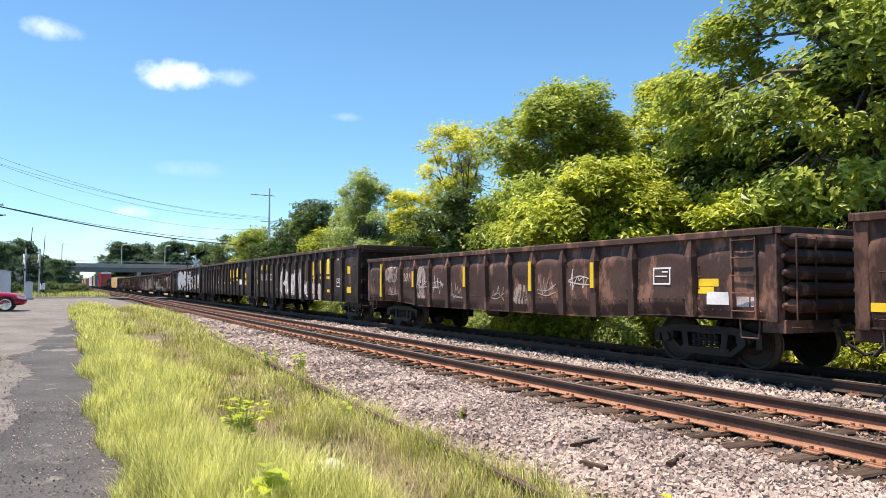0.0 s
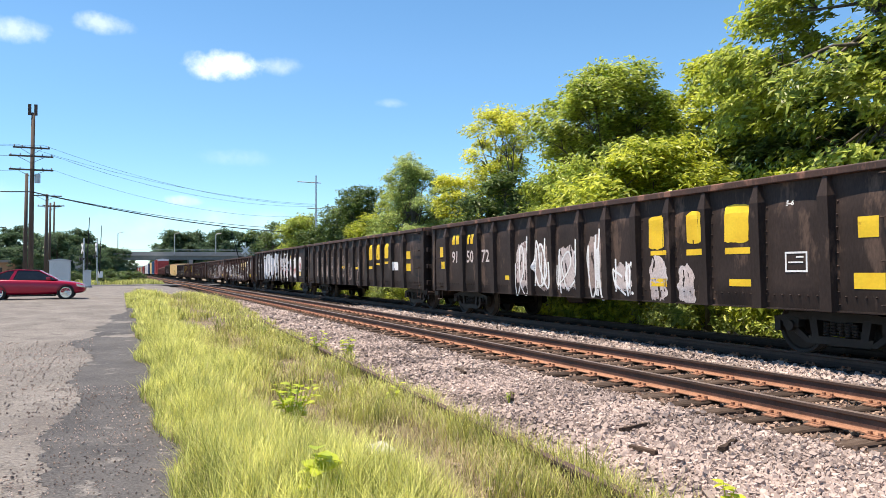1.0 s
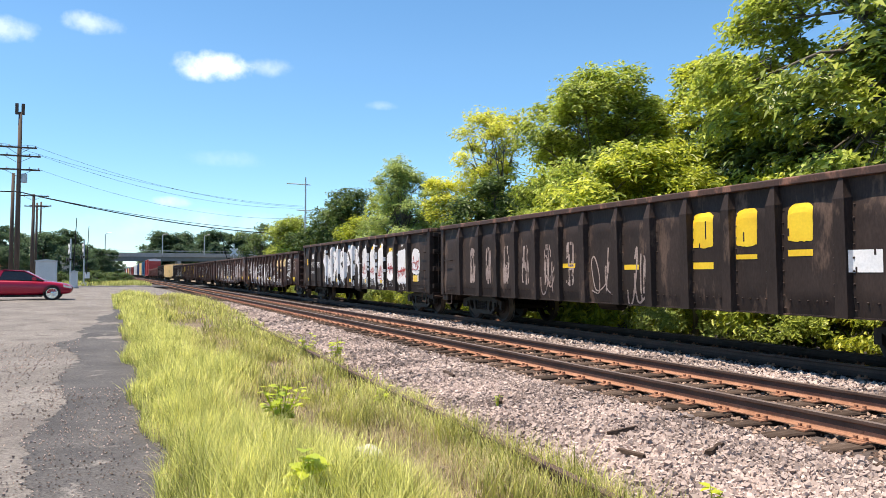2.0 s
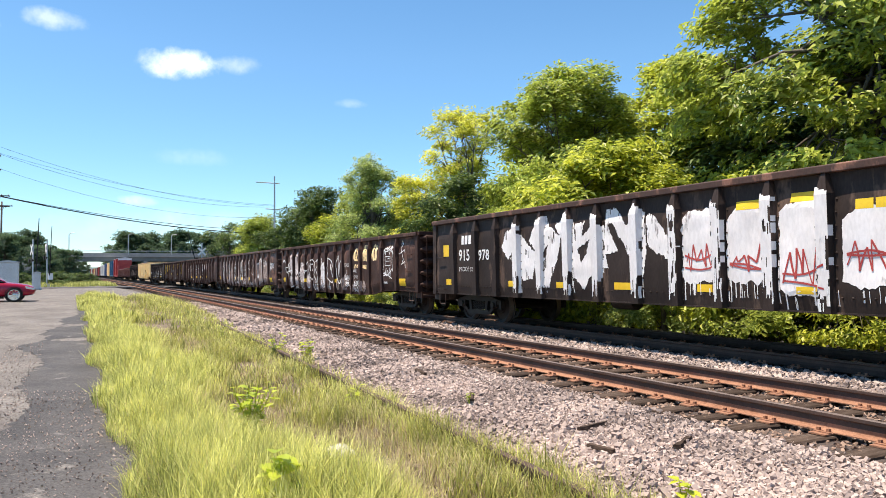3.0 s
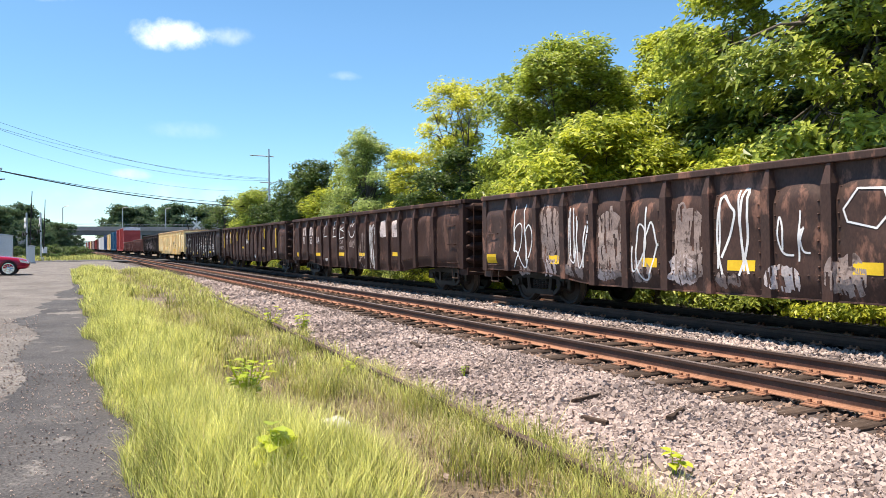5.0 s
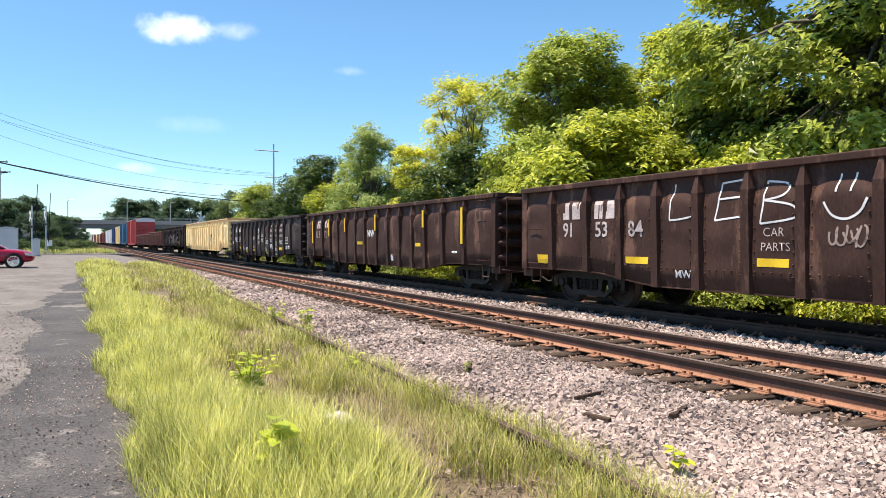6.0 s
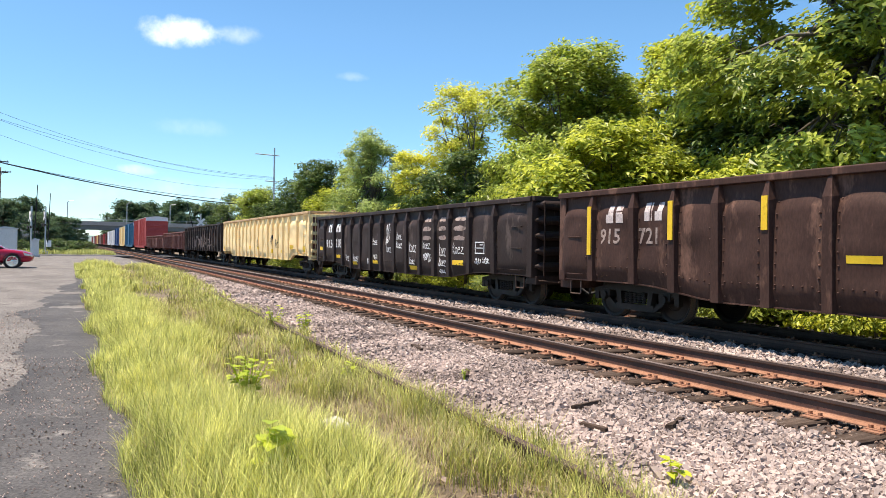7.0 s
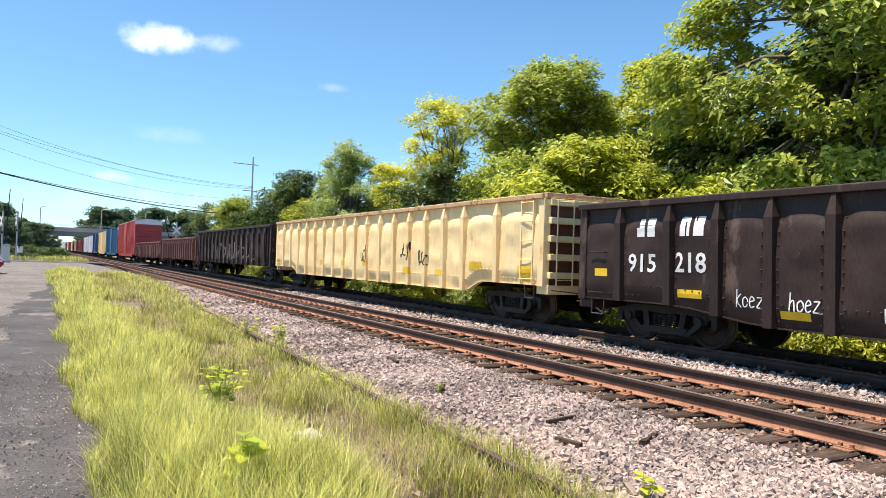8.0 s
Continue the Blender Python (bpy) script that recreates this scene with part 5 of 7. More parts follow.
    patches("J", [(-5.80, -5.25, 0.90, 1.04), (-3.75, -3.25, 0.70, 0.82), (-1.65, -1.12, 0.79, 0.91), (1.58, 2.12, 0.68, 0.81), (4.52, 5.12, 0.91, 1.05), (-7.95, -7.6, 1.2, 1.35)])
    notice("J", 5.83, 6.33, 1.24, 1.56)
    patches("J", [(-2.22, -2.02, 0.77, 0.96)], "white_paint", "small white patch")
    for i, b in enumerate([(2.55, 3.1, 1.61, 2.38), (3.56, 4.02, 1.61, 2.38), (4.55, 5.2, 1.6, 2.35)]):
        for k in range(3):
            flat_paint("J", "mark_bar", b[0], b[1], b[2] + 0.27 * k, b[2] + 0.27 * k + 0.13, "pale_paint", "scuffed pale streak of a worn mark", 0.25, 0.035, 97 + i + 5 * k, 0.05)
    mark_bars("J", -6.80, -6.28, 1.95, 2.28, "white_paint", 2, 0.25)
    mark_bars("J", -5.75, -5.15, 1.95, 2.28, "white_paint", 2, 0.25)
    words("J", "915", -6.98, 1.32, 1.64, "white_paint")
    words("J", "218", -5.87, 1.34, 1.67, "white_paint")
    for i, b in enumerate([(-1.65, -1.2, 1.47, 1.64), (-0.40, -0.05, 1.22, 1.42), (0.55, 0.92, 1.65, 1.83), (0.55, 1.0, 1.37, 1.55), (1.58, 2.08, 1.25, 1.53), (2.58, 3.05, 1.36, 1.56), (3.56, 4.05, 1.16, 1.46), (4.55, 5.15, 1.24, 1.49), (1.62, 2.03, 0.88, 1.03), (3.58, 4.08, 0.87, 1.07)]):
        hand("koez", b[0], b[1], b[2] - 0.02, b[3] + 0.04)
    for i, b in enumerate([(5.80, 6.12, 0.95, 1.13), (6.22, 6.52, 0.99, 1.15), (2.6, 3.1, 0.96, 1.22), (-1.6, -1.15, 0.95, 1.12), (-0.5, -0.2, 1.5, 2.14), (3.6, 4.05, 0.66, 0.76)]):
        tag("J", *b, 320 + i, "white_paint", 0.024, 4 if i < 6 else 1)
    hand("koez", -4.55, -4.05, 0.82, 1.10)
    hand("hoez", -3.58, -3.08, 0.82, 1.10)
    # K
    patches("K", [(-10.3, -9.9, 1.0, 1.25), (-1.75, -1.4, 1.11, 1.30), (0.2, 0.65, 1.15, 1.32), (3.4, 3.95, 0.97, 1.17), (7.45, 8.06, 1.19, 1.40), (9.58, 10.14, 1.01, 1.35), (-4.2, -3.8, 1.1, 1.28), (5.5, 6.0, 1.0, 1.15)], Y, "yellow reflective patch", 0.15)
    for i, b in enumerate([(0.05, 0.6, 1.25, 1.83), (3.25, 3.9, 1.43, 1.9), (4.5, 5.1, 1.25, 1.73)]):
        tag("K", *b, 340 + i, "wire", 0.035, 2, "black sprayed graffiti")
    # L, M, far ones
    for i in range(12):
        flat_paint("L", "paint_smear", -6.8 + i * 1.15, -6.4 + i * 1.15, 1.0, 2.3, "pale_paint", "streaky faded paint", 0.66, 0.06, 400 + i, 0.1)
        tag("L", -6.8 + i * 1.15, -6.2 + i * 1.15, 1.0, 2.1, 420 + i, "pale_paint", 0.04)


TYPE_RIBS = [-7.25, -6.0, -4.95, -3.95, -2.95, -1.9, -0.9, 0.28, 1.3, 2.3, 3.3, 4.25, 5.45, 6.75]
# key, material, far and near ends along the train at the start, top, lower edges, style, label
CONSIST = [
    ("A", "weathered", 6.36, -10.6, 2.40, 0.84, 0.70, 2, "dark brown open gondola car with yellow patch, scuffed steel"),
    ("B", "rusty_brown", 24.61, 7.69, 2.31, 0.88, 0.77, 2, "low rusty brown gondola car with yellow stripes on ribs"),
    ("C", "black_steel", 42.50, 25.70, 2.88, 0.75, 0.70, 1, "tall sooty gondola car with big yellow blocks and white graffiti"),
    ("D", "black_steel", 60.65, 43.40, 2.88, 0.75, 0.70, 1, "tall sooty gondola car with yellow blocks and faint graffiti"),
    ("E", "black_steel", 78.80, 61.65, 2.87, 0.75, 0.70, 1, "tall sooty gondola car with large white graffiti panels"),
    ("F", "weathered", 96.70, 80.00, 2.63, 0.76, 0.55, 2, "weathered brown gondola car covered in white graffiti scrawl"),
    ("G", "rusty_brown", 114.80, 97.90, 2.63, 0.76, 0.55, 2, "rust-streaked gondola car with pale graffiti and yellow patches"),
    ("H", "weathered", 132.85, 115.95, 2.63, 0.76, 0.55, 2, "dark brown gondola car with large hand-painted white letters"),
    ("I", "weathered", 150.90, 134.20, 2.62, 0.76, 0.55, 2, "dark brown gondola car with yellow stripes and dented panels"),
    ("J", "dented_black", 168.90, 152.10, 2.63, 0.76, 0.55, 2, "black dented gondola car with small white graffiti tags"),
    ("K", "cream", 191.23, 170.24, 2.96, 0.93, 0.66, 2, "faded cream gondola car with rust streaks and debris on top"),
    ("L", "black_steel", 211.3, 192.3, 2.90, 0.85, 0.80, 1, "sooty dark gondola car with streaky faded paint"),
    ("M", "oxide", 229.3, 212.3, 2.55, 0.85, 0.80, 1, "reddish oxide gondola car with plain ribbed sides"),
    ("N", "oxide", 251.4, 230.3, 2.35, 0.85, 0.75, 2, "low dark red gondola car with plain sides"),
]
CARS = {}
for key, mat, left, right, top, le, lm, style, label in CONSIST:
    length = left - right
    if key == "K":
        ribs = [-9.21 + 1.085 * i for i in range(16)] + [8.65]
    elif key == "B":
        ribs = [-7.07, -5.56, -4.48, -3.45, -2.29, -1.21, -0.19, 0.92, 1.94, 3.10, 4.20, 5.32, 6.79]
    elif key < "K":
        ribs = TYPE_RIBS
    else:
        ribs = [-length / 2 + 0.95 + (length - 1.9) * i / 15 for i in range(16)]
    car = gondola(key, label, M[mat], length, top, le, lm, ribs, style, rolling=key < "L", seed=ord(key), mat_chord={"K": M["tan_rust"], "C": M["rusty_brown"], "D": M["rusty_brown"], "E": M["rusty_brown"]}.get(key), taper=(3.4, 2.5) if key == "K" else (4.6, 2.3))
    CARS[key] = (car, (left + right) / 2)
paint_cars()
s = 252.4
BOX_LABEL = {"red_paint": "faded red boxcar with ribbed sides and white end panel", "teal_paint": "teal blue boxcar with white graffiti near the sill", "cream": "cream boxcar with a pale roof in the train",
             "blue_paint": "dark blue boxcar with ribbed sides in the train", "white_paint": "dirty white boxcar with ribbed sides in the train", "oxide": "oxide red boxcar far down the train", "pink_paint": "pale pinkish boxcar far down the train"}
for i, (mat, length, top, roof) in enumerate([("red_paint", 24.0, 5.1, "white_paint"), ("teal_paint", 24.0, 4.9, "teal_paint"), ("cream", 20, 4.7, "white_paint"), ("blue_paint", 20, 4.8, "blue_paint"),
        ("white_paint", 22, 4.5, "white_paint"), ("white_paint", 20, 4.5, "galv"), ("oxide", 18, 4.2, "oxide"), ("red_paint", 18, 4.2, "oxide"), ("oxide", 18, 4.1, "oxide"), ("pink_paint", 18, 4.0, "white_paint"),
        ("oxide", 18, 4.2, "oxide"), ("cream", 18, 4.2, "galv"), ("red_paint", 18, 4.2, "galv"), ("oxide", 18, 4.2, "oxide"), ("white_paint", 18, 4.2, "oxide"), ("oxide", 18, 4.2, "oxide"), ("red_paint", 18, 4.2, "oxide")]):
    car = boxcar("box_car", BOX_LABEL[mat], M[mat], length - 1.2, top, M[roof])
    CARS["box%d" % i] = (car, s + length / 2)
    s += length


# ---- trees
def leaf_cloud(rng, clumps, per, size, clump_r, centre):
    """Leaves gathered round the clump centres (n, 4: place and size), each folded along its midrib and turned up and out of the crown."""
    c = np.repeat(clumps, per, axis=0)
    n = len(c)
    d = rng.normal(size=(n, 3))
    d /= np.linalg.norm(d, axis=1)[:, None]
    rad = rng.random(n) ** 0.45
    off = d * (rad * clump_r * c[:, 3])[:, None] * np.array([1, 1, 0.6])
    p = c[:, :3] + off
    out = p - np.array(centre)
    out /= np.linalg.norm(out, axis=1)[:, None] + 1e-6
    up = out * 0.85 + d * 0.25 + np.array([-0.12, 0, 0.75]) + rng.normal(size=(n, 3)) * 0.34
    up /= np.linalg.norm(up, axis=1)[:, None]
    a = np.cross(up, rng.normal(size=(n, 3)))
    a /= np.linalg.norm(a, axis=1)[:, None]
    b = np.cross(up, a)
    s = (size * (0.5 + 0.9 * rng.random(n)))[:, None]
    droop = -up * s * 0.22
    v = np.stack([p - a * s * 0.5, p - b * s * 0.23 - a * s * 0.08 - droop * 0.3, p + a * s * 0.55 + droop, p + b * s * 0.23 - a * s * 0.08 - droop * 0.3], 1).reshape(-1, 3)
    i = np.arange(n)[:, None] * 4
    f = np.concatenate([np.concatenate([i, i + 1, i + 2], 1), np.concatenate([i, i + 2, i + 3], 1)])
    return v, f


def tree(name, label, lobes, trunk_h, mat, seed, clumps=260, per=60, leaf=0.2, clump_r=0.55, thick=0.2):
    """lobes: (x, y, z, rx, ry, rz) ellipsoids of the crown about the foot; limbs reach into each."""
    rng = np.random.default_rng(seed)
    rnd = random.Random(seed)
    t = tagged(new(name), label, "tree")
    g = Geo()
    g.tube([(0, 0, -0.4), (0.03, 0.02, trunk_h * 0.4), (-0.08, 0.06, trunk_h * 0.75), (0.05, -0.03, trunk_h)], thick, 9, thick * 0.55)
    vol = np.array([l[3] * l[4] * l[5] for l in lobes]) ** (2 / 3)
    vol /= vol.sum()
    cl = []
    for k, l in enumerate(lobes):
        c = Vector(l[:3])
        start = Vector((0.03, 0, trunk_h * rnd.uniform(0.55, 1.0)))
        mid = start.lerp(c, 0.5) + Vector((rnd.uniform(-0.4, 0.4), rnd.uniform(-0.4, 0.4), 0.3))
        g.tube([start, mid, start.lerp(c, 0.85)], thick * 0.30, 6, thick * 0.10)
        for q in range(4):
            e = c + Vector((rnd.uniform(-1, 1) * l[3], rnd.uniform(-1, 1) * l[4], rnd.uniform(-0.3, 0.9) * l[5])) * 0.75
            g.tube([mid.lerp(c, 0.5), mid.lerp(e, 0.6) + Vector((0, 0, 0.15)), e], thick * 0.11, 5, thick * 0.035)
        n = max(10, int(clumps * vol[k]))
        d = rng.normal(size=(n, 3))
        d /= np.linalg.norm(d, axis=1)[:, None]
        d[:, 2] = np.where(d[:, 2] < -0.55, -d[:, 2] * 0.7, d[:, 2])
        r = 0.50 + 0.55 * rng.random(n) + 0.18 * (rng.random(n) < 0.07)
        p = np.array(l[:3]) + d * np.array(l[3:6]) * r[:, None]
        cl.append(np.concatenate([p, (0.6 + 0.8 * rng.random(n))[:, None]], 1))
    part("trunk", g, M["bark"], t, smooth=True)
    zs = [l[2] for l in lobes]
    v, f = leaf_cloud(rng, np.concatenate(cl), per, leaf, clump_r, (0, 0, min(zs) + 0.3 * (max(zs) - min(zs))))
    part("crown", soup("crown", v, f, mat), None, t)
    return t


def lobes_in(rnd, n, radius, z0, z1, size):
    """Flattish masses of leaves, tiered over a domed crown from z0 to z1; a few lie inside it."""
    out = []
    cz, rz = z0 + 0.42 * (z1 - z0), 0.58 * (z1 - z0)
    for k in range(n):
        h = -0.72 + 1.70 * (k + 0.5) / n + rnd.uniform(-0.06, 0.06)
        h = min(0.98, max(-0.72, h))
        a = 2.399 * k + rnd.uniform(-0.5, 0.5)
        q = math.sqrt(1 - h * h) * (rnd.uniform(0.78, 1.10) if k % 3 else rnd.uniform(0.1, 0.65))
        s = size * rnd.uniform(0.75, 1.25)
        z = cz + (rz if h > 0 else 0.42 * (z1 - z0) / 0.72) * h * rnd.uniform(0.90, 1.0) - s * 0.45
        out.append((math.cos(a) * max(0, radius - s * 0.8) * q, math.sin(a) * max(0, radius - s * 0.8) * q, z, s, s, s * 0.80))
    return out


def plant_tree(x, y, height, radius, mat, seed, label, clumps=260, per=60, leaf=0.2, bottom=0.35, n=11, size=None, clump_r=0.55):
    rnd = random.Random(seed)
    s = size or radius * 0.36
    t = tree("tree", label, lobes_in(rnd, n, radius, height * bottom, height, s), height * 0.62, M[mat], seed, clumps, per, leaf, clump_r, 0.05 + height * 0.014)
    t.location = (x, y, float(ground_z(x, y)))
    return t


plant_tree(19.8, 12.3, 15.0, 5.8, "leaf_mid", 1, "tall broad-leaved tree with bright outer leaves beside the line", 3600, 34, 0.24, 0.10, 100, 1.25, 0.50)
# trees called shaded here have the shade in their leaf colour
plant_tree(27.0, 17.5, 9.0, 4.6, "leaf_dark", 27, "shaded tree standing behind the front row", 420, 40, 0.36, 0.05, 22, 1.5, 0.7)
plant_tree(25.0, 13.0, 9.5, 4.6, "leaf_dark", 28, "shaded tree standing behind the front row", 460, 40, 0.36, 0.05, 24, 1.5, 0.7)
plant_tree(17.0, 6.6, 8.4, 2.8, "leaf_mid", 23, "leafy tree with broad leaves close behind the train", 900, 38, 0.21, 0.12, 22, 1.0, 0.5)
plant_tree(17.9, 24.6, 10.4, 3.9, "leaf_mid", 2, "round-topped leafy tree behind the train", 1900, 36, 0.20, 0.14, 52, 1.0, 0.46)
plant_tree(18.5, 33.9, 10.9, 3.0, "leaf_yellow", 3, "thin-crowned tree with yellowish leaves", 480, 30, 0.20, 0.36, 28, 0.8, 0.5)
plant_tree(15.5, 19.4, 6.1, 3.7, "leaf_bright", 4, "low spreading tree with bright green leaves", 1100, 38, 0.22, 0.12, 30, 1.05, 0.46)
plant_tree(16.4, 30.5, 6.4, 2.9, "leaf_dark", 5, "low bushy tree behind the train", 560, 38, 0.20, 0.1, 22, 0.9, 0.45)
plant_tree(17.5, 45.1, 9.7, 3.1, "leaf_pale", 6, "slender light green tree", 1200, 38, 0.18, 0.06, 44, 0.95, 0.5)
plant_tree(18.5, 50.5, 7.9, 2.6, "leaf_mid", 24, "bushy green tree in the row along the line", 480, 38, 0.21, 0.06, 20, 0.95, 0.5)
plant_tree(16.8, 37.0, 7.5, 2.0, "leaf_yellow", 16, "small yellowish tree between taller ones", 380, 36, 0.20, 0.1, 18, 0.75, 0.46)
plant_tree(17.4, 56.5, 8.8, 3.0, "leaf_dark", 7, "dark green tree in the row along the line", 620, 38, 0.24, 0.08, 24, 1.05, 0.55)
plant_tree(16.6, 51.5, 6.0, 2.4, "leaf_bright", 17, "small bright tree in the row along the line", 360, 38, 0.22, 0.06, 16, 0.95, 0.5)
plant_tree(18.0, 62.5, 8.3, 3.2, "leaf_dark", 25, "dark leafy tree in the row along the line", 460, 38, 0.26, 0.08, 20, 1.1, 0.6)
plant_tree(18.0, 79.0, 8.4, 3.6, "leaf_mid", 8, "leafy tree in the row along the line", 480, 40, 0.27, 0.06, 22, 1.25, 0.65)
plant_tree(17.2, 69.0, 6.4, 3.0, "leaf_dark", 18, "low dark tree in the row along the line", 340, 40, 0.26, 0.06, 16, 1.1, 0.6)
plant_tree(18.5, 100.0, 8.8, 4.4, "leaf_dark", 9, "sparse dark tree in the row along the line", 260, 34, 0.3, 0.1, 20, 1.1, 0.8)
plant_tree(18.5, 88.0, 5.6, 3.4, "leaf_mid", 19, "low bushy tree near the crossing", 240, 40, 0.3, 0.06, 14, 1.1, 0.7)
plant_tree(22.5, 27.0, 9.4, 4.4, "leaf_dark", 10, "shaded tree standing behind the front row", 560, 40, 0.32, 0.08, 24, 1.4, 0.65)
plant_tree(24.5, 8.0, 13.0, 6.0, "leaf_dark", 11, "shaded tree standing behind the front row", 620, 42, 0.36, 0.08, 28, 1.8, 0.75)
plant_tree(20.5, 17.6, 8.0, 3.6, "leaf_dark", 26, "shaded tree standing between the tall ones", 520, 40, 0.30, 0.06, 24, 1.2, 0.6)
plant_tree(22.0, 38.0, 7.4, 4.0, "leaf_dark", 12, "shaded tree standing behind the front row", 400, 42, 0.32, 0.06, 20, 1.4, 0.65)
plant_tree(20.8, 21.4, 10.6, 3.2, "leaf_bright", 20, "yellow-green tree between the tall ones", 900, 38, 0.22, 0.16, 34, 0.95, 0.48)
plant_tree(15.4, 13.4, 4.6, 1.7, "leaf_bright", 21, "bright young tree close behind the train", 420, 38, 0.18, 0.15, 12, 0.75, 0.45)
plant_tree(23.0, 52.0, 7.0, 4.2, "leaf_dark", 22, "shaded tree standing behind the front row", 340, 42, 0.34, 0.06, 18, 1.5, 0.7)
for i in range(26):
    rnd = random.Random(50 + i)
    y = 1 + i * 2.9
    plant_tree(14.7 + rnd.uniform(-0.25, 0.9), y, 2.1 + rnd.uniform(-0.5, 0.6), 2.0, ["leaf_bright", "leaf_mid", "leaf_pale"][i % 3], 60 + i, "dense sunlit bush behind the tracks", 150, 42, 0.13, 0.04, 14, 0.6, 0.36)


# ---- crushed stone round the tracks
def loose_stones(rng, n, x0, x1, y0, y1, size, lift=0.0, keep=None):
    x, y = rng.uniform(x0, x1, n), rng.uniform(y0, y1, n)
    if keep is not None:
        ok = keep(x, y)
        x, y = x[ok], y[ok]
        n = len(x)
    s = size * (0.55 + 0.75 * rng.random(n))
    cube = np.array([(a, b, c) for c in (-1, 1) for b in (-1, 1) for a in (-1, 1)], float)
    v = cube[None] * (0.62 + 0.38 * rng.random((n, 8, 1))) + rng.normal(size=(n, 8, 3)) * 0.17
    v *= np.stack([np.ones(n), 0.60 + 0.40 * rng.random(n), 0.36 + 0.34 * rng.random(n)], 1)[:, None]
    q = rng.normal(size=(n, 4)) * np.array([1.0, 0.62, 0.62, 1.0])
    q /= np.linalg.norm(q, axis=1)[:, None]
    w, a, b, c = q.T
    rot = np.stack([np.stack([1 - 2 * (b * b + c * c), 2 * (a * b - c * w), 2 * (a * c + b * w)], 1),
                    np.stack([2 * (a * b + c * w), 1 - 2 * (a * a + c * c), 2 * (b * c - a * w)], 1),
                    np.stack([2 * (a * c - b * w), 2 * (b * c + a * w), 1 - 2 * (a * a + b * b)], 1)], 1)
    v = np.einsum("nij,nkj->nki", rot, v) * s[:, None, None] * 0.5
    z = ground_z(x, y) + s * 0.16 + lift + 0.035 * rng.random(n)
    v += np.stack([x, y, z], 1)[:, None]
    f = np.array([(0, 2, 3, 1), (4, 5, 7, 6), (0, 1, 5, 4), (2, 6, 7, 3), (0, 4, 6, 2), (1, 3, 7, 5)])
    return v.reshape(-1, 3), (np.arange(n)[:, None, None] * 8 + f[None]).reshape(-1, 4)


def build_ballast():
    rng = np.random.default_rng(12)
    grey = [loose_stones(rng, 15000, 3.4, 10.1, -8.0, 1.5, 0.080, -0.012), loose_stones(rng, 50000, 3.25, 5.92, 1.5, 10.0, 0.046, -0.022), loose_stones(rng, 15000, 3.5, 5.92, 10.0, 20.0, 0.066, -0.022), loose_stones(rng, 7000, 3.9, 5.95, 20.0, 42.0, 0.11, -0.02),
            loose_stones(rng, 7500, 8.5, 10.1, 3.0, 14.0, 0.066), loose_stones(rng, 5000, 8.5, 10.1, 14.0, 32.0, 0.09),
            loose_stones(rng, 900, 2.2, 3.4, 3.5, 14.0, 0.045, -0.008, lambda x, y: rng.random(len(x)) < (x - 2.0) / 1.9),
            loose_stones(rng, 1100, -0.9, 0.45, 3.5, 7.2, 0.014, 0.001), loose_stones(rng, 900, -0.7, 0.5, 7.2, 12.0, 0.018, 0.002), loose_stones(rng, 5200, -7.0, -0.6, 4.5, 20.0, 0.024, -0.002)]
    rusty = [loose_stones(rng, 10500, 5.9, 8.6, 2.0, 14.0, 0.048, -0.027), loose_stones(rng, 4500, 5.9, 8.6, 14.0, 32.0, 0.066, -0.034)]
    # near-black set along the far track, painted as if in the train's shadow
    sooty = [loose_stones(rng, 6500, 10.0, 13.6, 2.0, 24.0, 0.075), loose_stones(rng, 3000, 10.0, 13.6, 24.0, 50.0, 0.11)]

    def heap(name, sets, mat, label):
        v, f, k = [], [], 0
        for a, b in sets:
            v.append(a)
            f.append(b + k)
            k += len(a)
        return tagged(new(name, soup(name, np.concatenate(v), np.concatenate(f), M[mat])), label, "ballast", kind="stuff")

    bed = heap("ballast", grey, "stones", "pinkish-grey crushed stone ballast beside the rails")
    heap("ballast", rusty, "rusty_stones", "rust-stained crushed stone between the rails")
    heap("ballast", sooty, "shaded_stones", "crushed stone under the train, coloured dark for its shadow")
    meshes = []
    for i in range(8):
        a, b = loose_stones(np.random.default_rng(90 + i), 1, 0, 0.01, 0, 0.01, 0.062)
        a = a - a.mean(0)
        meshes.append(soup("stone", a, b, M["stones"]))
    rnd = random.Random(6)
    for i in range(290):
        x, y = rnd.uniform(3.7, 5.9), rnd.uniform(3.9, 8.0)
        part("stone", meshes[i % 8], None, bed, at=pose(x, y, float(ground_z(x, y)) + 0.035, rnd.uniform(-20, 20), rnd.uniform(-20, 20), rnd.uniform(0, 360)))


build_ballast()


def build_old_rail():
    """A disused rail sunk in the verge."""
    ob = part("old_rail", rail_mesh(-40, 46), None, None, at=pose(2.97, 0, -0.125, 0, 0, -2.46))
    for k in range(len(ob.data.materials)):
        ob.data.materials[k] = M["old_rust"]
    tagged(ob, "disused rusty rail half buried along the verge", "rail")


build_old_rail()


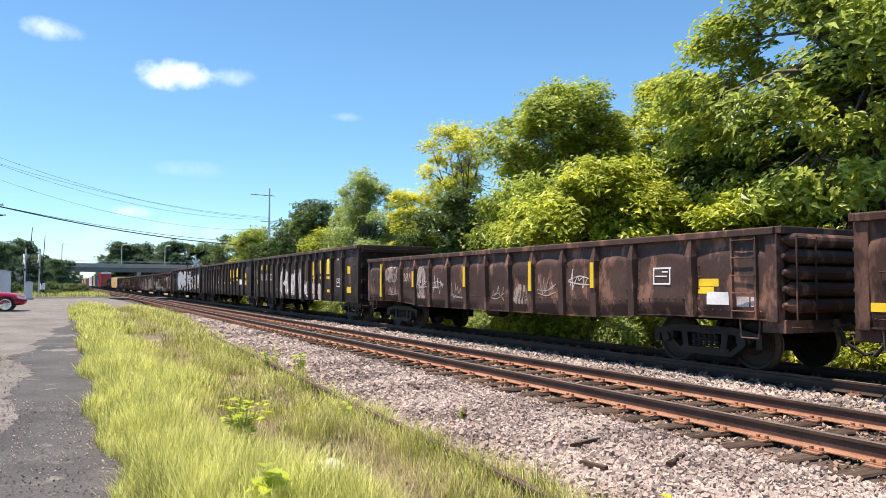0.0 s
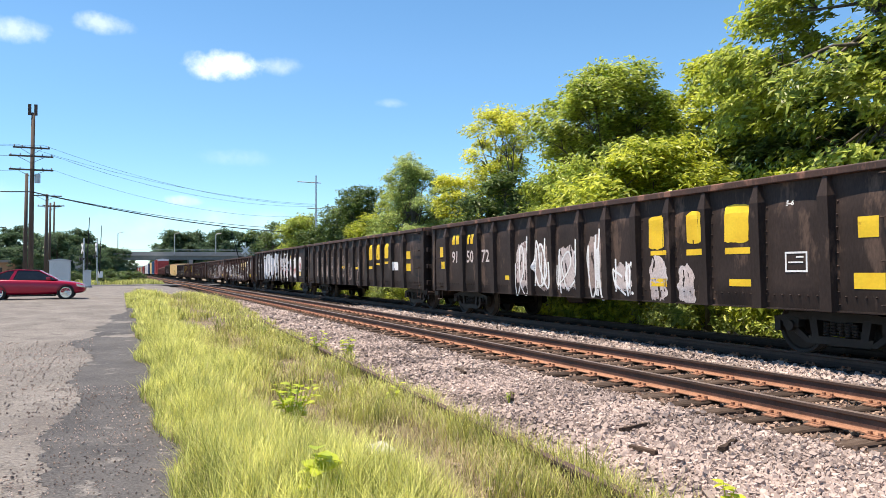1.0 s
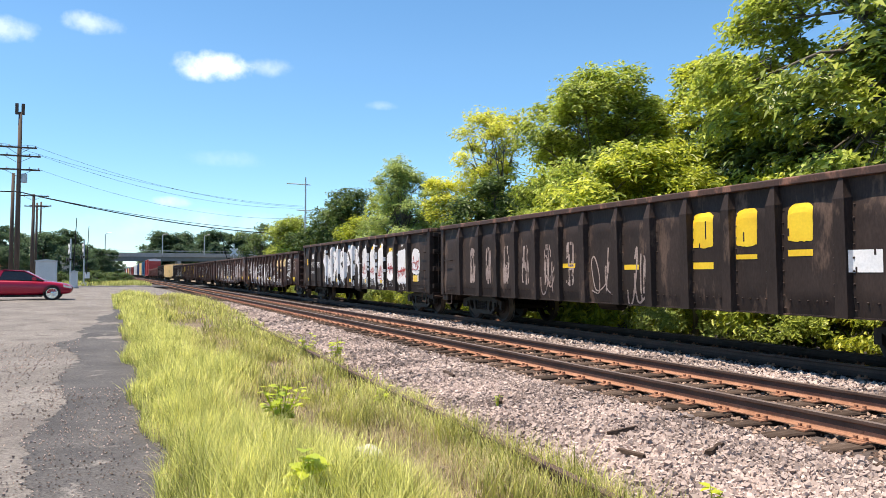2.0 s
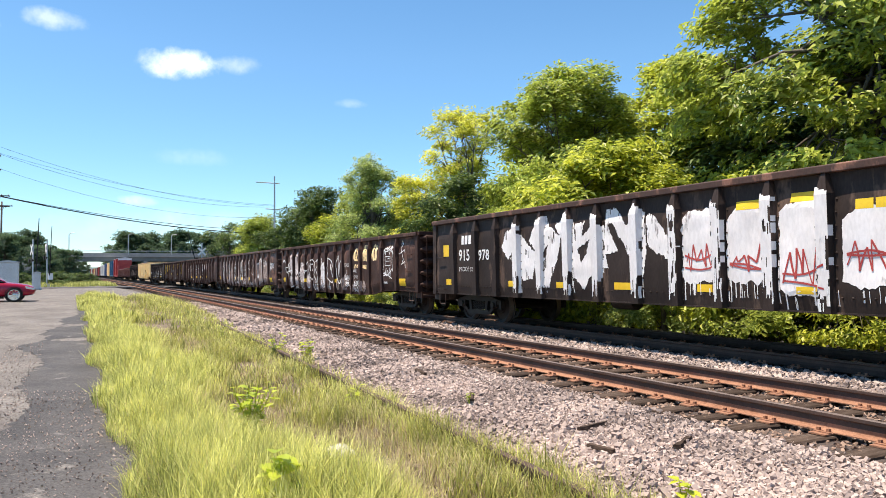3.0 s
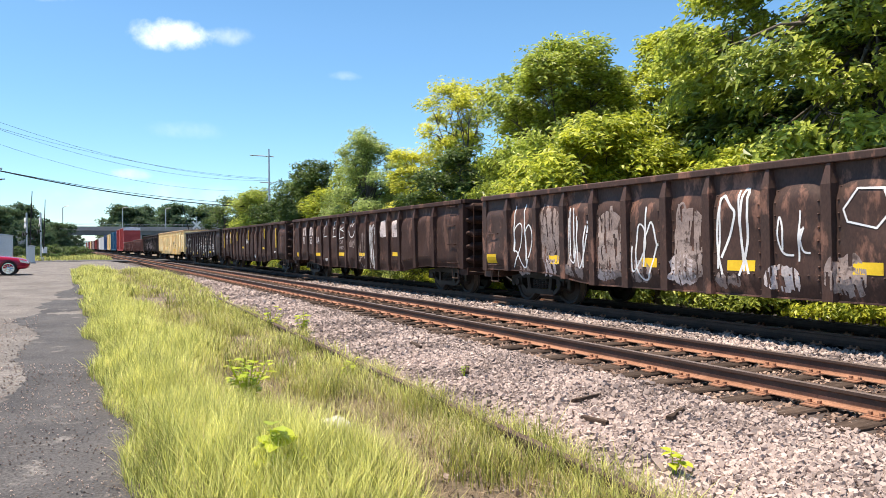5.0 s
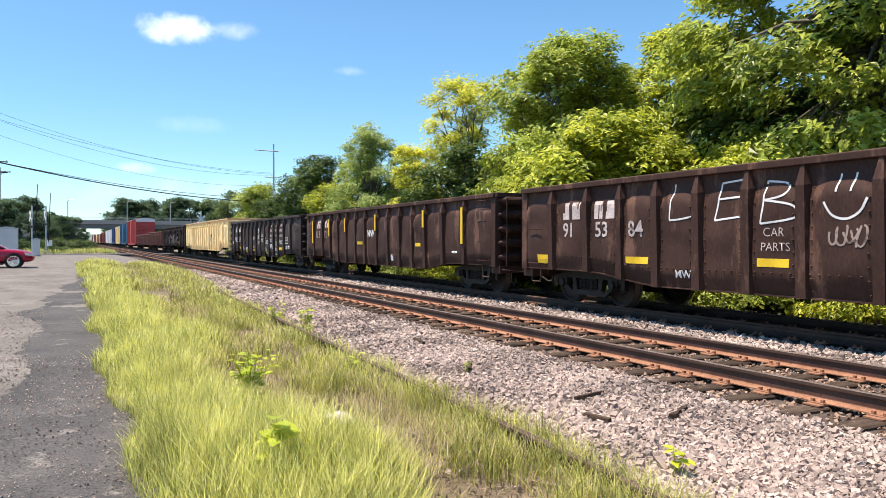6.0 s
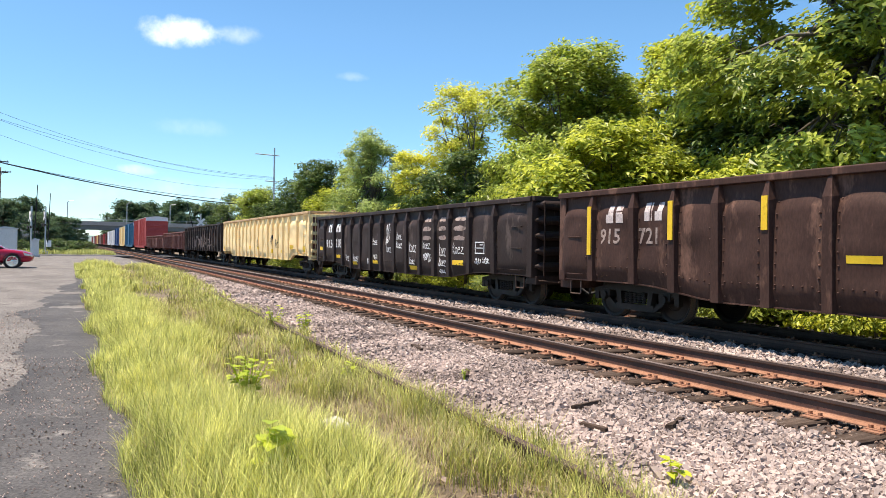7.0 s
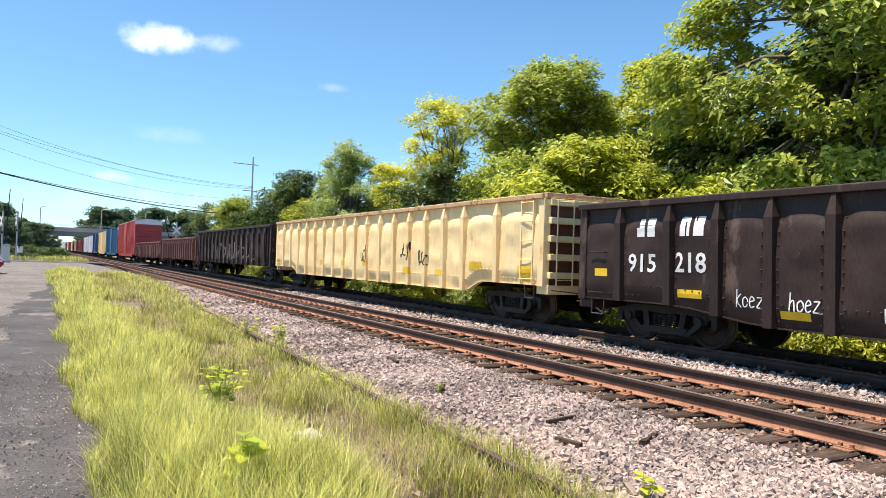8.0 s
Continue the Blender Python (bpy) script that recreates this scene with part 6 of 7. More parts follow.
# ---- grass and weeds of the verge
def blades(rng, x, y, h, width, lean=0.35):
    n = len(x)
    z = ground_z(x, y) - 0.02
    a = rng.uniform(0, 2 * np.pi, n)
    d = np.stack([np.cos(a), np.sin(a), np.zeros(n)], 1)
    side = np.stack([-np.sin(a), np.cos(a), np.zeros(n)], 1)
    w = (width * (0.6 + 0.8 * rng.random(n)))[:, None]
    b = np.stack([x, y, z], 1)
    hh = h[:, None]
    ln = (lean * (0.3 + rng.random(n)))[:, None]
    up = np.array([0, 0, 1.0])
    p1 = b + up * hh * 0.5 + d * hh * ln * 0.28
    p2 = b + up * hh * (0.95 - 0.15 * ln) + d * hh * ln
    v = np.stack([b - side * w, b + side * w, p1 - side * w * 0.85, p1 + side * w * 0.85, p2], 1).reshape(-1, 3)
    i = np.arange(n)[:, None] * 5
    f = np.concatenate([i + np.array([[0, 1, 3]]), i + np.array([[0, 3, 2]]), i + np.array([[2, 3, 4]])])
    return v, f


def verge_x1(y):
    return 3.12 + 0.043 * np.clip(y, 0, 40) + 0.16 * np.sin(y * 0.9) * np.sin(y * 2.3)


def build_grass():
    rng = np.random.default_rng(77)

    def sow(n, y0, y1, width, tall, dry):
        x = rng.uniform(0.15, 5.0, n)
        y = rng.uniform(y0, y1, n)
        e0 = 0.38 + 0.10 * np.sin(y * 1.1) + 0.07 * np.sin(y * 2.7 + 1) - 0.5 * smooth_step(28, 40, y)
        e1 = verge_x1(y)
        tone = 0.5 + 0.5 * np.sin(x * 2.1 + np.sin(y * 0.8) * 1.7) * np.sin(y * 1.3 + x)
        inner = smooth_step(1.35, 2.15, x + 0.35 * np.sin(y * 0.9)) * (1 - 0.35 * smooth_step(2.5, 3.0, x + 0.2 * np.sin(y * 1.7)))
        clump = 0.5 + 0.5 * np.sin(x * 9.1 + 2 * np.sin(y * 5.3)) * np.sin(y * 7.7 + 2 * np.sin(x * 6.1))
        dens = (1 - (0.50 if dry else 0.93) * inner) * (0.18 + 0.35 * tone + 0.75 * clump)
        bare = ((np.abs(x - 2.35) < 0.6) & (tone < 0.22) & (dry != 2)) | (np.hypot(x - 2.15, y - 6.15) < 0.42)
        ok = (x > e0) & (x < e1) & (rng.random(n) < dens) & ~bare
        if dry == 3:
            tuft = np.sin(x * 3.7 + 1.9 * np.sin(y * 1.5)) * np.sin(y * 2.6 + 0.8 * np.sin(x * 4.0))
            ok = (x > 1.9) & (x < e1) & (np.hypot(x - 2.15, y - 6.15) > 0.42) & (rng.random(n) < smooth_step(0.05, 0.45, tuft))
        elif dry:
            ok &= rng.random(n) < 0.12 + 0.88 * inner
        x, y, inner, tone = x[ok], y[ok], inner[ok], tone[ok]
        edge = smooth_step(0.0, 0.5, x - 0.3)
        h = tall * (0.55 + 0.5 * rng.random(len(x))) * (0.55 + 0.45 * edge) * (1 - (0.2 if dry == 3 else 0.62) * inner) * (0.70 + 0.30 * tone + 0.22 * clump[ok])
        return blades(rng, x, y, h, width, 1.7 if dry == 2 else 0.55)

    for name, mat, dry, plan, label in (
            ("grass", "grass", False, [(26000, -6, 2.5, 0.006, 0.5), (95000, 2.5, 9, 0.0029, 0.56), (80000, 9, 20, 0.0045, 0.56), (44000, 20, 44.5, 0.009, 0.50)], "tall yellow-green grass on the verge"),
            ("dry_grass", "dry_grass", True, [(9000, -6, 2.5, 0.006, 0.5), (50000, 2.5, 9, 0.0026, 0.52), (34000, 9, 20, 0.0042, 0.50), (14000, 20, 44.5, 0.008, 0.45)], "dry straw-coloured stalks among the grass"),
            ("thatch", "thatch", 2, [(75000, 2.5, 9, 0.0040, 0.34), (42000, 9, 22, 0.007, 0.34)], "flattened dead brown stalks on the soil"),
            ("seeding_grass", "olive_grass", 3, [(30000, 2.5, 9, 0.0030, 0.50), (18000, 9, 20, 0.0050, 0.52), (8000, 20, 40, 0.009, 0.5)], "olive seeding weeds in tufts along the old rail")):
        v, f, k = [], [], 0
        for n, y0, y1, w, tall in plan:
            a, b = sow(n, y0, y1, w, tall, dry)
            v.append(a)
            f.append(b + k)
            k += len(a)
        tagged(new(name, soup(name, np.concatenate(v), np.concatenate(f), M[mat])), label, "grass", kind="stuff")
    # far verge and the grassy strip across the road
    n = 9000
    x, y = rng.uniform(-14, 4.5, n), rng.uniform(90, 118, n)
    v, f = blades(rng, x, y, 0.45 * (0.5 + rng.random(len(x))), 0.02)
    tagged(new("far_grass", soup("far_grass", v, f, M["grass"])), "rough grass beyond the parked car", "grass", kind="stuff")


build_grass()


def weed(label, x, y, height, leaves, size, seed, mat="weed"):
    """A broad-leaved plant: stems and single leaves."""
    rnd = random.Random(seed)
    z = float(ground_z(x, y))
    w = tagged(new("weed"), label, "weed")
    w.location = (x, y, z)
    tips = []
    for k in range(max(2, leaves // 5)):
        g = Geo()
        a = rnd.uniform(0, 6.28)
        r = height * rnd.uniform(0.1, 0.4)
        tip = Vector((math.cos(a) * r, math.sin(a) * r, height * rnd.uniform(0.6, 1.0)))
        g.tube([(0, 0, -0.03), tip * 0.5 + Vector((0, 0, height * 0.1)), tip], 0.006, 5, 0.003)
        tips.append(tip)
        part("stem", g, M["weed"], w)
    for k in range(leaves):
        t = tips[k % len(tips)] * rnd.uniform(0.40, 1.05)
        a = rnd.uniform(0, 6.28)
        d = Vector((math.cos(a), math.sin(a), rnd.uniform(-0.2, 0.35))).normalized()
        sd = Vector((-math.sin(a), math.cos(a), 0))
        s = size * rnd.uniform(0.6, 1.2)
        up = Vector((0, 0, 1))
        leaf = Geo()
        leaf.v = [tuple(t), tuple(t + d * s * 0.35 + sd * s * 0.36 + up * s * 0.07), tuple(t + d * s * 0.75 + sd * s * 0.28), tuple(t + d * s * 1.1 - up * s * 0.15), tuple(t + d * s * 0.75 - sd * s * 0.28), tuple(t + d * s * 0.35 - sd * s * 0.36 + up * s * 0.07), tuple(t + d * s * 0.6 - up * s * 0.03)]
        leaf.f = [(0, 1, 6), (1, 2, 6), (2, 3, 6), (3, 4, 6), (4, 5, 6), (5, 0, 6)]
        part("leaf", leaf, M[mat], w, smooth=True)
    return w


weed("bright green leafy weed on the stones", 3.95, 13.6, 0.50, 44, 0.12, 1)
weed("small green weed beside the stones", 3.60, 14.6, 0.55, 36, 0.11, 2)
weed("yellow-green sapling in the grass", 1.62, 7.6, 0.56, 120, 0.10, 3)
weed("lime green weed with a large leaf", 1.17, 4.75, 0.62, 14, 0.22, 4)
weed("small weed in the dry grass", 3.05, 8.6, 0.30, 14, 0.08, 5)
weed("lime green weed by the stones", 3.85, 3.95, 0.22, 10, 0.10, 6)
weed("small dark weed at the edge of the stones", 3.2, 18.5, 0.5, 16, 0.12, 7, "leaf_mid")
weed("sprawling weed on the ballast", 4.35, 8.0, 0.20, 16, 0.06, 8, "leaf_mid")


def pale_rock(x, y, s, seed):
    bm = bmesh.new()
    bmesh.ops.create_icosphere(bm, subdivisions=3, radius=s)
    for v in bm.verts:
        v.co *= 1 + 0.35 * noise.noise(v.co / s * 1.2 + Vector((seed, 0, 0)))
        v.co.z *= 0.45
    me = bpy.data.meshes.new("rock")
    bm.to_mesh(me)
    bm.free()
    me.materials.append(M["pale_rock"])
    ob = new("rock", me)
    ob.location = (x, y, float(ground_z(x, y)) + s * 0.42)
    tagged(ob, "pale flat rock lying in the grass", "rock")


pale_rock(2.20, 6.55, 0.13, 3)


def old_timber(x, y, length, turn, seed):
    g = Geo()
    rnd = random.Random(seed)
    n = 6
    for i in range(n):
        t = -length / 2 + length * i / (n - 1)
        w = 0.03 + rnd.uniform(-0.012, 0.01)
        g.v += [(t, -w, 0), (t, w, 0), (t, w * 0.8, 0.03), (t, -w * 0.8, 0.035)]
    for i in range(n - 1):
        for j in range(4):
            g.f.append((i * 4 + j, i * 4 + (j + 1) % 4, i * 4 + 4 + (j + 1) % 4, i * 4 + 4 + j))
    g.f += [(0, 1, 2, 3), tuple(range(4 * n - 4, 4 * n))]
    ob = part("timber_splinter", g, M["tie"], at=pose(x, y, float(ground_z(x, y)) + 0.03, 0, 0, turn))
    tagged(ob, "weathered splinter of timber lying on the stones", "wood")


for i, (x, y, le, tu) in enumerate([(4.55, 8.3, 0.5, 60), (4.75, 6.1, 0.45, 15), (5.0, 5.1, 0.4, 30), (4.9, 10.6, 0.6, 80), (4.3, 5.4, 0.3, 100)]):
    old_timber(x, y, le, tu, i)


# ---- the crossing, the lot and what stands beyond it
def crossing_road():
    g = Geo()
    g.box(-60, 5.7, 82, 89, -0.12, 0.0)
    g.box(8.6, 9.75, 82, 89, -0.12, -0.01)
    g.box(12.6, 60, 82, 89, -0.2, 0.0)
    tagged(part("road", g, M["asphalt"]), "grey asphalt road that crosses the tracks", "road", kind="structure")


crossing_road()


def utility_pole(x, y, height, arms, label, r=0.16):
    z = float(ground_z(x, y))
    p = tagged(new("utility_pole"), label, "utility pole")
    p.location = (x, y, z)
    g = Geo()
    g.tube([(0, 0, -0.5), (0.03, 0, height * 0.5), (0.08, 0, height)], r, 10, r * 0.65)
    part("shaft", g, M["pole_wood"], p, smooth=True)
    for az, half in arms:
        a = Geo()
        a.box(-half, half, -0.16 - 0.05, -0.16 + 0.05, az - 0.06, az + 0.06)
        a.tube([(-half * 0.6, -0.18, az - 0.05), (0, -0.18, az - 0.55), (half * 0.6, -0.18, az - 0.05)], 0.02, 5)
        arm = part("crossarm", a, M["pole_wood"], p)
        for q in (-0.92, -0.5, 0.5, 0.92):
            i = Geo()
            i.lathe([(az + 0.06, 0.02), (az + 0.08, 0.055), (az + 0.13, 0.03), (az + 0.16, 0.05), (az + 0.21, 0.02)], "z", 8, (half * q, -0.16, 0))
            part("insulator", i, M["galv"], arm)
    return p


big = utility_pole(-6.46, 64.6, 13.75, [(11.0, 1.25), (10.35, 1.5), (9.3, 1.5)], "tall dark timber utility pole with three crossarms", 0.2)
crown_fork = Geo()
crown_fork.box(-0.28, -0.06, -0.08, 0.08, 13.55, 14.4)
crown_fork.box(0.14, 0.36, -0.08, 0.08, 13.55, 14.4)
part("pole_cap", crown_fork, M["pole_wood"], big, "forked black cap")
can = Geo()
can.lathe([(8.3, 0.05), (8.32, 0.2), (9.0, 0.2), (9.03, 0.05)], "z", 12, (0.42, -0.05, 0))
part("transformer", can, M["galv"], big, "grey transformer can")
utility_pole(-7.0, 66.0, 9.2, [], "plain timber pole beside the tall pole", 0.17)
utility_pole(-7.95, 94.5, 10.3, [(10.1, 1.6)], "dark timber pole further along the road", 0.22)
utility_pole(-8.8, 109.5, 10.6, [(10.1, 1.4)], "dark timber pole further along the road", 0.18)
utility_pole(-9.1, 119.5, 11.6, [(11.0, 1.4)], "dark timber pole further along the road", 0.16)
utility_pole(-17.5, 130, 9.0, [(8.3, 1.2)], "distant timber pole near the low building", 0.16)


def steel_pole(x, y, height):
    p = tagged(new("steel_pole"), "slim galvanised pole with short crossarms above trees", "utility pole")
    p.location = (x, y, float(ground_z(x, y)))
    g = Geo()
    g.tube([(0, 0, 0), (0, 0, height)], 0.13, 8, 0.07)
    part("shaft", g, M["galv"], p)
    for az, a, b in ((height - 0.75, -1.9, 0.5), (height - 3.4, -0.9, 0.5), (height - 4.1, -0.2, 0.6)):
        q = Geo()
        q.tube([(a, 0, az + 0.05), (b, 0, az)], 0.05, 6)
        part("crossarm", q, M["galv"], p)


steel_pole(18.1, 74.0, 11.7)


def cable(points, sag, r, label):
    """Sagging spans from point to point."""
    path = []
    for a, b in zip(points, points[1:]):
        a, b = Vector(a), Vector(b)
        for k in range(17):
            t = k / 16
            path.append(a.lerp(b, t) - Vector((0, 0, sag * 4 * t * (1 - t))))
    g = Geo()
    g.tube([p for i, p in enumerate(path) if i == 0 or (p - path[i - 1]).length > 1e-4], r, 5)
    tagged(part("cable", g, M["wire"]), label, "cable")


for dx, z0, z1, sag, r in ((-0.9, 11.2, 8.2, 0.9, 0.011), (0.9, 11.2, 8.1, 1.0, 0.011), (1.3, 10.5, 8.0, 1.1, 0.011), (1.3, 9.4, 7.0, 1.2, 0.010)):
    cable([(-46, 58, z0 + 0.3), (-6.46 + dx, 64.4, z0), (18.1, 74.0, z1)], sag, r, "thin overhead wire across the tracks")
for z0, z1, r in ((7.6, 5.6, 0.045), (7.6, 6.0, 0.022)):
    cable([(-46, 58, z0 + 0.2), (-6.46, 64.4, z0), (18.3, 80.0, z1)], 0.6, r, "thick black overhead cable across the tracks")


def crossing_signal(x, y, label, gate, buck_z=3.7, turn=0):
    """A mast with crossed boards, red lamps and a raised gate arm."""
    s = tagged(new("crossing_signal"), label, "railway signal")
    s.matrix_basis = pose(x, y, float(ground_z(x, y)), 0, 0, turn)
    g = Geo()
    g.tube([(0, 0, 0), (0, 0, buck_z + 1.0)], 0.075, 8)
    g.box(-0.25, 0.25, -0.25, 0.25, 0, 0.35)
    part("mast", g, M["galv"], s)
    for a in (45, -45):
        b = Geo()
        b.box(-0.62, 0.62, -0.125, -0.10, -0.115, 0.115)
        part("crossbuck_board", b, M["white_paint"], s, "white crossing board", at=pose(0, -0.01 if a > 0 else -0.03, buck_z, 0, a, 0))
    bar = Geo()
    bar.box(-0.75, 0.75, -0.11, -0.05, buck_z - 1.05, buck_z - 0.95)
    part("lamp_bar", bar, M["running"], s)
    for q in (-0.62, 0.62):
        l = Geo()
        l.lathe([(-0.16, 0.05), (-0.15, 0.27), (-0.12, 0.27), (-0.1, 0.12), (0.0, 0.1)], "y", 14, (q, -0.1, buck_z - 1.0))
        part("signal_lamp", l, M["running"], s)
    m = Geo()
    m.box(-0.3, 0.3, 0.1, 0.55, 0.8, 1.5)
    part("gate_mechanism", m, M["white_paint"], s)
    a = Geo()
    a.tube([(gate * 0.2, 0.2, 1.1), (gate * 1.6, 0.2, 6.6)], 0.07, 6, 0.035)
    part("gate_arm", a, M["wire"], s, "raised dark gate arm")


crossing_signal(-3.4, 79.0, "crossing mast with lamps and raised gate, weathered steel", 1, 3.7, -78)
crossing_signal(-2.6, 92.0, "crossing mast beyond the road with raised gate", 1, 4.2, -80)
crossing_signal(13.75, 92.0, "crossing mast with white crossed boards behind the train", -1, 4.2)


def signal_cabinet(x, y, sx, sy, h, label):
    c = tagged(new("signal_cabinet"), label, "cabinet")
    c.location = (x, y, float(ground_z(x, y)))
    g = Geo()
    g.box(-sx / 2, sx / 2, -sy / 2, sy / 2, 0.1, h)
    part("body", g, M["cabinet"], c, bevel=0.02)
    r = Geo()
    r.prism([(-sx / 2 - 0.06, h), (sx / 2 + 0.06, h), (sx / 2 + 0.06, h + 0.05), (0, h + 0.16), (-sx / 2 - 0.06, h + 0.05)], "y", -sy / 2 - 0.06, sy / 2 + 0.06)
    part("roof", r, M["galv"], c)
    d = Geo()
    d.box(-sx * 0.3, sx * 0.1, -sy / 2 - 0.02, -sy / 2, 0.25, h - 0.15)
    part("door", d, M["cabinet"], c)
    p = Geo()
    p.box(-sx / 2 - 0.1, sx / 2 + 0.1, -sy / 2 - 0.1, sy / 2 + 0.1, -0.1, 0.1)
    part("plinth", p, M["concrete"], c)


signal_cabinet(-4.25, 62.0, 1.35, 1.2, 2.25, "pale grey metal equipment cabinet beside the road")
signal_cabinet(-2.95, 76.0, 0.6, 0.5, 1.5, "small white equipment box beside the crossing mast")


def low_building():
    b = tagged(new("low_building"), "low tan building with a flat roof far off", "building")
    b.location = (-24, 138, 0)
    g = Geo()
    g.box(-9, 9, -5, 5, -0.2, 3.0)
    part("wall", g, M["tan_wall"], b)
    r = Geo()
    r.box(-9.3, 9.3, -5.3, 5.3, 3.0, 3.4)
    part("roof", r, M["concrete"], b)
    for k in range(4):
        w = Geo()
        w.box(-7 + k * 4, -5.2 + k * 4, -5.06, -5.0, 0.9, 2.2)
        part("window", w, M["car_glass"], b)


low_building()


def red_coupe(x, y, turn):
    """A two-door coupe, nose to +x in its own space."""
    car = tagged(new("coupe_car"), "dark red two-door coupe with chrome wheels parked on gravel", "car")
    car.matrix_basis = pose(x, y, float(ground_z(x, y)), 0, 0, turn)
    # sections along the car: x, half width at sill, at shoulder, shoulder height, lower edge
    sec = [(-2.36, 0.62, 0.66, 0.80, 0.42), (-2.25, 0.78, 0.80, 0.93, 0.30), (-1.8, 0.88, 0.89, 0.98, 0.24), (-1.0, 0.92, 0.93, 0.96, 0.22), (0.0, 0.92, 0.93, 0.93, 0.20), (0.9, 0.92, 0.92, 0.90, 0.22), (1.5, 0.90, 0.89, 0.85, 0.24), (2.05, 0.84, 0.80, 0.76, 0.26), (2.34, 0.66, 0.60, 0.62, 0.32)]
    rows = []
    for px, ws, wh, hs, lo in sec:
        rows.append([(px, -ws * 0.95, lo), (px, -ws, lo + 0.14), (px, -wh - 0.015, hs * 0.72), (px, -wh + 0.02, hs - 0.03), (px, -wh + 0.12, hs + 0.02), (px, 0, hs + 0.06),
                     (px, wh - 0.12, hs + 0.02), (px, wh - 0.02, hs - 0.03), (px, wh + 0.015, hs * 0.72), (px, ws, lo + 0.14), (px, ws * 0.95, lo)])
    g = Geo()
    k = len(rows[0])
    g.v = [p for r in rows for p in r]
    for i in range(len(rows) - 1):
        for j in range(k):
            g.f.append((i * k + j, i * k + (j + 1) % k, (i + 1) * k + (j + 1) % k, (i + 1) * k + j))
    g.f += [tuple(range(k)), tuple(range((len(rows) - 1) * k, len(rows) * k))]
    body = part("body", g, M["car_red"], car, smooth=True)
    md = body.modifiers.new("round", "SUBSURF")
    md.levels = md.render_levels = 1
    # glasshouse and roof
    for name, mat, prof, w0, w1 in (("cabin_glass", "car_glass", [(-1.95, 0.97), (1.05, 0.93), (0.25, 1.36), (-0.55, 1.41), (-1.0, 1.36)], 0.80, 0.60),
                                    ("roof", "car_red", [(-1.98, 1.00), (-1.02, 1.36), (-0.55, 1.425), (0.25, 1.375), (0.98, 0.96), (1.10, 0.95), (0.30, 1.41), (-0.55, 1.46), (-1.06, 1.39), (-2.1, 1.0)], 0.66, 0.62)):
        q = Geo()
        n = len(prof)
        q.v = [(a, -(w0 + (w1 - w0) * (b - 0.93) / 0.48), b) for a, b in prof] + [(a, w0 + (w1 - w0) * (b - 0.93) / 0.48, b) for a, b in prof]
        q.f = [(i, (i + 1) % n, (i + 1) % n + n, i + n) for i in range(n)] + [tuple(range(n))[::-1], tuple(range(n, 2 * n))]
        part(name, q, M[mat], car, bevel=0.02)
    for s in (-1, 1):
        pil = Geo()
        pil.prism([(-0.95, 0.95), (-0.80, 0.95), (-0.60, 1.40), (-0.72, 1.40)], "x", 0, 1)
        pil.v = [(p[1], s * (0.79 - (p[2] - 0.95) * 0.40) + s * 0.012 * p[0], p[2]) for p in pil.v]
        part("pillar", pil, M["car_red"], car)
        arch = Geo()
        sill = Geo()
        sill.box(-1.0, 1.05, *sorted((s * 0.88, s * 0.94)), 0.17, 0.24)
        part("sill", sill, M["running"], car)
        mir = Geo()
        mir.box(0.62, 0.80, *sorted((s * 0.90, s * 1.08)), 0.95, 1.08)
        part("wing_mirror", mir, M["car_red"], car, bevel=0.02)
        hl = Geo()
        hl.prism([(1.95, 0.62), (2.30, 0.55), (2.26, 0.64), (1.90, 0.76)], "x", 0, 1)
        hl.v = [(p[1], s * (0.60 + 0.26 * (2.35 - p[1]) / 0.45) + s * 0.02 * p[0], p[2]) for p in hl.v]
        part("headlight", hl, M["white_paint"], car, "clear headlight")
        tl = Geo()
        tl.box(-2.36, -2.28, *sorted((s * 0.5, s * 0.72)), 0.62, 0.88)
        part("tail_light", tl, M["red_paint"], car)
        for px in (-1.42, 1.46):
            w = Geo()
            w.lathe([(s * 0.70, 0.30), (s * 0.70, 0.335), (s * 0.90, 0.335), (s * 0.915, 0.31), (s * 0.91, 0.25), (s * 0.84, 0.25)], "x", 28)
            w.v = [(p[1], p[0], p[2]) for p in w.v]
            wheel = part("wheel", w, M["rubber"], car, "black tyre", at=pose(px, 0, 0.335))
            rim = Geo()
            rim.lathe([(s * 0.86, 0.255), (s * 0.905, 0.25), (s * 0.905, 0.225), (s * 0.87, 0.22)], "x", 28)
            for q in range(10):
                a = 2 * math.pi * q / 10
                rim.tube([(s * 0.895, 0.05 * math.cos(a), 0.05 * math.sin(a)), (s * 0.89, 0.235 * math.cos(a), 0.235 * math.sin(a))], 0.018, 5)
            rim.lathe([(s * 0.87, 0.05), (s * 0.91, 0.055), (s * 0.915, 0.02)], "x", 12)
            rim.v = [(p[1], p[0], p[2]) for p in rim.v]
            part("rim", rim, M["chrome"], wheel, "bright chrome spoked rim")
            wa = Geo()
            wa.lathe([(s * 0.72, 0.36), (s * 0.935, 0.38), (s * 0.94, 0.35), (s * 0.72, 0.34)], "x", 28)
            wa.v = [(p[1] + px, p[0], p[2] + 0.345) for p in wa.v]
            part("wheel_arch", wa, M["running"], car)


red_coupe(-3.95, 40.9, 0)


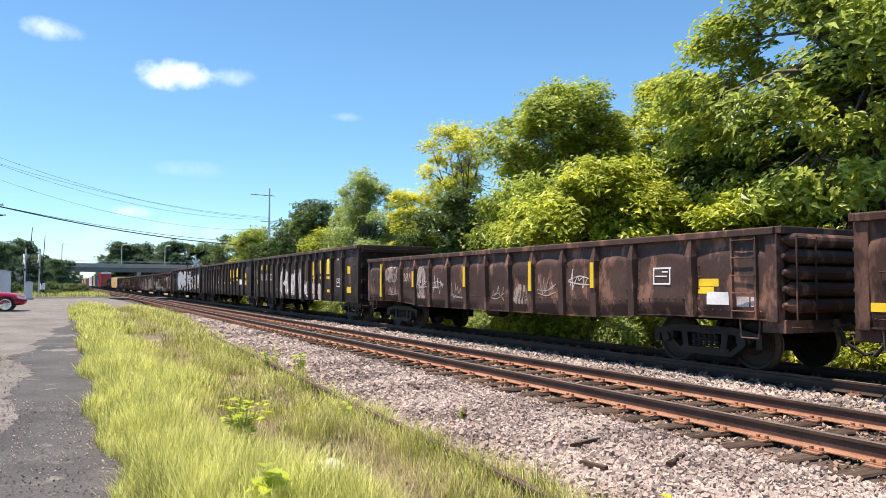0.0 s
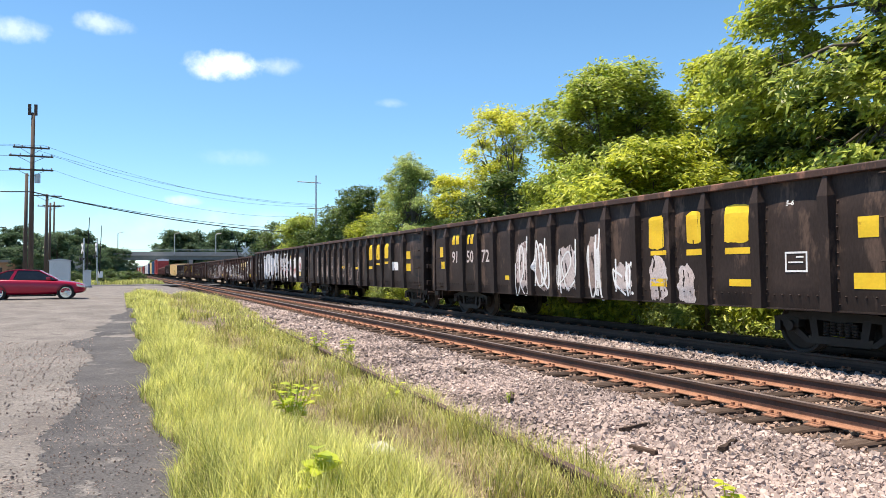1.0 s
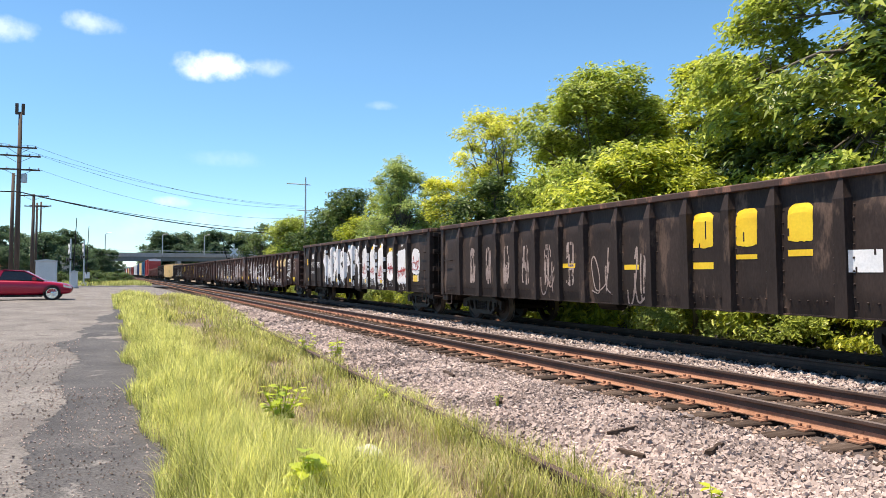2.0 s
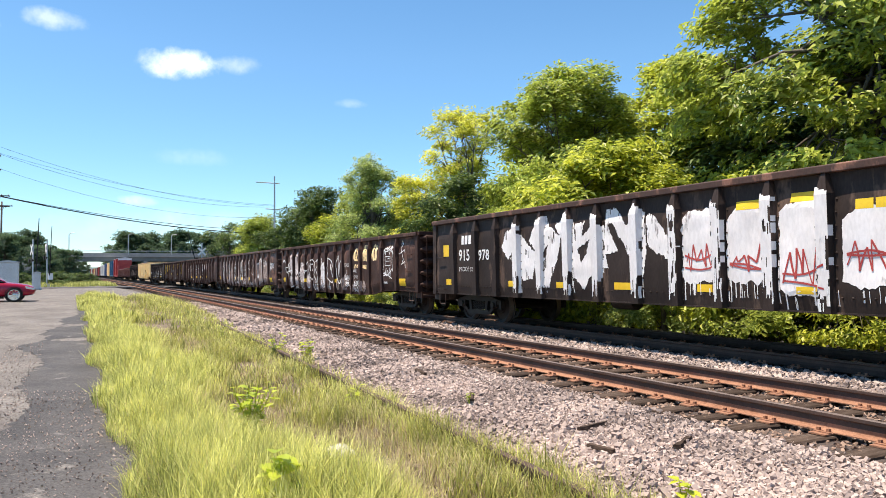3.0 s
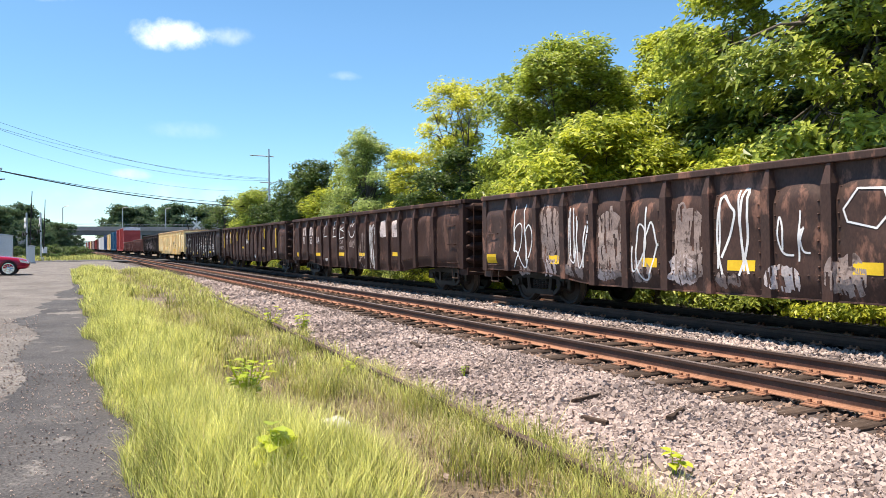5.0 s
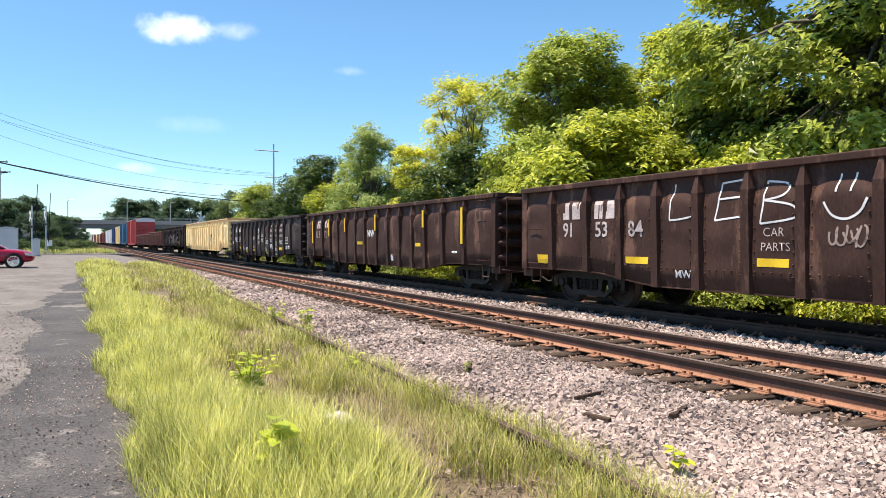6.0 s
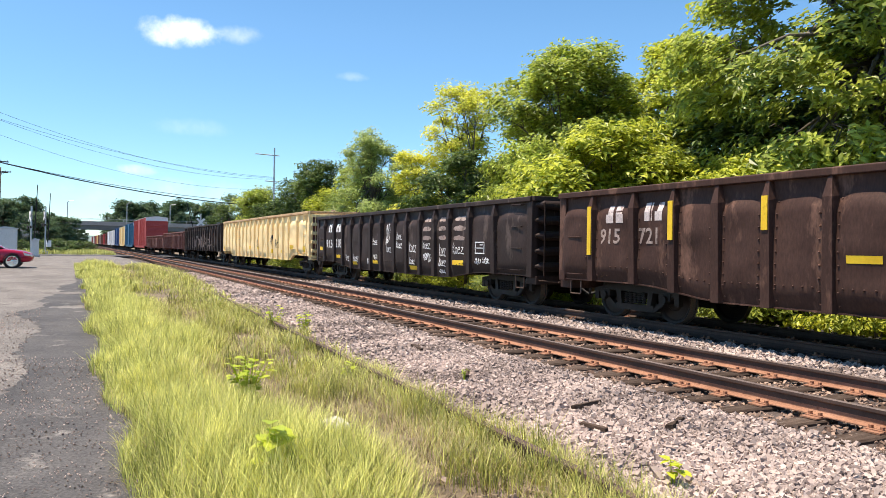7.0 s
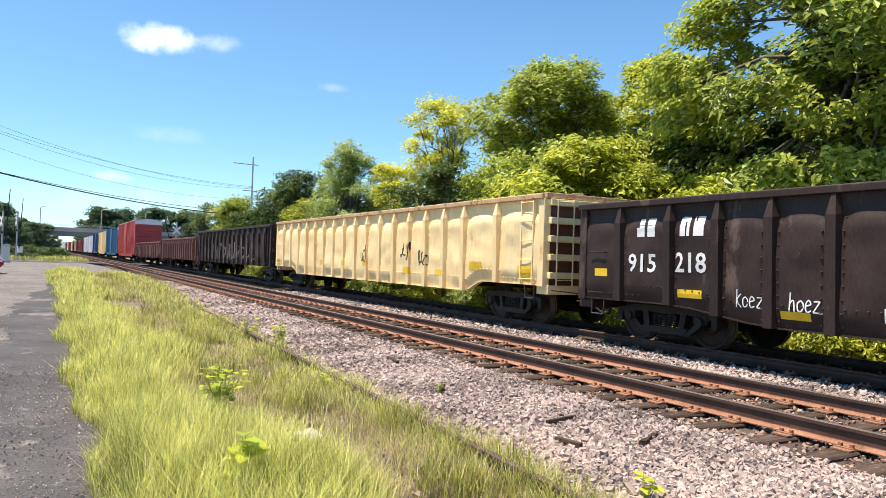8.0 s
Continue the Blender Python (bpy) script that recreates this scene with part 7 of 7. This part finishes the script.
def overpass():
    """A road bridge over the tracks, with girders, parapet and piers."""
    b = tagged(new("overpass"), "grey road overpass on girders across the railway", "bridge")
    b.location = (0, 300, 0)
    d = Geo()
    d.box(-14, 170, -5, 5, 7.5, 8.2)
    part("deck", d, M["concrete"], b)
    for y in (-4.2, 0, 4.2):
        g = Geo()
        g.box(-14, 170, y - 0.2, y + 0.2, 6.0, 7.5)
        g.box(-14, 170, y - 0.4, y + 0.4, 5.95, 6.05)
        part("girder", g, M["girder"], b)
    for y in (-4.9, 4.9):
        p = Geo()
        p.box(-14, 170, y - 0.12, y + 0.12, 8.2, 8.95)
        part("parapet", p, M["concrete"], b)
        for k in range(24):
            q = Geo()
            q.box(-13 + k * 7.6, -12.9 + k * 7.6, y - 0.05, y + 0.05, 8.95, 9.9)
            part("fence_post", q, M["galv"], b)
        rl = Geo()
        rl.box(-14, 170, y - 0.03, y + 0.03, 9.85, 9.92)
        part("fence_rail", rl, M["galv"], b)
    for x in (-2.5, 24, 50, 80):
        q = Geo()
        q.box(x - 0.7, x + 0.7, -4.6, 4.6, -0.5, 6.0)
        part("pier", q, M["concrete"], b, bevel=0.1)
    ab = Geo()
    ab.box(-16, -10, -5.5, 5.5, -0.5, 7.6)
    part("abutment", ab, M["concrete"], b)
    for x in (-1.5, 18, 33, 52):
        q = Geo()
        q.tube([(x, -5.0, 8.2), (x, -5.0, 15.5), (x + 0.6, -5.0, 16.0), (x + 2.0, -5.0, 16.1)], 0.16, 6, 0.10)
        part("lamp_post", q, M["galv"], b)


overpass()

# woods beyond the bridge and round the lot
proto = plant_tree(24, 345, 21, 10, "leaf_far", 200, "distant round tree beyond the bridge", 220, 45, 1.2, 0.08, 16, None, 2.2)
protod = plant_tree(42, 350, 22, 10, "leaf_far", 201, "distant round tree beyond the bridge", 220, 45, 1.2, 0.08, 16, None, 2.2)
for i in range(22):
    rnd = random.Random(300 + i)
    src = (proto, protod)[i % 2]
    x = -70 + i * 9 + rnd.uniform(-3, 3)
    if -14 < x < 16:
        continue
    copy_thing(src, pose(x, 370 + rnd.uniform(-15, 40), -0.5, 0, 0, rnd.uniform(0, 360)) @ Matrix.Diagonal((1, 1, rnd.uniform(0.85, 1.15), 1)))
for x, y in ((-22, 640), (-8, 690), (30, 660), (44, 700), (3, 1250), (14, 1250)):
    copy_thing(protod, pose(x, y, -0.5, 0, 0, 30 * x))
lp = plant_tree(-8.5, 118, 7.6, 4.2, "leaf_far", 210, "dark bushy tree beyond the crossing road", 150, 45, 0.4, 0.08, 10, None, 0.8)
for x, y, q in ((-4.6, 128, 0.85), (-1.9, 160, 0.9), (-14, 130, 0.8), (-19, 150, 0.85), (-26, 155, 0.8), (-33, 140, 1.0), (-5.2, 185, 1.0), (-1.6, 215, 1.1)):
    copy_thing(lp, pose(x, y, -0.3, 0, 0, 40 * x) @ Matrix.Diagonal((q, q, q, 1)))
sb = plant_tree(-1.5, 98, 1.7, 1.6, "leaf_dark", 211, "low green bush near the crossing", 60, 45, 0.2, 0.1, 7, 0.6, 0.4)
for x, y in ((0.6, 110), (-3.5, 108), (2.2, 128), (-0.4, 140), (-5.5, 99), (1.5, 160)):
    copy_thing(sb, pose(x, y, -0.2, 0, 0, 60 * x))


def far_hills():
    """A low wooded ridge that closes the horizon all round."""
    g = Geo()
    n = 180
    for k in range(n + 1):
        a = 2 * math.pi * k / n
        r = 1700
        h = 16 + 9 * noise.noise((math.cos(a) * 4, math.sin(a) * 4, 0)) + 3 * noise.noise((math.cos(a) * 19, math.sin(a) * 19, 2))
        c, q = math.cos(a), math.sin(a)
        g.v += [(c * r, q * r, -3), (c * (r + 40), q * (r + 40), h * 0.7), (c * (r + 120), q * (r + 120), h)]
    for k in range(n):
        for j in range(2):
            b = k * 3 + j
            g.f.append((b, b + 3, b + 4, b + 1))
    tagged(part("backdrop", g, M["hills"], smooth=True), "low hazy wooded hills on the horizon", "hills", kind="structure")


far_hills()


def scrap_load(key, label, length, z, seed):
    """Loose debris heaped along an open car: lies in it and rides with it."""
    rnd = random.Random(seed)
    g = Geo()
    for k in range(int(length * 9)):
        y = rnd.uniform(-length / 2, length / 2)
        x = rnd.uniform(-1.2, 1.2)
        s = rnd.uniform(0.06, 0.22)
        q = [(x + rnd.uniform(-s, s), y + rnd.uniform(-s * 2, s * 2), z + rnd.uniform(-0.10, 0.06) * (1.3 - abs(x)) + rnd.uniform(-0.05, 0.05)) for _ in range(4)]
        g.add(q, [(0, 1, 2), (0, 2, 3), (0, 3, 1), (1, 3, 2)])
    g.box(-1.38, 1.38, -length / 2, length / 2, z - 0.55, z - 0.12)
    part("load", g, M["debris"], CARS[key][0], label)


scrap_load("K", "heap of brown scrap and debris", 20.4, 2.98, 4)

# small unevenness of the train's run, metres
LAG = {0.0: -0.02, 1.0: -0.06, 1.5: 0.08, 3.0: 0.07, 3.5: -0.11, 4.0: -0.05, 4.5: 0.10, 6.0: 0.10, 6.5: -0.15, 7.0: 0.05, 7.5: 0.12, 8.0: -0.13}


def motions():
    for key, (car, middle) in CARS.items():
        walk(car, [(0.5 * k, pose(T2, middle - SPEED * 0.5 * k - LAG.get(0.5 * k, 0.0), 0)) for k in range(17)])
    # wheels roll without slipping
    turn = math.degrees(SPEED / 0.44) / FPS
    for ws, y in WHEELS:
        walk(ws, [(k / FPS, pose(0, y, 0.44, turn * k % 360)) for k in range(8 * FPS + 1)])


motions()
